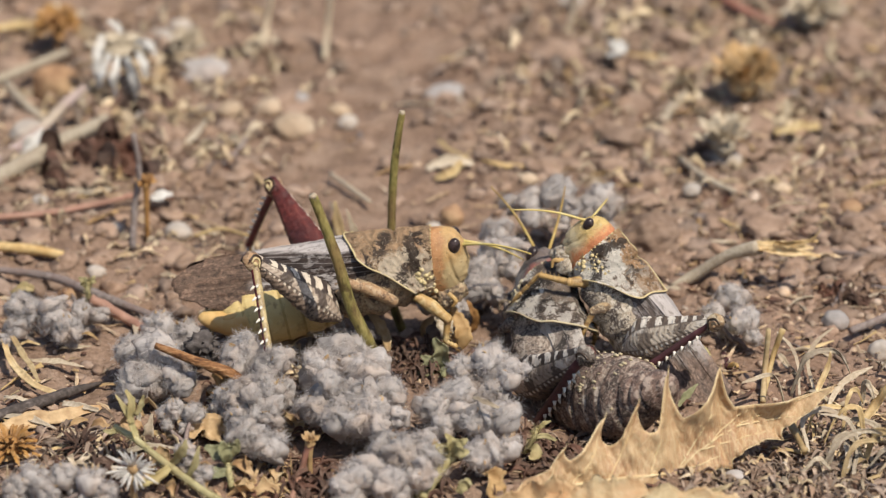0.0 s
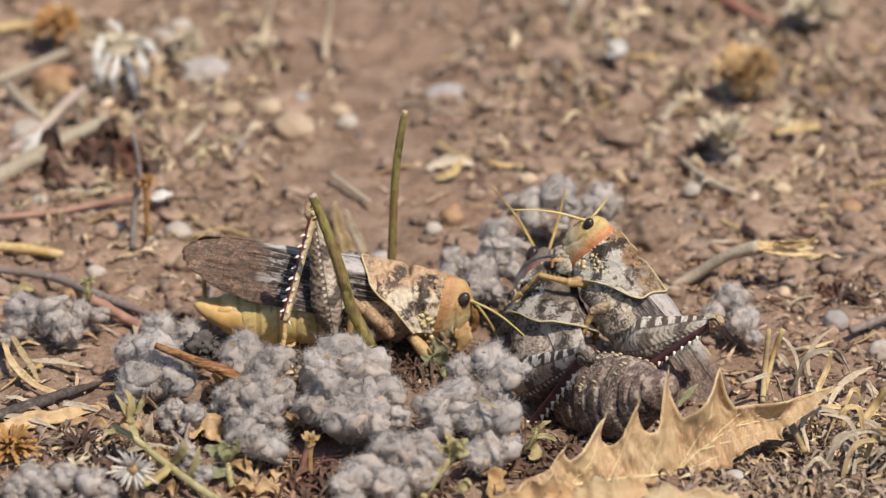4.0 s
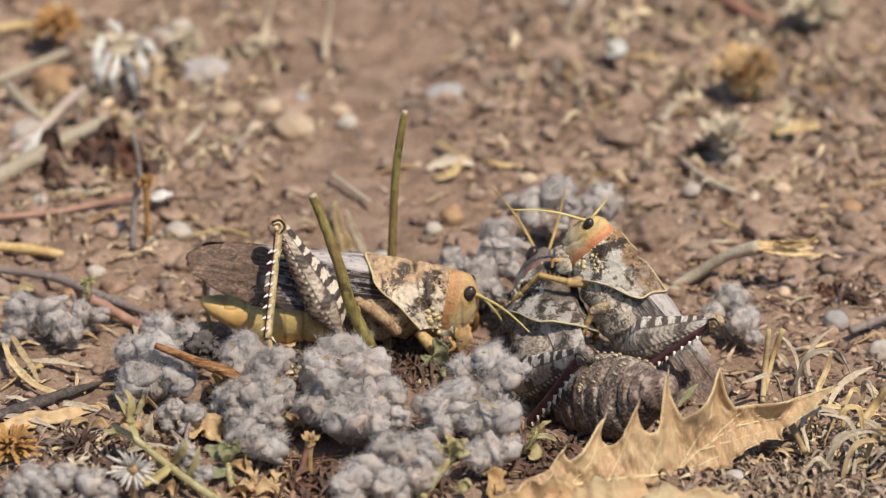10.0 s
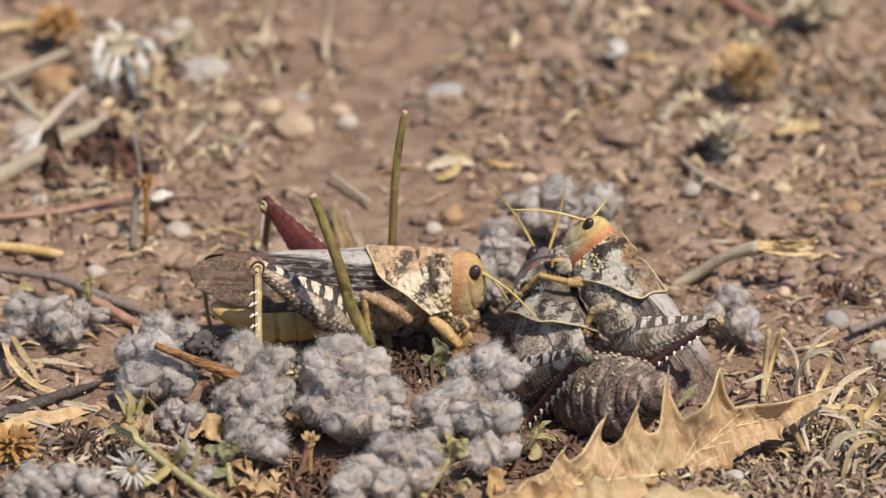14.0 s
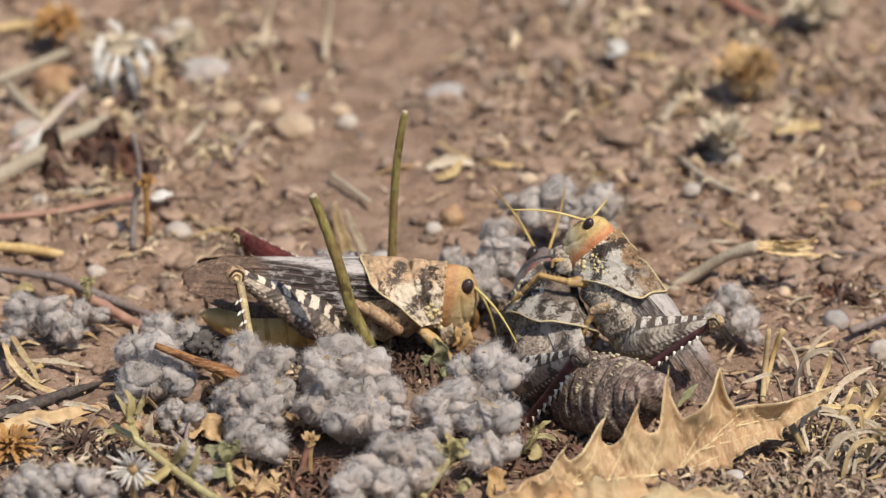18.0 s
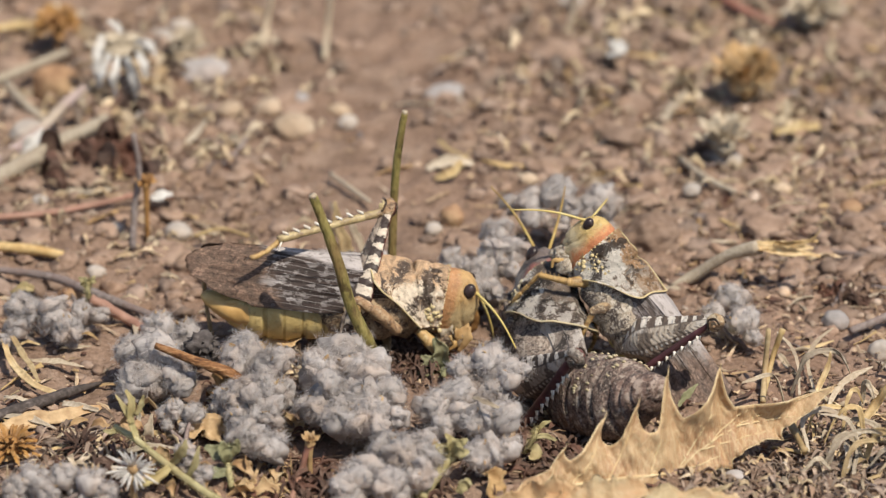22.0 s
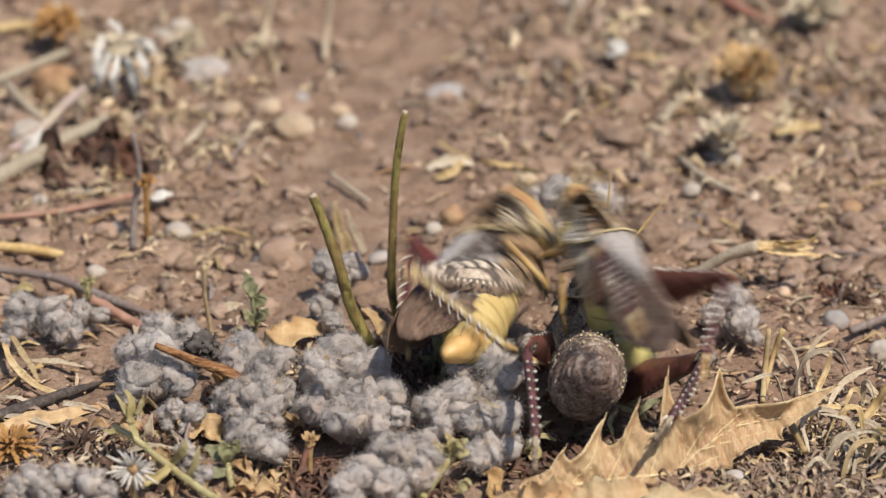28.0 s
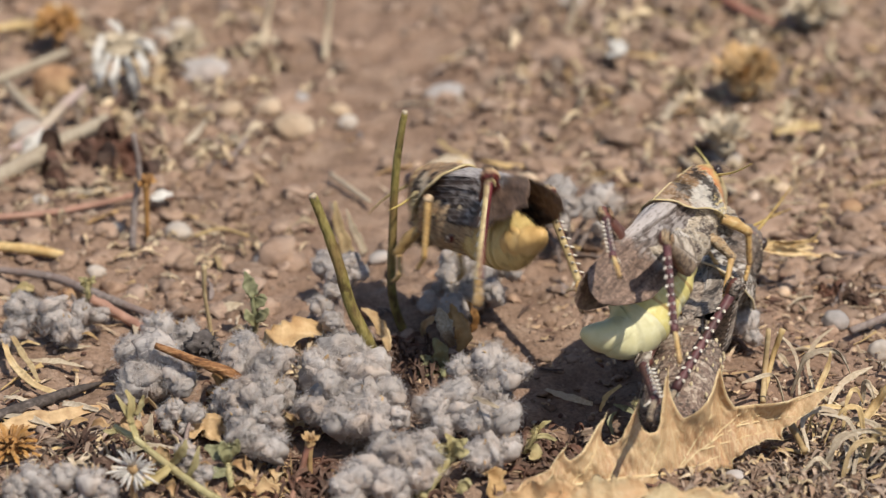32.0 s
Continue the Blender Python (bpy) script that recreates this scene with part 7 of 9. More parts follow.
stone("flat grey stone sliver", (0.6, 104.5, 0.0), 3.8, 0.9, GREY_STONE, 25.9)
stone("flat dull brown stone sliver", (8.5, 106.3, 0.0), 3.8, 0.8, CLOD, 29.6, 0.45)
stone("tan pebble in soil crust", (-36.0, 95.8, 0.0), 2.2, 1.5, TAN_STONE, 33.3)
stone("small grey pebble by tan ones", (-24.4, 97.4, 0.0), 1.9, 1.4, GREY_STONE, 37.0)
stone("rusty pebble behind woolly heads", (1.4, 47.7, 0.0), 2.0, 2.0, RUST_STONE, 40.7)
stone("small pale pebble behind woolly heads", (-1.4, 45.5, 0.0), 1.4, 1.2, WHITE_STONE, 44.4)
stone("flat dull stone sunk in soil", (-30.1, 30.6, 0.0), 3.6, 0.7, CLOD, 48.1, 0.45)
stone("small grey pebble near the slab", (-27.9, 35.8, 0.0), 2.2, 1.2, GREY_STONE, 51.8)
stone("pale pebble at the litter's edge", (66.0, 0.3, 0.0), 2.2, 1.9, WHITE_STONE, 55.5)
stone("rounded grey pebble in soil", (59.8, 10.4, 0.0), 2.2, 1.6, GREY_STONE, 59.2)
stone("pale pebble in far litter", (46.9, 76.4, 0.0), 2.6, 1.9, WHITE_STONE, 62.9)
stone("dusty rounded clod of dry soil", (33.7, 40.6, 0.0), 4.8, 2.8, CLOD, 66.6, 0.45)
stone("dusty rounded clod of dry soil", (28.8, 82.4, 0.0), 4.0, 1.7, CLOD, 70.3, 0.45)
stone("small white pebble in soil", (-52.2, 46.8, 0.0), 1.4, 1.0, WHITE_STONE, 74.0)
stone("small white pebble in soil", (-65.0, 54.5, 0.0), 1.4, 1.0, WHITE_STONE, 77.7)
stone("tan pebble half sunk in soil", (-17.6, 96.1, 0.0), 2.2, 1.3, TAN_STONE, 81.4)
stone("tan pebble half sunk in soil", (13.9, 63.3, 0.0), 1.5, 1.1, TAN_STONE, 85.1)
stone("grey pebble by the flower", (-10.1, 34.0, 0.0), 1.7, 1.1, GREY_STONE, 88.8)
stone("small tan pebble among litter", (55.1, 59.8, 0.0), 1.5, 1.1, TAN_STONE, 92.5)
stone("small pale pebble among litter", (40.4, 59.8, 0.0), 1.6, 1.2, WHITE_STONE, 96.2)
stone("small rusty pebble among litter", (65.5, 51.8, 0.0), 1.8, 1.3, RUST_STONE, 99.9)
stone("pale pebble in shade of stems", (-54.4, 31.9, 0.0), 1.6, 1.1, WHITE_STONE, 103.6)
stone("rust-red seed case by fallen stems", (-57.5, 21.2, 0.0), 2.0, 1.4, RUST_STONE, 107.3)
stone("chalky stone by the flower", (-49.6, 128.9, 0.0), 2.6, 1.8, WHITE_STONE, 111.0)
stone("chalky stone by the flower", (-46.6, 133.8, 0.0), 2.2, 1.4, WHITE_STONE, 114.7)
stone("flat pale stone on far soil", (-43.4, 122.9, 0.0), 3.4, 1.0, WHITE_STONE, 118.4)
stone("pale stone under fallen stems", (-69.2, 80.5, 0.0), 3.2, 2.2, WHITE_STONE, 122.1)
stone("grey flat stone on far soil", (-37.0, 113.4, 0.0), 4.4, 1.0, CLOD, 125.8, 0.45)
stone("small chalky stone on far soil", (-50.4, 91.1, 0.0), 1.6, 1.0, WHITE_STONE, 129.5)
stone("small chalky stone on far soil", (-46.5, 84.9, 0.0), 1.4, 0.9, TAN_STONE, 133.2)
stone("pale stone on far litter", (22.8, 142.7, 0.0), 2.6, 1.6, WHITE_STONE, 136.9)
stone("grey stone below the leaf", (41.4, -41.6, 0.0), 1.8, 1.1, GREY_STONE, 140.6)
stone("small clod near dry grass", (63.9, 38.4, 0.0), 3.0, 1.8, CLOD, 144.3, 0.45)


# ---- loose litter over the soil ----
def density(x, y):
    """How much litter lies at a place: little on the bare strip, more to both sides."""
    px = x * (685 / (685 + 0.9 * y)) / PX
    bare = math.exp(-((px + 130) / 190) ** 2) * (1 if y > 15 else 0.3)
    right = 1 / (1 + math.exp(-(px - 330) / 60))
    return max(0.05, min(1.0, 0.55 + 0.5 * right - 0.48 * bare))


def scatter(name, label, mat, count, size_lo, size_hi, flat, seed, rough=0.35, level=1, near=-62.0):
    r = random.Random(seed)
    variants = []
    for k in range(7):
        bm = bmesh.new()
        bmesh.ops.create_icosphere(bm, subdivisions=level, radius=1.0)
        for v in bm.verts:
            v.co *= 1 + rough * noise.fractal(v.co * 1.6 + Vector((seed + k * 5.1, 0, 0)), 0.6, 2.2, 4)
        variants.append((np.array([v.co[:] for v in bm.verts]), np.array([[v.index for v in f.verts] for f in bm.faces])))
        bm.free()
    vs, fs, off = [], [], 0
    placed = 0
    while placed < count:
        x, y = r.uniform(-84, 84), near + (168 - near) * r.random() ** 1.1
        if r.random() > density(x, y):
            continue
        placed += 1
        v, f = variants[placed % 7]
        size = size_lo * (size_hi / size_lo) ** (r.random() ** 1.9) * (0.6 if y < 10 else 1.0)
        m = np.array(Euler((r.uniform(-0.5, 0.5), r.uniform(-0.5, 0.5), r.uniform(0, 6.28))).to_matrix())
        q = (v * (size * r.uniform(0.8, 1.4), size, size * flat)) @ m.T
        vs.append((q + (x, y, relief(x, y) + size * flat * 0.35)) * MM)
        fs.append(f + off)
        off += len(v)
    me = bpy.data.meshes.new(name)
    me.from_pydata(np.concatenate(vs).tolist(), [], np.concatenate(fs).tolist())
    me.materials.append(mat)
    me.polygons.foreach_set("use_smooth", [True] * len(me.polygons))
    tagged(new(name, me), label, "litter", kind="stuff")


def clods():
    """Larger lumps of dry soil, each lying loose."""
    r = random.Random(13)
    meshes = []
    for k in range(8):
        bm = bmesh.new()
        blob(bm, (0, 0, 0), (1.2, 1.0, 0.6), k * 4.3, 0.62, 1.5, 3, octaves=5)
        meshes.append(mesh_of(bm, "soil_clod", CLOD))
    n = 0
    while n < 280:
        x, y = r.uniform(-84, 84), 25 + 143 * r.random() ** 1.1
        if r.random() > density(x, y):
            continue
        n += 1
        q = 1.2 * 3.2 ** (r.random() ** 1.8)
        ob = tagged(new("soil_clod", meshes[n % 8]), "crumbly lump of dry reddish soil", "clod", "clods of dry soil")
        ob.location = vec((x, y, relief(x, y) + 0.15 * q))
        ob.rotation_euler = (r.uniform(-0.3, 0.3), r.uniform(-0.3, 0.3), r.uniform(0, 6.28))
        ob.scale = (q, q, q * r.uniform(0.7, 1.1))


scatter("soil_crumbs", "loose reddish soil crumbs", CLOD, 7600, 0.25, 2.0, 0.62, 11, 0.6, 2)
clods()
scatter("gravel", "fine pale and tan gravel", GRIT, 1500, 0.22, 1.2, 0.7, 12, 0.2)


def straw_litter(name, label, mat, count, seed, long_lo, long_hi, wide):
    r = random.Random(seed)
    vs, fs = [], []
    n = 0
    while n < count:
        x, y = r.uniform(-84, 84), -62 + 230 * r.random() ** 1.1
        if r.random() > density(x, y) ** 1.6 * (0.35 if y < 40 else 1.0):
            continue
        n += 1
        a, ln = r.uniform(0, math.pi * 2), long_lo * (long_hi / long_lo) ** (r.random() ** 1.7)
        d = Vector((math.cos(a), math.sin(a), r.uniform(-0.12, 0.25))).normalized()
        s = d.cross(Vector((r.uniform(-0.5, 0.5), r.uniform(-0.5, 0.5), 1))).normalized()
        u = s.cross(d)
        w, t = wide * r.uniform(0.4, 1.3), wide * r.uniform(0.12, 0.3)
        c = Vector((x, y, relief(x, y) + t + 0.35 + 0.1 * ln * abs(d.z)))
        bend = u * r.uniform(-0.12, 0.25) * ln + s * r.uniform(-0.15, 0.15) * ln
        base = len(vs)
        for k, f in ((-1, 0.6), (0, 1.0), (1, 0.35)):
            m = c + d * ln * 0.5 * k + bend * (k * k)
            for sy, sz in ((-1, -0.2), (0, 1), (1, -0.2), (0, -0.8)):
                vs.append(tuple((m + s * w * 0.5 * sy * f + u * t * sz) * MM))
        for j in (0, 4):
            for k in range(4):
                fs.append((base + j + k, base + j + (k + 1) % 4, base + j + 4 + (k + 1) % 4, base + j + 4 + k))
        fs += [(base + 3, base + 2, base + 1, base), (base + 8, base + 9, base + 10, base + 11)]
    me = bpy.data.meshes.new(name)
    me.from_pydata(vs, [], fs)
    me.materials.append(mat)
    tagged(new(name, me), label, "litter", kind="stuff")


straw_litter("straw_bits", "scattered tan and bleached straw bits", LITTER, 2200, 21, 0.8, 7.0, 0.54)
straw_litter("dark_bits", "scattered dark brown plant bits", DARK_HUSK_AND_SHADE, 2000, 22, 0.8, 5.0, 0.8)
straw_litter("chaff", "fine bleached chaff on the soil", LITTER, 1500, 23, 0.5, 2.2, 0.8)


def curled_litter(name, label, mat, count, seed, zones, big=1.0):
    """Small curled scraps of dead leaf, thick in the zones given as x, y, spread, in millimetres."""
    r = random.Random(seed)
    bm = bmesh.new()
    for k in range(count):
        zx, zy, sp = r.choice(zones)
        x, y = r.gauss(zx, sp), r.gauss(zy, sp * 0.7)
        z = relief(x, y) + 0.3
        a = r.uniform(0, 6.28)
        d = Vector((math.cos(a), math.sin(a), 0))
        ln, up = r.uniform(1.2, 5.0) * big, r.uniform(0.2, 1.8) * big
        side = d.cross(Vector((0, 0, 1))) * r.uniform(-0.5, 0.5) * ln
        p = Vector((x, y, z))
        blade(bm, [p - d * ln * 0.5, p + Vector((0, 0, up)) + side * 0.5, p + d * ln * 0.5 + side], [0.25, r.uniform(0.3, 1.0 if big < 1.2 else 1.8) * big, 0.15], (r.gauss(0, 0.5), r.gauss(-0.3, 0.5), 0.8), 0.1, r.uniform(0.2, 0.8), 4, fray=1.6)
    solo(name, bm, mat, label, "litter", kind="stuff")


GREY_LITTER = surface("grey_brown_litter", [(0.3, (0.14, 0.095, 0.07)), (0.55, (0.27, 0.20, 0.15)), (0.75, (0.42, 0.34, 0.26))], 600, 120, (0.20, 0.13, 0.09), 0.8, 0.5, 0.0003, vary=0.4, island=True)
PALE_LITTER = surface("pale_litter", [(0.3, (0.32, 0.24, 0.15)), (0.55, (0.50, 0.40, 0.27)), (0.75, (0.62, 0.54, 0.41))], 600, 120, (0.36, 0.25, 0.14), 0.7, 0.4, 0.0003, vary=0.35, island=True)
curled_litter("curled_litter", "grey-brown curled leaf litter", GREY_LITTER, 420, 31, ((52, -40, 7), (62, -30, 7), (44, -46, 6), (60, -46, 6), (-54, -34, 6), (30, -28, 5)))
curled_litter("pale_litter", "bleached curled straw and leaf litter", PALE_LITTER, 620, 32, ((56, -34, 8), (64, -22, 7), (46, -44, 6), (-48, -36, 6), (-20, -8, 6), (-32, 0, 8), (60, 60, 18), (48, 90, 18), (30, 70, 14), (62, 120, 16), (-58, 70, 14), (-50, 110, 14), (-44, 40, 12)))
# dead leaves whose near-black colour carries the deep shade between the heads
curled_litter("dark_litter", "dead leaves coloured near black as shade under the wool", DARK_HUSK_AND_SHADE, 760, 33, ((-40, -36, 5), (-28, -30, 5), (-15, -38, 5), (-2, -34, 5), (6, -28, 5), (-36, -20, 5), (-8, -46, 5), (16, -30, 4), (-18, -42, 3), (-22, -46, 3), (-6, -8, 4), (-12, -10, 3), (-4, -2, 4), (-44, -40, 4), (-46, -44, 4), (18, -36, 4)))
# near-black scraps added where the soil only has a shaded hole
curled_litter("shaded_litter", "near-black scraps standing in for a shaded hole in the soil", DARK_HUSK_AND_SHADE, 46, 35, ((62.5, 20, 2.2), (63.5, 18, 1.6)))
curled_litter("grey_shreds", "thin grey-brown shreds of dead leaf beside the spiny leaf", GREY_LITTER, 420, 36, ((56, -40, 7), (62, -34, 7), (48, -44, 5), (40, -47, 4)), 0.8)


FAR = ((14, 118, 10), (27, 102, 9), (58, 112, 12), (48, 128, 12), (66, 90, 9), (44, 96, 10), (60, 140, 10), (30, 140, 12), (-66, 96, 8), (-54, 116, 8), (-40, 120, 8), (-62, 134, 8))
curled_litter("far_leaf_litter", "bleached and tan dead leaves on far soil", PALE_LITTER, 170, 41, FAR, 1.5)
curled_litter("far_chip_litter", "pale chips and dead leaves behind the fallen stems", PALE_LITTER, 110, 43, ((-46, 84, 6), (-37, 78, 6), (-52, 100, 8), (-38, 102, 8), (-60, 66, 5), (49, 80, 7), (52, 88, 6)), 1.25)
# more near-black scraps, painting the shade of the hollow beneath the stems
curled_litter("shaded_litter", "near-black scraps standing in for shade under fallen stems", DARK_HUSK_AND_SHADE, 70, 44, ((-57, 72, 2.4), (-54, 76, 2.2), (-51, 96, 2.0)), 1.2)
curled_litter("leaf_scraps", "tan curled leaf scraps among the wool", HUSK, 80, 45, ((-41, -24, 2.5), (-40, -42, 3), (-37, -46, 3), (-28, -44, 3), (-22, -44, 3), (-12, -47, 3), (-46, -30, 3), (-20, -26, 3)), 1.25)
curled_litter("far_brown_litter", "brown dead leaves on far soil", GREY_LITTER, 170, 42, FAR, 1.5)


def grass_tangle():
    """Dry curled grass blades that rise out of the litter beside the leaf."""
    r = random.Random(77)
    for k in range(26):
        x, y = r.uniform(50, 74), r.uniform(-44, -8)
        p = Vector(on_soil(x, y, -0.3))
        a = r.uniform(0, 6.28)
        d = Vector((math.cos(a), 0.6 * math.sin(a), 0))
        ln, up = r.uniform(4, 11), r.uniform(2.5, 9)
        q1 = p + d * ln * 0.25 + Vector((0, 0, up * 0.8))
        q2 = p + d * ln * 0.75 + Vector((0, 0, up * r.uniform(0.7, 1.1)))
        q3 = p + d * ln * r.uniform(0.9, 1.3) + Vector((0, 0, up * r.uniform(0.1, 0.8)))
        bm = bmesh.new()
        blade(bm, [p, q1, q2, q3], [0.5, r.uniform(0.5, 1.2), r.uniform(0.4, 0.9), 0.15], (r.gauss(0, 0.5), -0.7, 0.5), 0.12, 0.5, 8, origin=p, fray=1.3)
        ob = solo("dry_grass_blade", bm, r.choice((PALE_STRAW, PALE_STRAW, STRAW)), "thin curled dry grass blade rising from litter", "dry leaf", "dry bits on the soil")
        ob.location = vec(p)


grass_tangle()


def loose_straw():
    """Single straw bits scattered over the soil, each lying loose."""
    r = random.Random(57)
    meshes = []
    for k in range(12):
        bm = bmesh.new()
        ln = 1.0
        blade(bm, [(-0.5 * ln, 0.0, 0.02 * k), (0.0, r.uniform(-0.08, 0.08), r.uniform(0.02, 0.12)), (0.5 * ln, r.uniform(-0.1, 0.1), 0.0)], [r.uniform(0.06, 0.12), r.uniform(0.09, 0.2), 0.04], (0, -0.3, 1), 0.035, r.uniform(0.2, 0.8), 4, fray=1.4)
        meshes.append(mesh_of(bm, "straw", r.choice((PALE_STRAW, STRAW, HUSK, PALE_STRAW, TWIG))))
    n = 0
    while n < 240:
        x, y = r.uniform(-76, 76), -44 + 190 * r.random() ** 1.2
        if r.random() > density(x, y) or (-50 < x < 50 and y < 20):
            continue
        n += 1
        q = r.uniform(3.0, 8.0)
        ob = tagged(new("straw", meshes[n % 12]), "loose dry straw bit on the soil", "straw", "dry bits on the soil")
        ob.location = vec((x, y, relief(x, y) + 0.35))
        ob.rotation_euler = (r.uniform(-0.2, 0.2), r.uniform(-0.15, 0.15), r.uniform(0, 6.28))
        ob.scale = (q, q * r.uniform(0.7, 1.2), q)


loose_straw()


def fallen_straw():
    """Flat dry straw strips lying over one another beside the woolly plants."""
    r = random.Random(91)
    for k in range(24):
        x, y = (r.uniform(-67, -36), r.uniform(-44, -12)) if k < 18 else (r.uniform(-67, -44), r.uniform(-10, 12))
        p = Vector(on_soil(x, y, r.uniform(0.3, 1.2)))
        a = r.gauss(0.3, 0.9)
        d = Vector((math.cos(a), 0.8 * math.sin(a), r.uniform(-0.05, 0.12)))
        ln = r.uniform(3, 10)
        bm = bmesh.new()
        blade(bm, [p - d * ln * 0.5, p + Vector((0, 0, r.uniform(0.1, 0.8))), p + d * ln * 0.5], [r.uniform(0.3, 0.6), r.uniform(0.5, 1.3), 0.2], (r.gauss(0, 0.3), -0.5, 0.8), 0.12, 0.4, 5, origin=p, fray=1.3)
        ob = solo("straw", bm, r.choice((PALE_STRAW, STRAW, HUSK, PALE_STRAW)), "flat dry straw strip fallen on the soil", "straw", "dry bits on the soil")
        ob.location = vec(p)


fallen_straw()



# ---- what moves ----
def motions():
    walk(visitor["body"], keyed((
        (0, -12.9, 0, 13.78, 0, -8.88, 0),
        (1, -12.9, 0, 13.78, 0, -8.88, 0),
        (1.5, -11.51, 0, 13.25, 0, -6.32, 0),
        (2, -12.8, 0, 12.41, 0, -1.45, 0),
        (2.5, -13.96, 0, 12.34, 0, 9.86, 0),
        (3, -13.02, 0, 11.96, 0, 11.93, 0),
        (3.5, -12.18, 0, 10.06, 0, 10.98, 0),
        (5.5, -12.19, 0, 10.11, 0, 9.98, 0),
        (6, -12.23, 0, 10.05, 0, 9.68, 0),
        (6.5, -12.22, 0, 10.11, 0, 9.55, 0),
        (7, -12.21, 0, 10.15, 0, 8.64, 0),
        (7.5, -12.19, 0, 10.09, 0, 8.37, 0),
        (9.5, -12.19, 0, 10.09, 0, 8.37, 0),
        (10, -11.35, 0, 10.32, 0, 7.64, 0),
        (10.5, -11.27, 0, 11.12, 0, 3.6, 0),
        (11, -10.49, 0, 10.78, 0, 3.62, 0),
        (11.5, -10.27, 0, 11.59, 0, 0.11, 0),
        (12, -10.25, 0, 11.47, 0, -0.06, 0),
        (13.5, -10.24, 0, 11.44, 0, -0.19, 0),
        (14, -10.33, 0, 11.57, 0, -0.56, 0),
        (14.5, -10.91, 0, 11.07, 0, 0.09, 0),
        (16.5, -11.98, 0, 10.11, 0, 5.1, 0),
        (17, -11.83, 0, 10.02, 0, 3.07, 0),
        (17.5, -11.56, 0, 9.98, 0, 1.99, 0),
        (18, -11.53, 0, 9.98, 0, 1.98, 0),
        (18.5, -12.05, 0, 9.8, 0, 2.17, 0),
        (19.5, -12.04, 0, 9.83, 0, 2.12, 0),
        (20, -11.85, 0, 9.5, 0, 5.25, 0),
        (20.5, -10.82, 0, 9.98, 0, 7.59, 0),
        (21, -11.27, 0, 10.36, 0, 6.98, 0),
        (21.5, -11.36, 0, 10.51, 0, 7.03, 0),
        (22.5, -11.34, 0, 10.34, 0, 6.4, 0),
        (23.5, -11.33, 0, 10.31, 0, 6.27, 0),
        (24, -10.62, 0, 10.16, 0, 8.39, 0),
        (24.5, -11, 0, 11.03, 0, 7.08, 0),
        (25, -11.81, 0, 12.25, 0, 3.78, 0),
        (25.5, -11.77, 0, 12.37, 0, 3.67, 0),
        (26.3, 0, -9.34, 19.36, 11.8, -0.21, 47.35),
        (27.5, 8.04, -7.13, 16.74, -29.54, -1.16, 61.29),
        (27.85, 7.46, -7.13, 16.29, -29.56, -1.13, 61.32),
        (27.94, 9.02, -6.68, 15.95, -28.15, 1.3, 57.11),
        (28.04, 4.98, -7.47, 19.23, -46.18, -10.89, 67.68),
        (28.1, 4.76, -7.63, 19.26, -48.51, -8.65, 67.88),
        (28.2, 5.47, -5.59, 17.9, -48.22, -8.41, 67.19),
        (28.4, 6.54, -3.92, 20.11, -51.13, -6.17, 70.28),
        (28.6, 7.55, -4.25, 20.23, -54.15, -4.78, 75.12),
        (29, 6.96, -2.5, 17.47, -61.96, -2.71, 80.51),
        (29.5, 7.19, -2.55, 17.13, -63, -1.93, 83.49),
        (30, 7.95, -0.38, 13.27, -63.26, 7.86, 93.39),
        (30.2, 8.32, -0.41, 13.28, -62.72, 6.03, 93.51),
        (30.4, 10.52, -2.28, 14.8, -52.59, -4.49, 94.28),
        (30.6, 10.98, -1.61, 14.09, -39.62, -9.52, 102.46),
        (31, 12, -3.34, 17.37, -43.02, -11.24, 104.69),
        (31.2, 10.85, -4.15, 20.38, -29.95, -3.57, 98.41),
        (31.4, 9.62, -4.17, 25.55, -19.5, -1.75, 99.96),
        (31.6, 7.38, -3.97, 24.9, -21.28, -3.34, 102.42),
        (31.8, 6.79, -2.86, 25.42, -4.33, 2.79, 107.91),
        (32, 3.17, -1.03, 24.85, 8.54, 17.12, 116.09))))
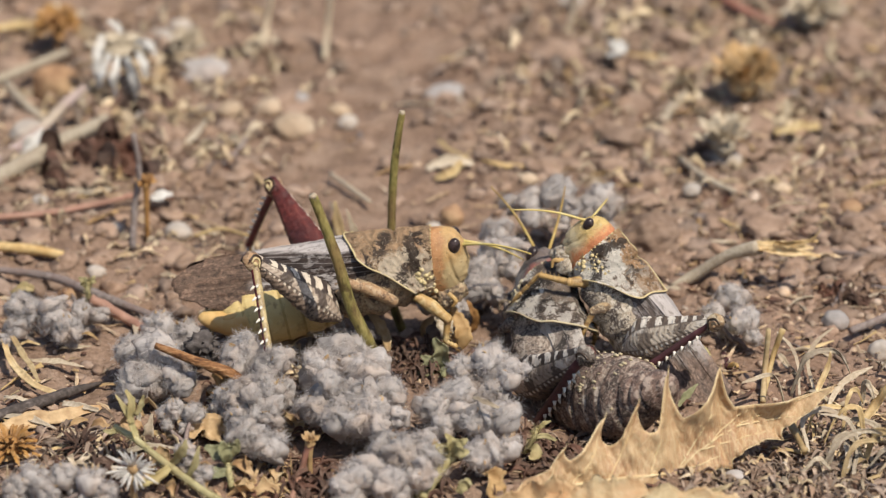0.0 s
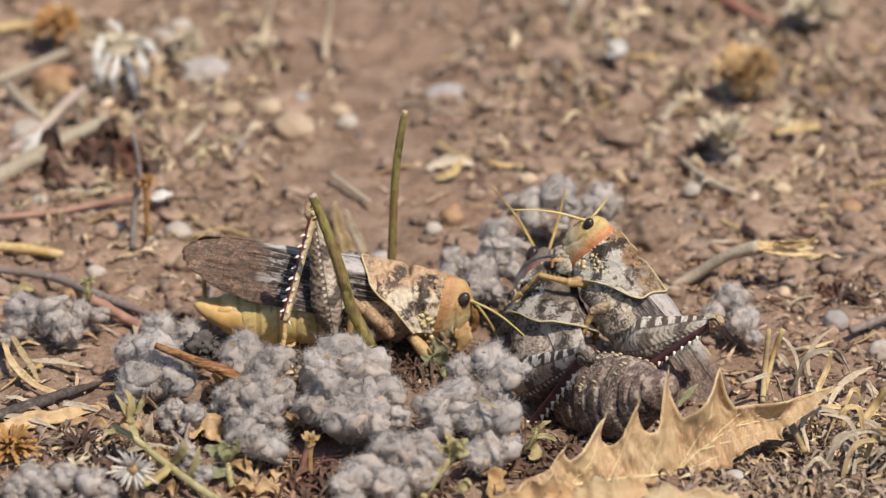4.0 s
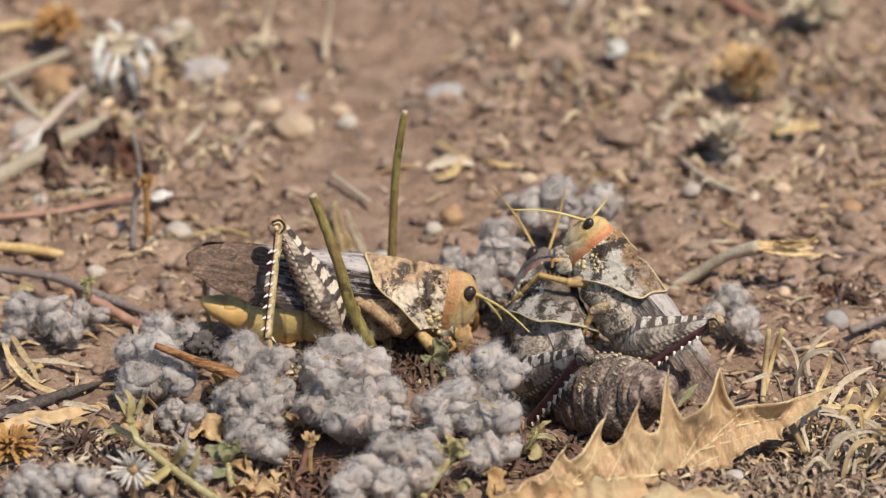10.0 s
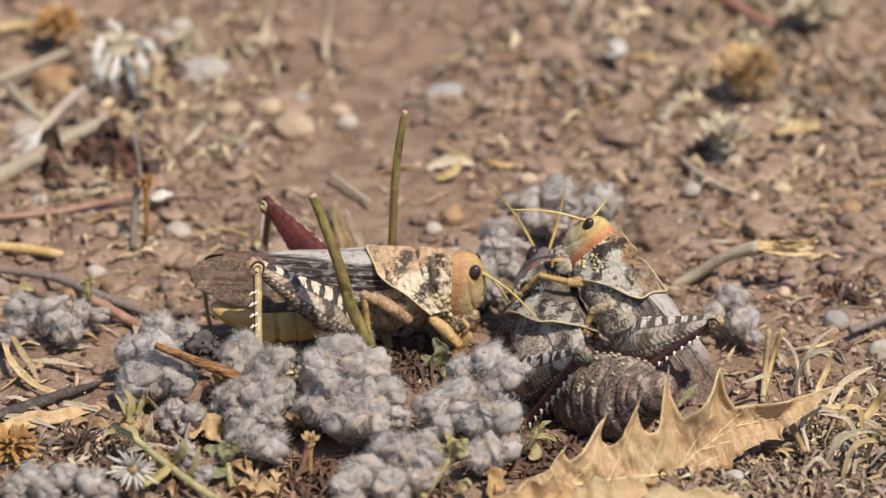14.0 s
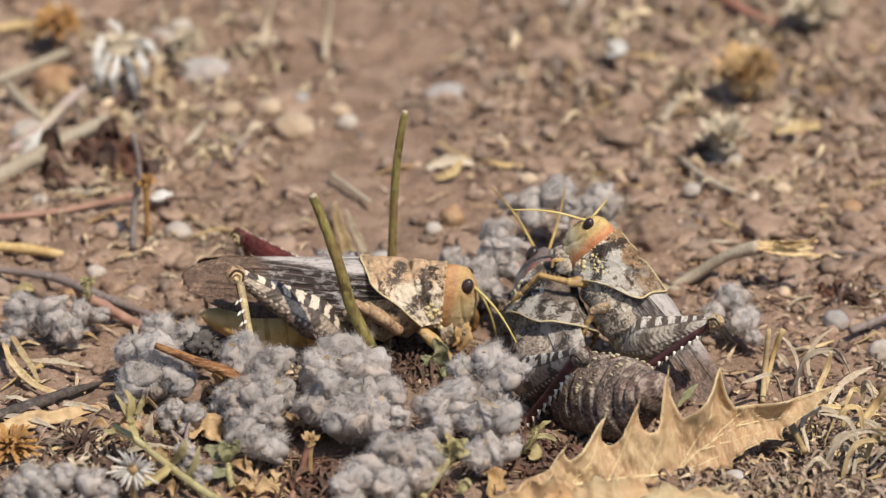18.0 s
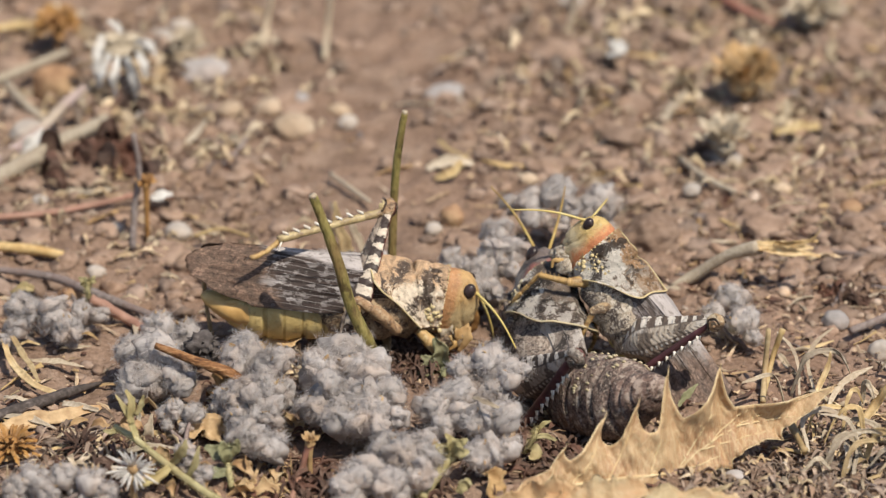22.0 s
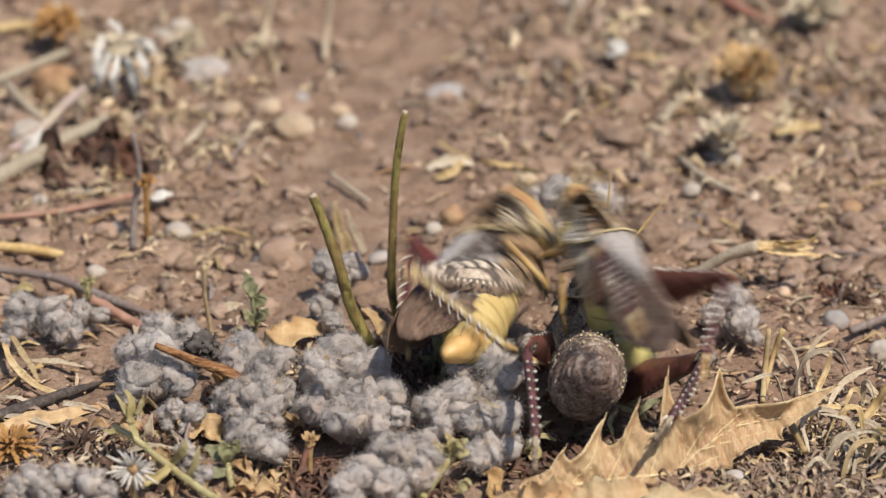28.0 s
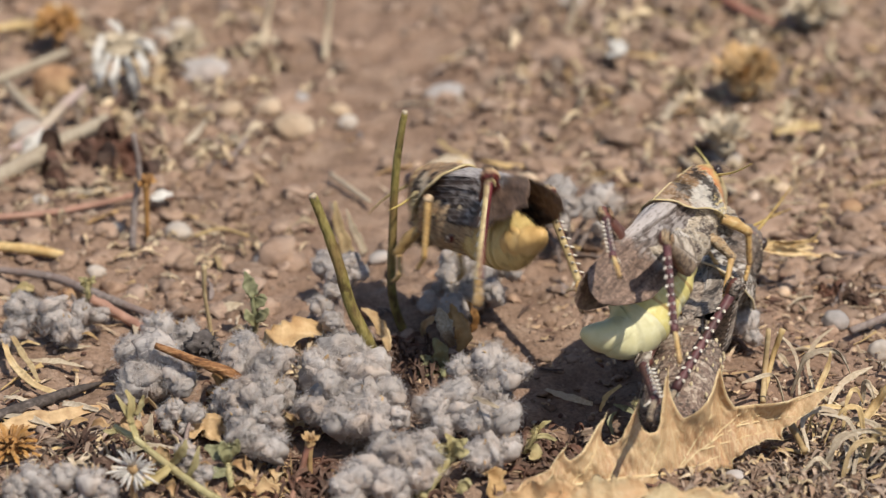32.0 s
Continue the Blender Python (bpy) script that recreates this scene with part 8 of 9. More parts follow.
    walk(visitor["abdomen"], keyed((
        (0, 1, 0, -2.8, -179.35, 3.9, -170.59),
        (1, 1, 0, -2.8, -179.35, 3.9, -170.59),
        (1.5, 1, 0, -2.8, -179.45, 3.83, -171.84),
        (2, 1, 0, -2.8, -179.05, 7.08, -172.37),
        (2.5, 1, 0, -2.8, -179.32, 10.01, -176.11),
        (3, 1, 0, -2.8, -179.35, 11.09, -176.62),
        (3.5, 1, 0, -2.8, -179.23, 11.36, -176.1),
        (5.5, 1, 0, -2.8, -179.33, 10.15, -176.23),
        (9.5, 1, 0, -2.8, -179.42, 8.67, -176.16),
        (10, 1, 0, -2.8, -179.47, 8.05, -176.19),
        (10.5, 1, 0, -2.8, -179.3, 7.44, -174.63),
        (11.5, 1, 0, -2.8, -179.39, 5.71, -173.87),
        (13.5, 1, 0, -2.8, -179.46, 5.18, -173.98),
        (14.5, 1, 0, -2.8, -179.7, 3.41, -174.91),
        (16.5, 1, 0, -2.8, -179.28, 8.1, -174.92),
        (19.5, 1, 0, -2.8, -179.64, 4.4, -175.28),
        (20, 1, 0, -2.8, -179.68, 5.07, -176.42),
        (20.5, 1, 0, -2.8, -179.74, 5.59, -177.33),
        (22.5, 1, 0, -2.8, -179.68, 5.64, -176.78),
        (24, 1, 0, -2.8, -179.31, 9.49, -175.82),
        (25.5, 1, 0, -2.8, -179.36, 6.98, -174.78),
        (26.3, 1, 0, -2.8, 179.88, 4.42, 178.38),
        (27.5, 1, 0, -2.8, -179.25, 5.22, -171.82),
        (28.5, 1, 0, -2.8, -179.21, 7.69, -174.15),
        (29, 1, 0, -2.8, -179.66, 5.1, -176.22),
        (29.5, 1, 0, -2.8, -179.73, 5.76, -177.26),
        (30, 1, 0, -2.8, -179.99, 2.52, -179.79),
        (30.5, 1, 0, -2.8, 179.69, 10.21, 178.24),
        (31, 1, 0, -2.8, 179.85, 4.09, 177.91),
        (31.5, 1, 0, -2.8, 179.94, 1.23, 177.19),
        (32, 1, 0, -2.8, -179.84, 4.25, -177.8))))
    walk(visitor["femur_L"], keyed((
        (0, -4.8, 5, -4.8, -130.04, -35.89, 116.22),
        (1.2, -4.8, 5, -4.8, -132.66, -37, 119.01),
        (1.5, -4.8, 5, -4.8, -151.5, -20.15, 122.4),
        (2, -4.8, 5, -4.8, 166.01, 11.34, 128.29),
        (3, -4.8, 5, -4.8, 149.86, 21.6, 122.38),
        (9.5, -4.8, 5, -4.8, 174.93, 3.34, 123.31),
        (10.5, -4.8, 5, -4.8, 174.81, 2.41, 114.8),
        (11.1, -4.8, 5, -4.8, -173.05, -1.47, 101.89),
        (11.3, -4.8, 5, -4.8, -135.72, -24.42, 104.93),
        (11.5, -4.8, 5, -4.8, -88.67, -43.57, 89.08),
        (12, -4.8, 5, -4.8, -84.02, -46.6, 85.65),
        (13, -4.8, 5, -4.8, -82.81, -49.12, 84.56),
        (13.5, -4.8, 5, -4.8, -113.43, -38.7, 105.16),
        (14, -4.8, 5, -4.8, -150.86, -28.15, 130.23),
        (14.5, -4.8, 5, -4.8, -61.35, -53.01, 66.42),
        (14.85, -4.8, 5, -4.8, -125.44, -36.9, 104.87),
        (15.2, -4.8, 5, -4.8, -163.63, -6.2, 110.18),
        (16.5, -4.8, 5, -4.8, 166.78, 10.53, 127.88),
        (17.5, -4.8, 5, -4.8, -168.39, -13.92, 139.52),
        (18, -4.8, 5, -4.8, -166.78, -15.46, 138.62),
        (18.5, -4.8, 5, -4.8, -113.23, -50.65, 108.36),
        (19, -4.8, 5, -4.8, -112.18, -50.35, 107.43),
        (19.5, -4.8, 5, -4.8, -144.72, -26.95, 122.65),
        (20, -4.8, 5, -4.8, 168.89, 8.91, 128.24),
        (24.7, -4.8, 5, -4.8, 163.53, 14.44, 130.14),
        (25, -4.8, 5, -4.8, -145, -27, 122.96),
        (25.2, -4.8, 5, -4.8, -165.48, -15.12, 135.21),
        (25.4, -4.8, 5, -4.8, 162.6, 15.03, 129.62),
        (25.85, -4.8, 5, -4.8, 119.7, 22.95, 108.04),
        (26.3, -4.8, 5, -4.8, 76.91, 14.7, 86.62),
        (26.9, -4.8, 5, -4.8, 18.43, -1.41, 54.08),
        (27.5, -4.8, 5, -4.8, -34.2, -37.04, 48.44),
        (28.2, -4.8, 5, -4.8, -24.65, -38.2, 36.58),
        (28.5, -4.8, 5, -4.8, -30.01, -44.04, 39.72),
        (29, -4.8, 5, -4.8, -32.25, -32.86, 49.3),
        (30, -4.8, 5, -4.8, -11.16, -22.21, 27.57),
        (31, -4.8, 5, -4.8, 1.13, 3.46, 18.13),
        (31.5, -4.8, 5, -4.8, -4.87, 16.61, -16.59),
        (31.75, -4.8, 5, -4.8, 16.57, -6.66, -41.87),
        (32, -4.8, 5, -4.8, 47.18, -16.39, -75.34))))
    walk(visitor["tibia_L"], keyed((
        (0, 20, 0, 0, -80.63, -45.69, 83.27),
        (1.2, 20, 0, 0, -83.44, -45.88, 85.28),
        (1.5, 20, 0, 0, -43.77, -47.97, 52.21),
        (2, 20, 0, 0, -19.95, -44.22, 27.49),
        (3, 20, 0, 0, -16.34, -43.67, 23.01),
        (9.5, 20, 0, 0, -45, -60.75, 48.9),
        (10.5, 20, 0, 0, -15.71, -59.61, 18.06),
        (11.1, 20, 0, 0, 4.05, -46.7, -5.56),
        (11.3, 20, 0, 0, -79.06, -62.05, 69.6),
        (11.5, 20, 0, 0, -127.55, -27.32, 109.43),
        (12, 20, 0, 0, -146.09, -44.78, 136.34),
        (13, 20, 0, 0, -167.95, -47.38, 163.82),
        (13.5, 20, 0, 0, -95.96, -33.54, 93.3),
        (14, 20, 0, 0, -64.82, -34.7, 75.02),
        (14.5, 20, 0, 0, -155.35, -34.08, 140.68),
        (14.85, 20, 0, 0, -95.91, -66.83, 91.8),
        (15.2, 20, 0, 0, -14.69, -43.91, 20.71),
        (16.5, 20, 0, 0, -25.99, -45.35, 34.42),
        (17.5, 20, 0, 0, -92.26, -48.82, 91.7),
        (18, 20, 0, 0, -85.35, -44.67, 86.73),
        (18.5, 20, 0, 0, -143.89, -20.33, 115.47),
        (19, 20, 0, 0, -142.71, -21.35, 115.55),
        (19.5, 20, 0, 0, -59.49, -32.97, 72.22),
        (20, 20, 0, 0, -28.48, -45.51, 37.26),
        (24.7, 20, 0, 0, -28.6, -45.76, 37.28),
        (25, 20, 0, 0, -54.16, -37.36, 66.33),
        (25.2, 20, 0, 0, -55.98, -38.2, 67.34),
        (25.4, 20, 0, 0, -21.91, -44.25, 29.96),
        (25.85, 20, 0, 0, 18.02, -39.38, -30.57),
        (26.3, 20, 0, 0, 34.74, -13.41, -71.51),
        (26.9, 20, 0, 0, 109.11, -64.01, -137.49),
        (27.5, 20, 0, 0, -171.56, -15.83, 151.45),
        (28.2, 20, 0, 0, -170.4, -18.15, 151.51),
        (28.5, 20, 0, 0, -176.4, -29.31, 172.67),
        (29, 20, 0, 0, -171.14, -28.94, 162.15),
        (30, 20, 0, 0, -171.96, -25.24, 161.67),
        (31, 20, 0, 0, -177.75, -5.47, 157.56),
        (31.5, 20, 0, 0, -173.29, 33.39, -167.94),
        (32, 20, 0, 0, 165.42, -6.94, -114.93))))
    walk(visitor["antenna_L"], keyed((
        (0, 16, 0.7, 1.8, 22.8, 34.92, 36.29),
        (1, 16, 0.7, 1.8, 22.8, 34.92, 36.29),
        (1.5, 16, 0.7, 1.8, 21.42, 34.2, 34.91),
        (2, 16, 0.7, 1.8, 35.48, 61.39, 39.07),
        (2.5, 16, 0.7, 1.8, 22.42, 50, 28.31),
        (3, 16, 0.7, 1.8, 18.36, 42.16, 26.31),
        (3.5, 16, 0.7, 1.8, 22.47, 51.62, 27.81),
        (5.5, 16, 0.7, 1.8, 19.76, 44.89, 26.98),
        (6, 16, 0.7, 1.8, 18.5, 41.26, 26.91),
        (9.5, 16, 0.7, 1.8, 18.81, 44.86, 25.77),
        (10, 16, 0.7, 1.8, 22.9, 50.29, 28.77),
        (10.5, 16, 0.7, 1.8, 31.11, 59.83, 34.91),
        (11, 16, 0.7, 1.8, 27.11, 54.94, 32.03),
        (11.5, 16, 0.7, 1.8, 30.35, 57.15, 34.87),
        (14, 16, 0.7, 1.8, 31.17, 57.77, 35.56),
        (14.5, 16, 0.7, 1.8, 35.09, 62.14, 38.47),
        (16.5, 16, 0.7, 1.8, 38.63, 66.36, 41.1),
        (17, 16, 0.7, 1.8, 39.15, 66.17, 41.67),
        (19.5, 16, 0.7, 1.8, 25.68, 66.29, 27.71),
        (20.5, 16, 0.7, 1.8, 36.86, 65.94, 39.39),
        (21, 16, 0.7, 1.8, 33.91, 63.72, 36.86),
        (23, 16, 0.7, 1.8, 30.35, 65.58, 32.75),
        (25, 16, 0.7, 1.8, 32.73, 61.23, 36.25),
        (25.5, 16, 0.7, 1.8, -1.13, 58.98, -1.32),
        (26.3, 16, 0.7, 1.8, 10.28, 43.22, 14.84),
        (27.5, 16, 0.7, 1.8, -3.68, -8.99, 22.36),
        (29, 16, 0.7, 1.8, -0.01, -1.14, 0.36),
        (30, 16, 0.7, 1.8, -6.79, -22.87, 17.03),
        (31, 16, 0.7, 1.8, 20.53, 12.34, 60.29),
        (32, 16, 0.7, 1.8, 3.86, 22.42, 10.04))))
    walk(visitor["femur_R"], keyed((
        (0, -3.1, -5, -5.6, -164.57, -48.44, -142.38),
        (1, -3.1, -5, -5.6, -164.57, -48.44, -142.38),
        (1.5, -3.1, -5, -5.6, -163.26, -45.64, -151.59),
        (2, -3.1, -5, -5.6, -162.03, -43.2, -144.37),
        (2.5, -3.1, -5, -5.6, -158.86, -31.88, -152.69),
        (3, -3.1, -5, -5.6, -159.45, -31.13, -152.65),
        (3.5, -3.1, -5, -5.6, -151.91, -60.19, 176.81),
        (5, -3.1, -5, -5.6, -134.78, -79.69, 165.46),
        (5.5, -3.1, -5, -5.6, -108.87, -84.82, 137.57),
        (6, -3.1, -5, -5.6, -157.66, -52.18, -164.29),
        (6.5, -3.1, -5, -5.6, -156.59, -57.84, -165.39),
        (7, -3.1, -5, -5.6, -152.27, -65.1, -179.28),
        (7.5, -3.1, -5, -5.6, -158.56, -46.97, -170.34),
        (9.5, -3.1, -5, -5.6, -158.4, -47.45, -169.39),
        (10, -3.1, -5, -5.6, -156.92, -55.11, 178.93),
        (10.5, -3.1, -5, -5.6, -162.55, -39.38, -164.65),
        (11, -3.1, -5, -5.6, -163, -38.18, -164.93),
        (14.5, -3.1, -5, -5.6, -163.95, -41.41, -157.27),
        (16.5, -3.1, -5, -5.6, -162.36, -35.04, -168.5),
        (20, -3.1, -5, -5.6, -162.19, -35.87, -166.86),
        (20.5, -3.1, -5, -5.6, -146.96, -62.03, 123.86),
        (21, -3.1, -5, -5.6, -118.8, -66.36, 78.14),
        (21.5, -3.1, -5, -5.6, -119.9, -62.45, 53.65),
        (22, -3.1, -5, -5.6, -117.53, -63.43, 57.72),
        (22.5, -3.1, -5, -5.6, -138, -70.06, 132.22),
        (23, -3.1, -5, -5.6, -156.25, -47.91, -169.58),
        (23.5, -3.1, -5, -5.6, -156.24, -47.97, -169.77),
        (24, -3.1, -5, -5.6, -158.63, -42.15, -173.67),
        (24.5, -3.1, -5, -5.6, -160.16, -36.18, -170.26),
        (25, -3.1, -5, -5.6, -158.58, -34.65, -156.86),
        (25.5, -3.1, -5, -5.6, -159.18, -34.81, -154.29),
        (25.9, -3.1, -5, -5.6, -168.21, -19.18, 145.13),
        (26.3, -3.1, -5, -5.6, -167.12, -8.41, 124.42),
        (27.5, -3.1, -5, -5.6, -159.99, -48.95, 153.08),
        (27.9, -3.1, -5, -5.6, -160.85, -50.45, 154.62),
        (28.02, -3.1, -5, -5.6, -178.04, -34.97, -179.23),
        (28.15, -3.1, -5, -5.6, 175.3, -15.46, -161.15),
        (28.5, -3.1, -5, -5.6, 175.79, -32.62, -171.84),
        (29, -3.1, -5, -5.6, -171.06, -60.14, 169.34),
        (29.5, -3.1, -5, -5.6, -167.14, -66.76, 165.65),
        (30, -3.1, -5, -5.6, -171.34, -77, 170.99),
        (30.2, -3.1, -5, -5.6, -163.88, -78.38, 163.36),
        (30.5, -3.1, -5, -5.6, -172.62, -66.41, 171.98),
        (31, -3.1, -5, -5.6, -178.68, -45.69, 178.21),
        (31.5, -3.1, -5, -5.6, -173.4, -40.7, 170.01),
        (31.75, -3.1, -5, -5.6, -123.52, -40.42, 155.31),
        (32, -3.1, -5, -5.6, -78.14, -32.63, 146.87))))
    walk(visitor["tibia_R"], keyed((
        (0, 20, 0, 0, 127.84, -61.96, -131.35),
        (1, 20, 0, 0, 127.84, -61.96, -131.35),
        (1.5, 20, 0, 0, 126.45, -57.67, -131.16),
        (2, 20, 0, 0, 122.23, -55.5, -127.42),
        (2.5, 20, 0, 0, 115.69, -40.19, -126.7),
        (3, 20, 0, 0, 115.59, -42.59, -125.28),
        (3.5, 20, 0, 0, 128.57, -31.68, -146.63),
        (5, 20, 0, 0, 151.39, -45.49, -158.75),
        (5.5, 20, 0, 0, 160.02, -51.16, -164.19),
        (6, 20, 0, 0, 129.47, -43.13, -140.3),
        (6.5, 20, 0, 0, 133.56, -44.6, -143.56),
        (7, 20, 0, 0, 137.18, -41.52, -148.44),
        (7.5, 20, 0, 0, 126.97, -38.1, -140.66),
        (9.5, 20, 0, 0, 127.04, -38.56, -140.44),
        (10, 20, 0, 0, 131.7, -38.87, -144.84),
        (10.5, 20, 0, 0, 125.08, -51.48, -131.91),
        (11, 20, 0, 0, 124.16, -52.87, -130.4),
        (14.5, 20, 0, 0, 122.36, -58.95, -126.49),
        (16.5, 20, 0, 0, 125.32, -45.73, -134.7),
        (20, 20, 0, 0, 124.98, -46.44, -134),
        (20.5, 20, 0, 0, 106.93, -10.69, -148.64),
        (21, 20, 0, 0, 98.04, -8.19, -134.77),
        (21.5, 20, 0, 0, 91.92, -2.59, -126.6),
        (22, 20, 0, 0, 99.19, -13.14, -125.45),
        (22.5, 20, 0, 0, 119.13, -17.71, -151.37),
        (23, 20, 0, 0, 122.59, -31.61, -140.65),
        (23.5, 20, 0, 0, 122.6, -31.5, -140.75),
        (24, 20, 0, 0, 121.11, -27.67, -142.41),
        (24.5, 20, 0, 0, 121.82, -31.17, -140.17),
        (25, 20, 0, 0, 117.98, -35.39, -132.53),
        (25.5, 20, 0, 0, 118.61, -40.11, -130.25),
        (25.9, 20, 0, 0, 166.26, -13.13, -136.84),
        (26.3, 20, 0, 0, 167.47, -7.98, -121.7),
        (27.5, 20, 0, 0, 171.46, -29.17, -169.9),
        (27.9, 20, 0, 0, 171.64, -23.6, -167.53),
        (28.02, 20, 0, 0, 122.22, -62.51, -126.84),
        (28.15, 20, 0, 0, 33.98, -45.25, -47.07),
        (28.5, 20, 0, 0, 79.38, -53.03, -85.21),
        (29, 20, 0, 0, 158.64, -38.67, -152.97),
        (29.5, 20, 0, 0, 164.71, -35.46, -159.76),
        (30, 20, 0, 0, 171.89, -40.98, -169.94),
        (30.2, 20, 0, 0, 171.27, -41.27, -169.32),
        (30.5, 20, 0, 0, 63.6, -83.22, -65.23),
        (31, 20, 0, 0, 5.56, -48.71, -8.5),
        (31.5, 20, 0, 0, -9.08, -48.47, 12.25),
        (31.75, 20, 0, 0, 21.34, -5.42, 40.65),
        (32, 20, 0, 0, 69.58, 12.37, 87.49))))
    walk(visitor["antenna_R"], keyed((
        (0, 16, -0.7, 1.8, 0.85, -1.16, -36.19),
        (1, 16, -0.7, 1.8, 0.85, -1.16, -36.19),
        (1.5, 16, -0.7, 1.8, 5.82, -7.08, -39.62),
        (2, 16, -0.7, 1.8, -3.66, 3.3, -47.95),
        (2.5, 16, -0.7, 1.8, -4.31, 3.29, -52.69),
        (3, 16, -0.7, 1.8, 3.81, -3.27, -49.4),
        (3.5, 16, -0.7, 1.8, 1.12, -0.93, -50.46),
        (5.5, 16, -0.7, 1.8, 2.08, -1.77, -49.54),
        (6, 16, -0.7, 1.8, -3.75, 4.49, -39.96),
        (9.5, 16, -0.7, 1.8, -7.62, 9.58, -38.77),
        (10, 16, -0.7, 1.8, -2.81, 2.25, -51.28),
        (10.5, 16, -0.7, 1.8, -13.97, 9.71, -55.85),
        (11, 16, -0.7, 1.8, -15.09, 14.22, -47.67),
        (11.5, 16, -0.7, 1.8, -15.52, 13.38, -50.2),
        (14, 16, -0.7, 1.8, -16.82, 14.93, -49.57),
        (14.5, 16, -0.7, 1.8, -15.97, 11.18, -55.88),
        (16.5, 16, -0.7, 1.8, -18.34, 11.7, -58.54),
        (17, 16, -0.7, 1.8, -21.97, 13.54, -59.87),
        (19.5, 16, -0.7, 1.8, -27.87, 23.1, -53.43),
        (20.5, 16, -0.7, 1.8, -23.36, 13.46, -61.68),
        (21, 16, -0.7, 1.8, -20.97, 12.6, -60.36),
        (23, 16, -0.7, 1.8, -27.9, 18.93, -58.51),
        (25, 16, -0.7, 1.8, -17.85, 11.78, -57.63),
        (25.5, 16, -0.7, 1.8, -15.53, 38.02, -24.29),
        (25.77, 16, -0.7, 1.8, -109.57, 63.27, -91.9),
        (26.03, 16, -0.7, 1.8, -176.32, 23.97, -130.28),
        (26.3, 16, -0.7, 1.8, 145.85, -21.28, -118.15),
        (27.5, 16, -0.7, 1.8, 150.85, -21.48, -123.28),
        (29, 16, -0.7, 1.8, -178.69, 0.91, -124.85),
        (30, 16, -0.7, 1.8, 175.2, -30.13, -170.51),
        (31, 16, -0.7, 1.8, -162.68, -30.68, 148.57),
        (32, 16, -0.7, 1.8, 165.9, 13.23, 132.33))))
    walk(rider["body"], keyed((
        (0, 28.7, -6, 10.5, 18.6, -44.5, 143.6),
        (25, 28.7, -6, 10.5, 18.6, -44.5, 143.6),
        (25.2, 29.14, -6.05, 10.58, 21, -46.66, 140.66),
        (25.5, 30.63, -6.29, 10.66, 31.07, -53.12, 128.87),
        (26.4, 29.66, -19.34, 21.53, 35.85, -11.86, 114.55),
        (27.5, 27.18, -14.79, 21.14, 18.09, -12.24, 118.4),
        (27.85, 27.02, -14.95, 21.38, 14.2, -11.03, 116.97),
        (27.94, 28.06, -15.49, 22.18, 20.51, -9.16, 112.49),
        (28.04, 22.8, -15.01, 22.89, -3.74, -12.26, 113.28),
        (28.1, 23.1, -15.41, 22.96, -1.98, -7.67, 111.86),
        (28.4, 22.5, -15.69, 23.9, -41.78, -14.22, 98.79),
        (29, 21.19, -16, 23.47, -39.58, -11.83, 94.92),
        (29.5, 21.75, -16.04, 23.78, -36.5, -12.27, 92.34),
        (30, 22.01, -16.09, 24.2, -34.75, -11.9, 90.59),
        (30.5, 23.03, -16.11, 24.71, -32.8, -11.91, 88.96),
        (31, 24.48, -16.13, 25.56, -29.26, -11.54, 86),
        (31.2, 25.65, -16.03, 28.12, -25.54, -6.99, 73.77),
        (31.6, 27.77, -15.43, 27.3, -26.17, -9.16, 66.03),
        (31.8, 30.67, -15.24, 26.78, -24.11, -7.27, 62.95),
        (32, 32.91, -14.9, 26.89, -22.08, -7.5, 59.66))))
    walk(rider["abdomen"], keyed((
        (0, 0.9, 0, -2.52, 179.12, -2.22, -158.35),
        (25.2, 0.9, 0, -2.52, -178.84, 2.4, -154.2),
        (25.5, 0.9, 0, -2.52, -172.01, 12, -145.98),
        (27.5, 0.9, 0, -2.52, -122.2, 52.54, -123.85),
        (28.2, 0.9, 0, -2.52, -175.87, 71.96, -162.3),
        (28.5, 0.9, 0, -2.52, 3.41, 27.52, 160.08),
        (29, 0.9, 0, -2.52, 13.88, 31.54, 166.09),
        (30, 0.9, 0, -2.52, 12.5, 27.7, 171.75),
        (31, 0.9, 0, -2.52, 9.86, 27.99, 168.74),
        (31.3, 0.9, 0, -2.52, 16.01, 37.36, 170.09),
        (31.6, 0.9, 0, -2.52, 18.02, 30.09, 170.43),
        (31.8, 0.9, 0, -2.52, 22.1, 22.75, 172.11),
        (32, 0.9, 0, -2.52, 21.72, 25.9, 166.42))))
    walk(rider["femur_L"], keyed((
        (0, -4.32, 4.5, -4.32, -142.1, -67.41, 137.99),
        (25, -4.32, 4.5, -4.32, -142.1, -67.41, 137.99),
        (25.5, -4.32, 4.5, -4.32, -110.78, -73.48, 113.58),
        (26.4, -4.32, 4.5, -4.32, -150.94, -24.01, 126.21),
        (27.5, -4.32, 4.5, -4.32, -137.4, -32.04, 119.98),
        (28.5, -4.32, 4.5, -4.32, 154.61, -62.52, -151.85),
        (29, -4.32, 4.5, -4.32, 156.63, -65.05, -154.52),
        (30, -4.32, 4.5, -4.32, 153.18, -65.64, -150.97),
        (31, -4.32, 4.5, -4.32, 140.96, -69.22, -139.06),
        (31.5, -4.32, 4.5, -4.32, 178.75, -52.18, -150.86),
        (31.8, -4.32, 4.5, -4.32, -179.25, -55.28, -150.83),
        (32, -4.32, 4.5, -4.32, -175.07, -50.78, -150.37))))
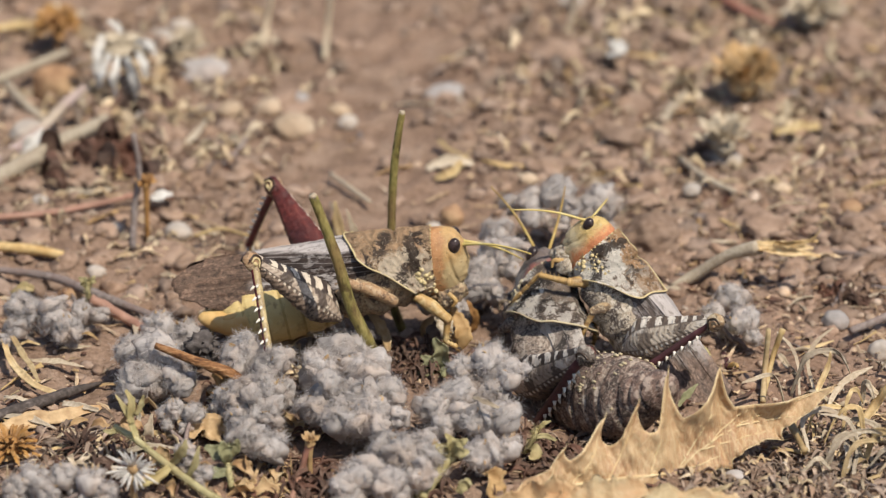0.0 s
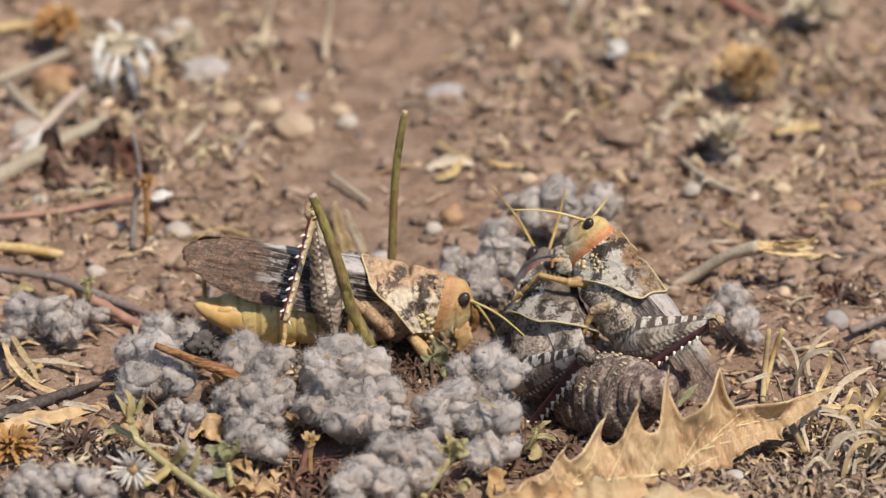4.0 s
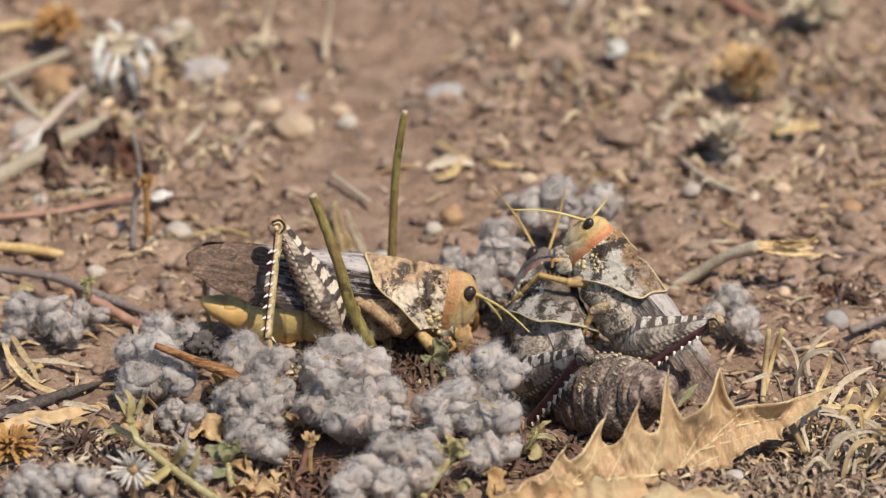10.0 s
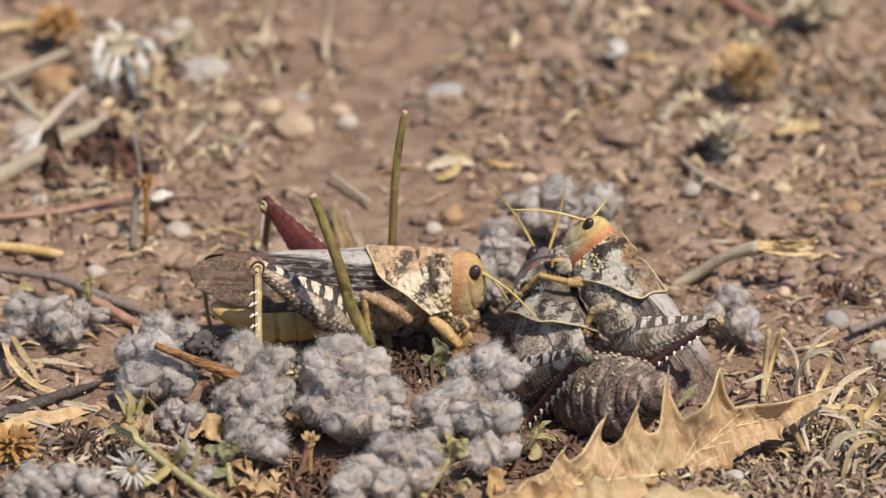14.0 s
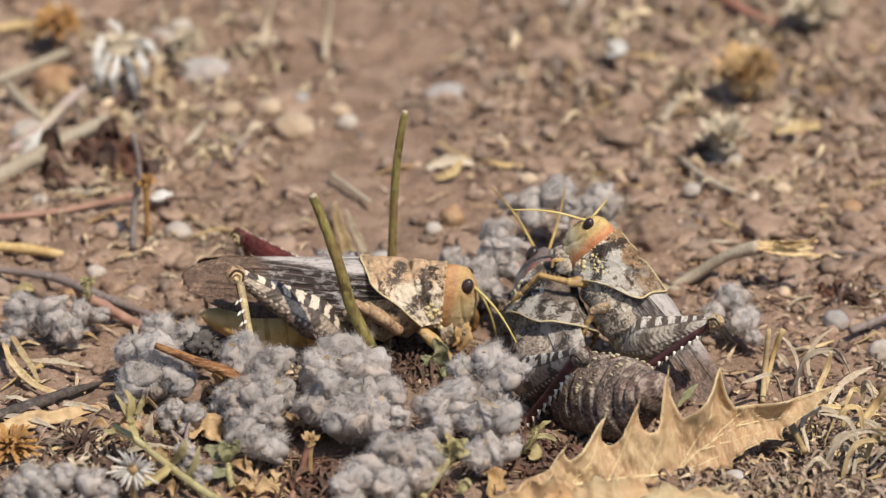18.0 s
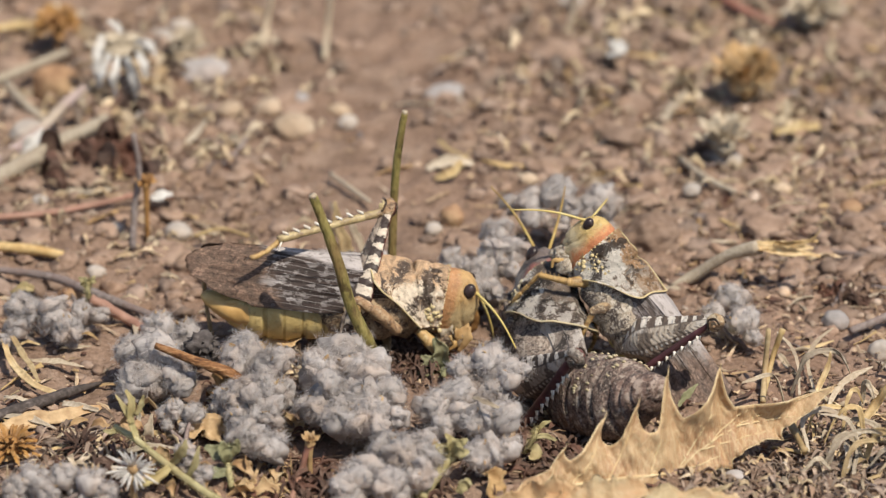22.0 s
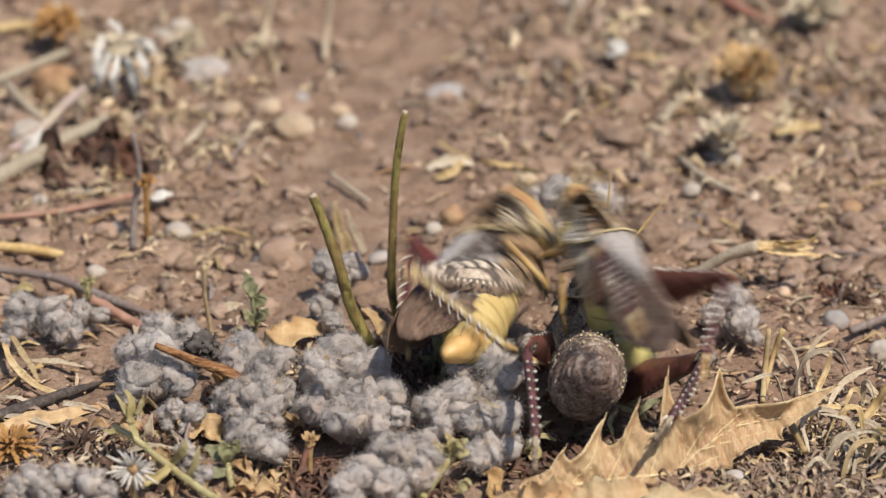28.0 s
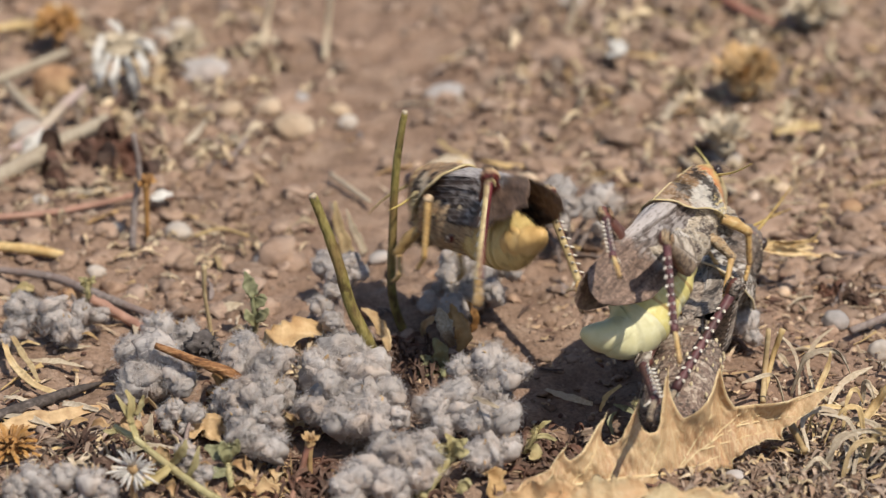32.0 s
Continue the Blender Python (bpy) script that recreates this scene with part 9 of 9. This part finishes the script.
    walk(rider["tibia_L"], keyed((
        (0, 18, 0, 0, -178.34, -14.27, 173.29),
        (25, 18, 0, 0, -178.34, -14.27, 173.29),
        (25.5, 18, 0, 0, -178.34, -14.27, 173.29),
        (25.8, 18, 0, 0, 47.43, 2.27, 49),
        (26.1, 18, 0, 0, 21.67, -23.58, 17.26),
        (26.4, 18, 0, 0, 9.37, -58.5, -10.96),
        (27.5, 18, 0, 0, 17.99, -51.31, -22.58),
        (28.5, 18, 0, 0, -10.51, -61.99, 11.87),
        (29, 18, 0, 0, 2.19, -68.7, -2.35),
        (30, 18, 0, 0, 12.6, -68.25, -13.53),
        (31, 18, 0, 0, 30.74, -72.59, -31.93),
        (31.5, 18, 0, 0, -0, -58.35, 0),
        (31.8, 18, 0, 0, 0, -62.13, 0),
        (32, 18, 0, 0, 0, -55.24, -0))))
    walk(rider["antenna_L"], keyed((
        (0, 14.4, 0.63, 1.62, 24.55, 31.73, 40.97),
        (25, 14.4, 0.63, 1.62, 24.55, 31.73, 40.97),
        (25.5, 14.4, 0.63, 1.62, 17.76, 40.29, 26.35),
        (26.5, 14.4, 0.63, 1.62, 97.8, 54.77, 88.78),
        (27.5, 14.4, 0.63, 1.62, 151.91, 20.63, 123.42),
        (28.25, 14.4, 0.63, 1.62, 164.74, 1.95, 178.59),
        (29, 14.4, 0.63, 1.62, 156.91, -19.17, -127.61),
        (30, 14.4, 0.63, 1.62, 162.07, -12.75, -124.29),
        (32, 14.4, 0.63, 1.62, 154.9, -9.51, -109.43))))
    walk(rider["femur_R"], keyed((
        (0, -4.32, -4.5, -4.32, 153.08, -9.26, -107.58),
        (25.5, -4.32, -4.5, -4.32, -155.57, 7.15, -105.33),
        (25.8, -4.32, -4.5, -4.32, 150.72, -15.3, -104.76),
        (26.1, -4.32, -4.5, -4.32, 89.51, -27.02, -84.16),
        (26.4, -4.32, -4.5, -4.32, 28.17, -15.59, -63.35),
        (26.95, -4.32, -4.5, -4.32, 75.39, -67.32, -63.37),
        (27.5, -4.32, -4.5, -4.32, -131.37, -51, -177.07),
        (28, -4.32, -4.5, -4.32, -155.75, -38.78, -157.74),
        (28.5, -4.32, -4.5, -4.32, -164, -31.85, -139),
        (29, -4.32, -4.5, -4.32, -154.73, -33.22, -141.53),
        (30, -4.32, -4.5, -4.32, -145.66, -47.92, -133.05),
        (31, -4.32, -4.5, -4.32, -150.35, -49.56, -123.12),
        (31.3, -4.32, -4.5, -4.32, 149.08, -41.62, -126.96),
        (31.6, -4.32, -4.5, -4.32, 157.87, -38.92, -135.18),
        (31.8, -4.32, -4.5, -4.32, 155.91, -38.82, -140.72),
        (32, -4.32, -4.5, -4.32, 171.47, -34.03, -150.33))))
    walk(rider["tibia_R"], keyed((
        (0, 18, 0, 0, 173.82, 5.91, 133.53),
        (25.5, 18, 0, 0, 170.9, 16.61, 150.74),
        (26.4, 18, 0, 0, 171.3, -14.12, -147.89),
        (26.77, 18, 0, 0, -150.64, -65.2, -165.03),
        (27.13, 18, 0, 0, -21.19, -51.3, 82.98),
        (27.5, 18, 0, 0, 6.02, 1.04, 80.2),
        (28, 18, 0, 0, -20.72, -6.29, 73.86),
        (28.5, 18, 0, 0, -34.48, -11.71, 73.54),
        (29, 18, 0, 0, -23.67, -15.36, 58.85),
        (30, 18, 0, 0, -49.53, -18.3, 75.01),
        (31, 18, 0, 0, -93.45, -17.58, 91.04),
        (31.3, 18, 0, 0, 0, -68.08, 0),
        (31.6, 18, 0, 0, 0, -64.82, 0),
        (31.8, 18, 0, 0, 0, -85.15, 0),
        (32, 18, 0, 0, 0, -69.8, 0))))
    walk(rider["antenna_R"], keyed((
        (0, 14.4, -0.63, 1.62, -9.8, 1.76, -79.93),
        (25, 14.4, -0.63, 1.62, -9.8, 1.76, -79.93),
        (25.5, 14.4, -0.63, 1.62, 54.16, -5.25, -86.22),
        (27.5, 14.4, -0.63, 1.62, -2.23, 2.05, -47.35),
        (29, 14.4, -0.63, 1.62, 3.13, 21.58, 8.46),
        (30, 14.4, -0.63, 1.62, 6.03, 13.73, 24.01),
        (32, 14.4, -0.63, 1.62, -5.78, -6.32, 42.62))))
    walk(carrier["body"], keyed((
        (0, 17.2, -8, 4.3, 23.5, -21.9, 101.1),
        (25, 17.2, -8, 4.3, 23.5, -21.9, 101.1),
        (25.5, 22.7, -7, 5.5, 23.5, -21.9, 101.1),
        (27.5, 21.36, -11.18, 8.33, 30.41, -5.16, 88.56),
        (28.5, 24.56, -7.17, 6.46, 26.42, -3.42, 85.19),
        (29, 27.1, -2.91, 4.78, 31.78, -3.24, 80.02),
        (30, 29.02, -0.67, 4.36, 39.69, -4.73, 77.77),
        (31, 30.2, -0.67, 4.68, 40.86, -3.63, 77.13),
        (31.6, 36.74, -2.23, 8.12, 39.63, -8.88, 74.91),
        (32, 39.96, -4.13, 10.23, 41.36, -7.9, 73.21))))
    walk(carrier["abdomen"], keyed((
        (0, -5.5, 0, -3.08, 172.52, -46.67, -169.77),
        (25.2, -5.5, 0, -3.08, 177.95, -44.89, -177.09),
        (25.5, -5.5, 0, -3.08, -175.72, -41.51, 173.56),
        (27.5, -5.5, 0, -3.08, -177.42, -24.89, 173.9),
        (28.5, -5.5, 0, -3.08, -176.04, -19.16, 168.09),
        (29, -5.5, 0, -3.08, 179.93, -5.61, -179.77),
        (30, -5.5, 0, -3.08, -179.78, -8.23, 179.28),
        (31, -5.5, 0, -3.08, 179.39, -8.17, -177.68),
        (31.6, -5.5, 0, -3.08, 177.93, -8.47, -175.29),
        (32, -5.5, 0, -3.08, 175.83, -4.35, -171.71))))
    walk(carrier["femur_L"], keyed((
        (0, -5.28, 5.5, -5.28, -135.23, -61.49, 173.1),
        (25.2, -5.28, 5.5, -5.28, -122.18, -57.65, 162.24),
        (25.5, -5.28, 5.5, -5.28, -97.48, -52.73, 149.33),
        (27.5, -5.28, 5.5, -5.28, -162.91, -36.27, 152.54),
        (28.5, -5.28, 5.5, -5.28, -171.78, -20.85, 157.91),
        (30, -5.28, 5.5, -5.28, -177.2, -7.36, 159.09),
        (30.5, -5.28, 5.5, -5.28, -178.01, -5.23, 159.15),
        (31, -5.28, 5.5, -5.28, -177.26, -15, 169.53),
        (32, -5.28, 5.5, -5.28, -179.34, -18.67, 177.94))))
    walk(carrier["tibia_L"], keyed((
        (0, 22, 0, 0, -178.03, -16.13, 172.95),
        (25.2, 22, 0, 0, -176.59, -13.57, 165.73),
        (25.3, 22, 0, 0, -132.63, -51.59, 140.15),
        (25.4, 22, 0, 0, -48.25, -47.49, 71.24),
        (25.5, 22, 0, 0, -9.48, -7.51, 51.93),
        (26.5, 22, 0, 0, -2.21, -35.22, 17.17),
        (27.5, 22, 0, 0, 31.19, -50.47, -38.13),
        (28.5, 22, 0, 0, 10.2, -18.93, -29.02),
        (30, 22, 0, 0, -3.39, 5.04, -33.99),
        (30.5, 22, 0, 0, -4.92, 7.19, -34.55),
        (31, 22, 0, 0, -0.04, 0.12, -16.65),
        (32, 22, 0, 0, -0.59, 6.36, -5.34))))
    walk(carrier["antenna_L"], keyed((
        (0, 17.6, 0.77, 1.98, 0.34, 0.86, 21.64),
        (25, 17.6, 0.77, 1.98, 0.34, 0.86, 21.64),
        (25.5, 17.6, 0.77, 1.98, 0.75, 8.07, 5.29),
        (29, 17.6, 0.77, 1.98, -27.53, -57.79, 31.63),
        (32, 17.6, 0.77, 1.98, 0.47, -1.17, -22.15))))
    walk(carrier["femur_R"], keyed((
        (0, -5.28, -5.5, -5.28, 0.64, -0.45, -55.24),
        (25.5, -5.28, -5.5, -5.28, -14.36, 14.25, -46.13),
        (26.5, -5.28, -5.5, -5.28, 27.43, -41.95, -47.57),
        (27.5, -5.28, -5.5, -5.28, 142.27, -55.41, -136.78),
        (28.5, -5.28, -5.5, -5.28, 166.46, -54.63, -163.55),
        (29, -5.28, -5.5, -5.28, 172.03, -64.26, -171.17),
        (30, -5.28, -5.5, -5.28, -136.21, -79.04, 135.68),
        (31, -5.28, -5.5, -5.28, -110.06, -80.02, 109.78),
        (32, -5.28, -5.5, -5.28, -140.59, -57.91, 135.88))))
    walk(carrier["tibia_R"], keyed((
        (0, 22, 0, 0, -7.17, 45.17, -10.07),
        (25.5, 22, 0, 0, -3.52, 33.96, -6.29),
        (26.5, 22, 0, 0, -12.93, -18.01, 12.39),
        (27.5, 22, 0, 0, -60.51, -57.46, 64.51),
        (28.5, 22, 0, 0, -18.8, -54.56, 22.67),
        (29, 22, 0, 0, -13.41, -66.62, 14.56),
        (30, 22, 0, 0, 159.9, -76.34, -159.36),
        (31, 22, 0, 0, 169.6, -61.04, -168.15),
        (32, 22, 0, 0, 136.56, -85.62, -136.47))))
    walk(carrier["antenna_R"], keyed((
        (0, 17.6, -0.77, 1.98, 4.52, -13.76, -18.38),
        (25, 17.6, -0.77, 1.98, 4.52, -13.76, -18.38),
        (25.5, 17.6, -0.77, 1.98, 0.08, -1.14, -3.86),
        (29, 17.6, -0.77, 1.98, 36.74, -60.8, -40.53),
        (32, 17.6, -0.77, 1.98, 1.11, -11.73, -5.46))))

    walk(far_stalk, [(0.0, pose(*far_stalk.location, 0, -0.55, 0)), (1.4, pose(*far_stalk.location, 0, -0.55, 0)), (2.0, pose(*far_stalk.location)), (32.0, pose(*far_stalk.location))])


motions()
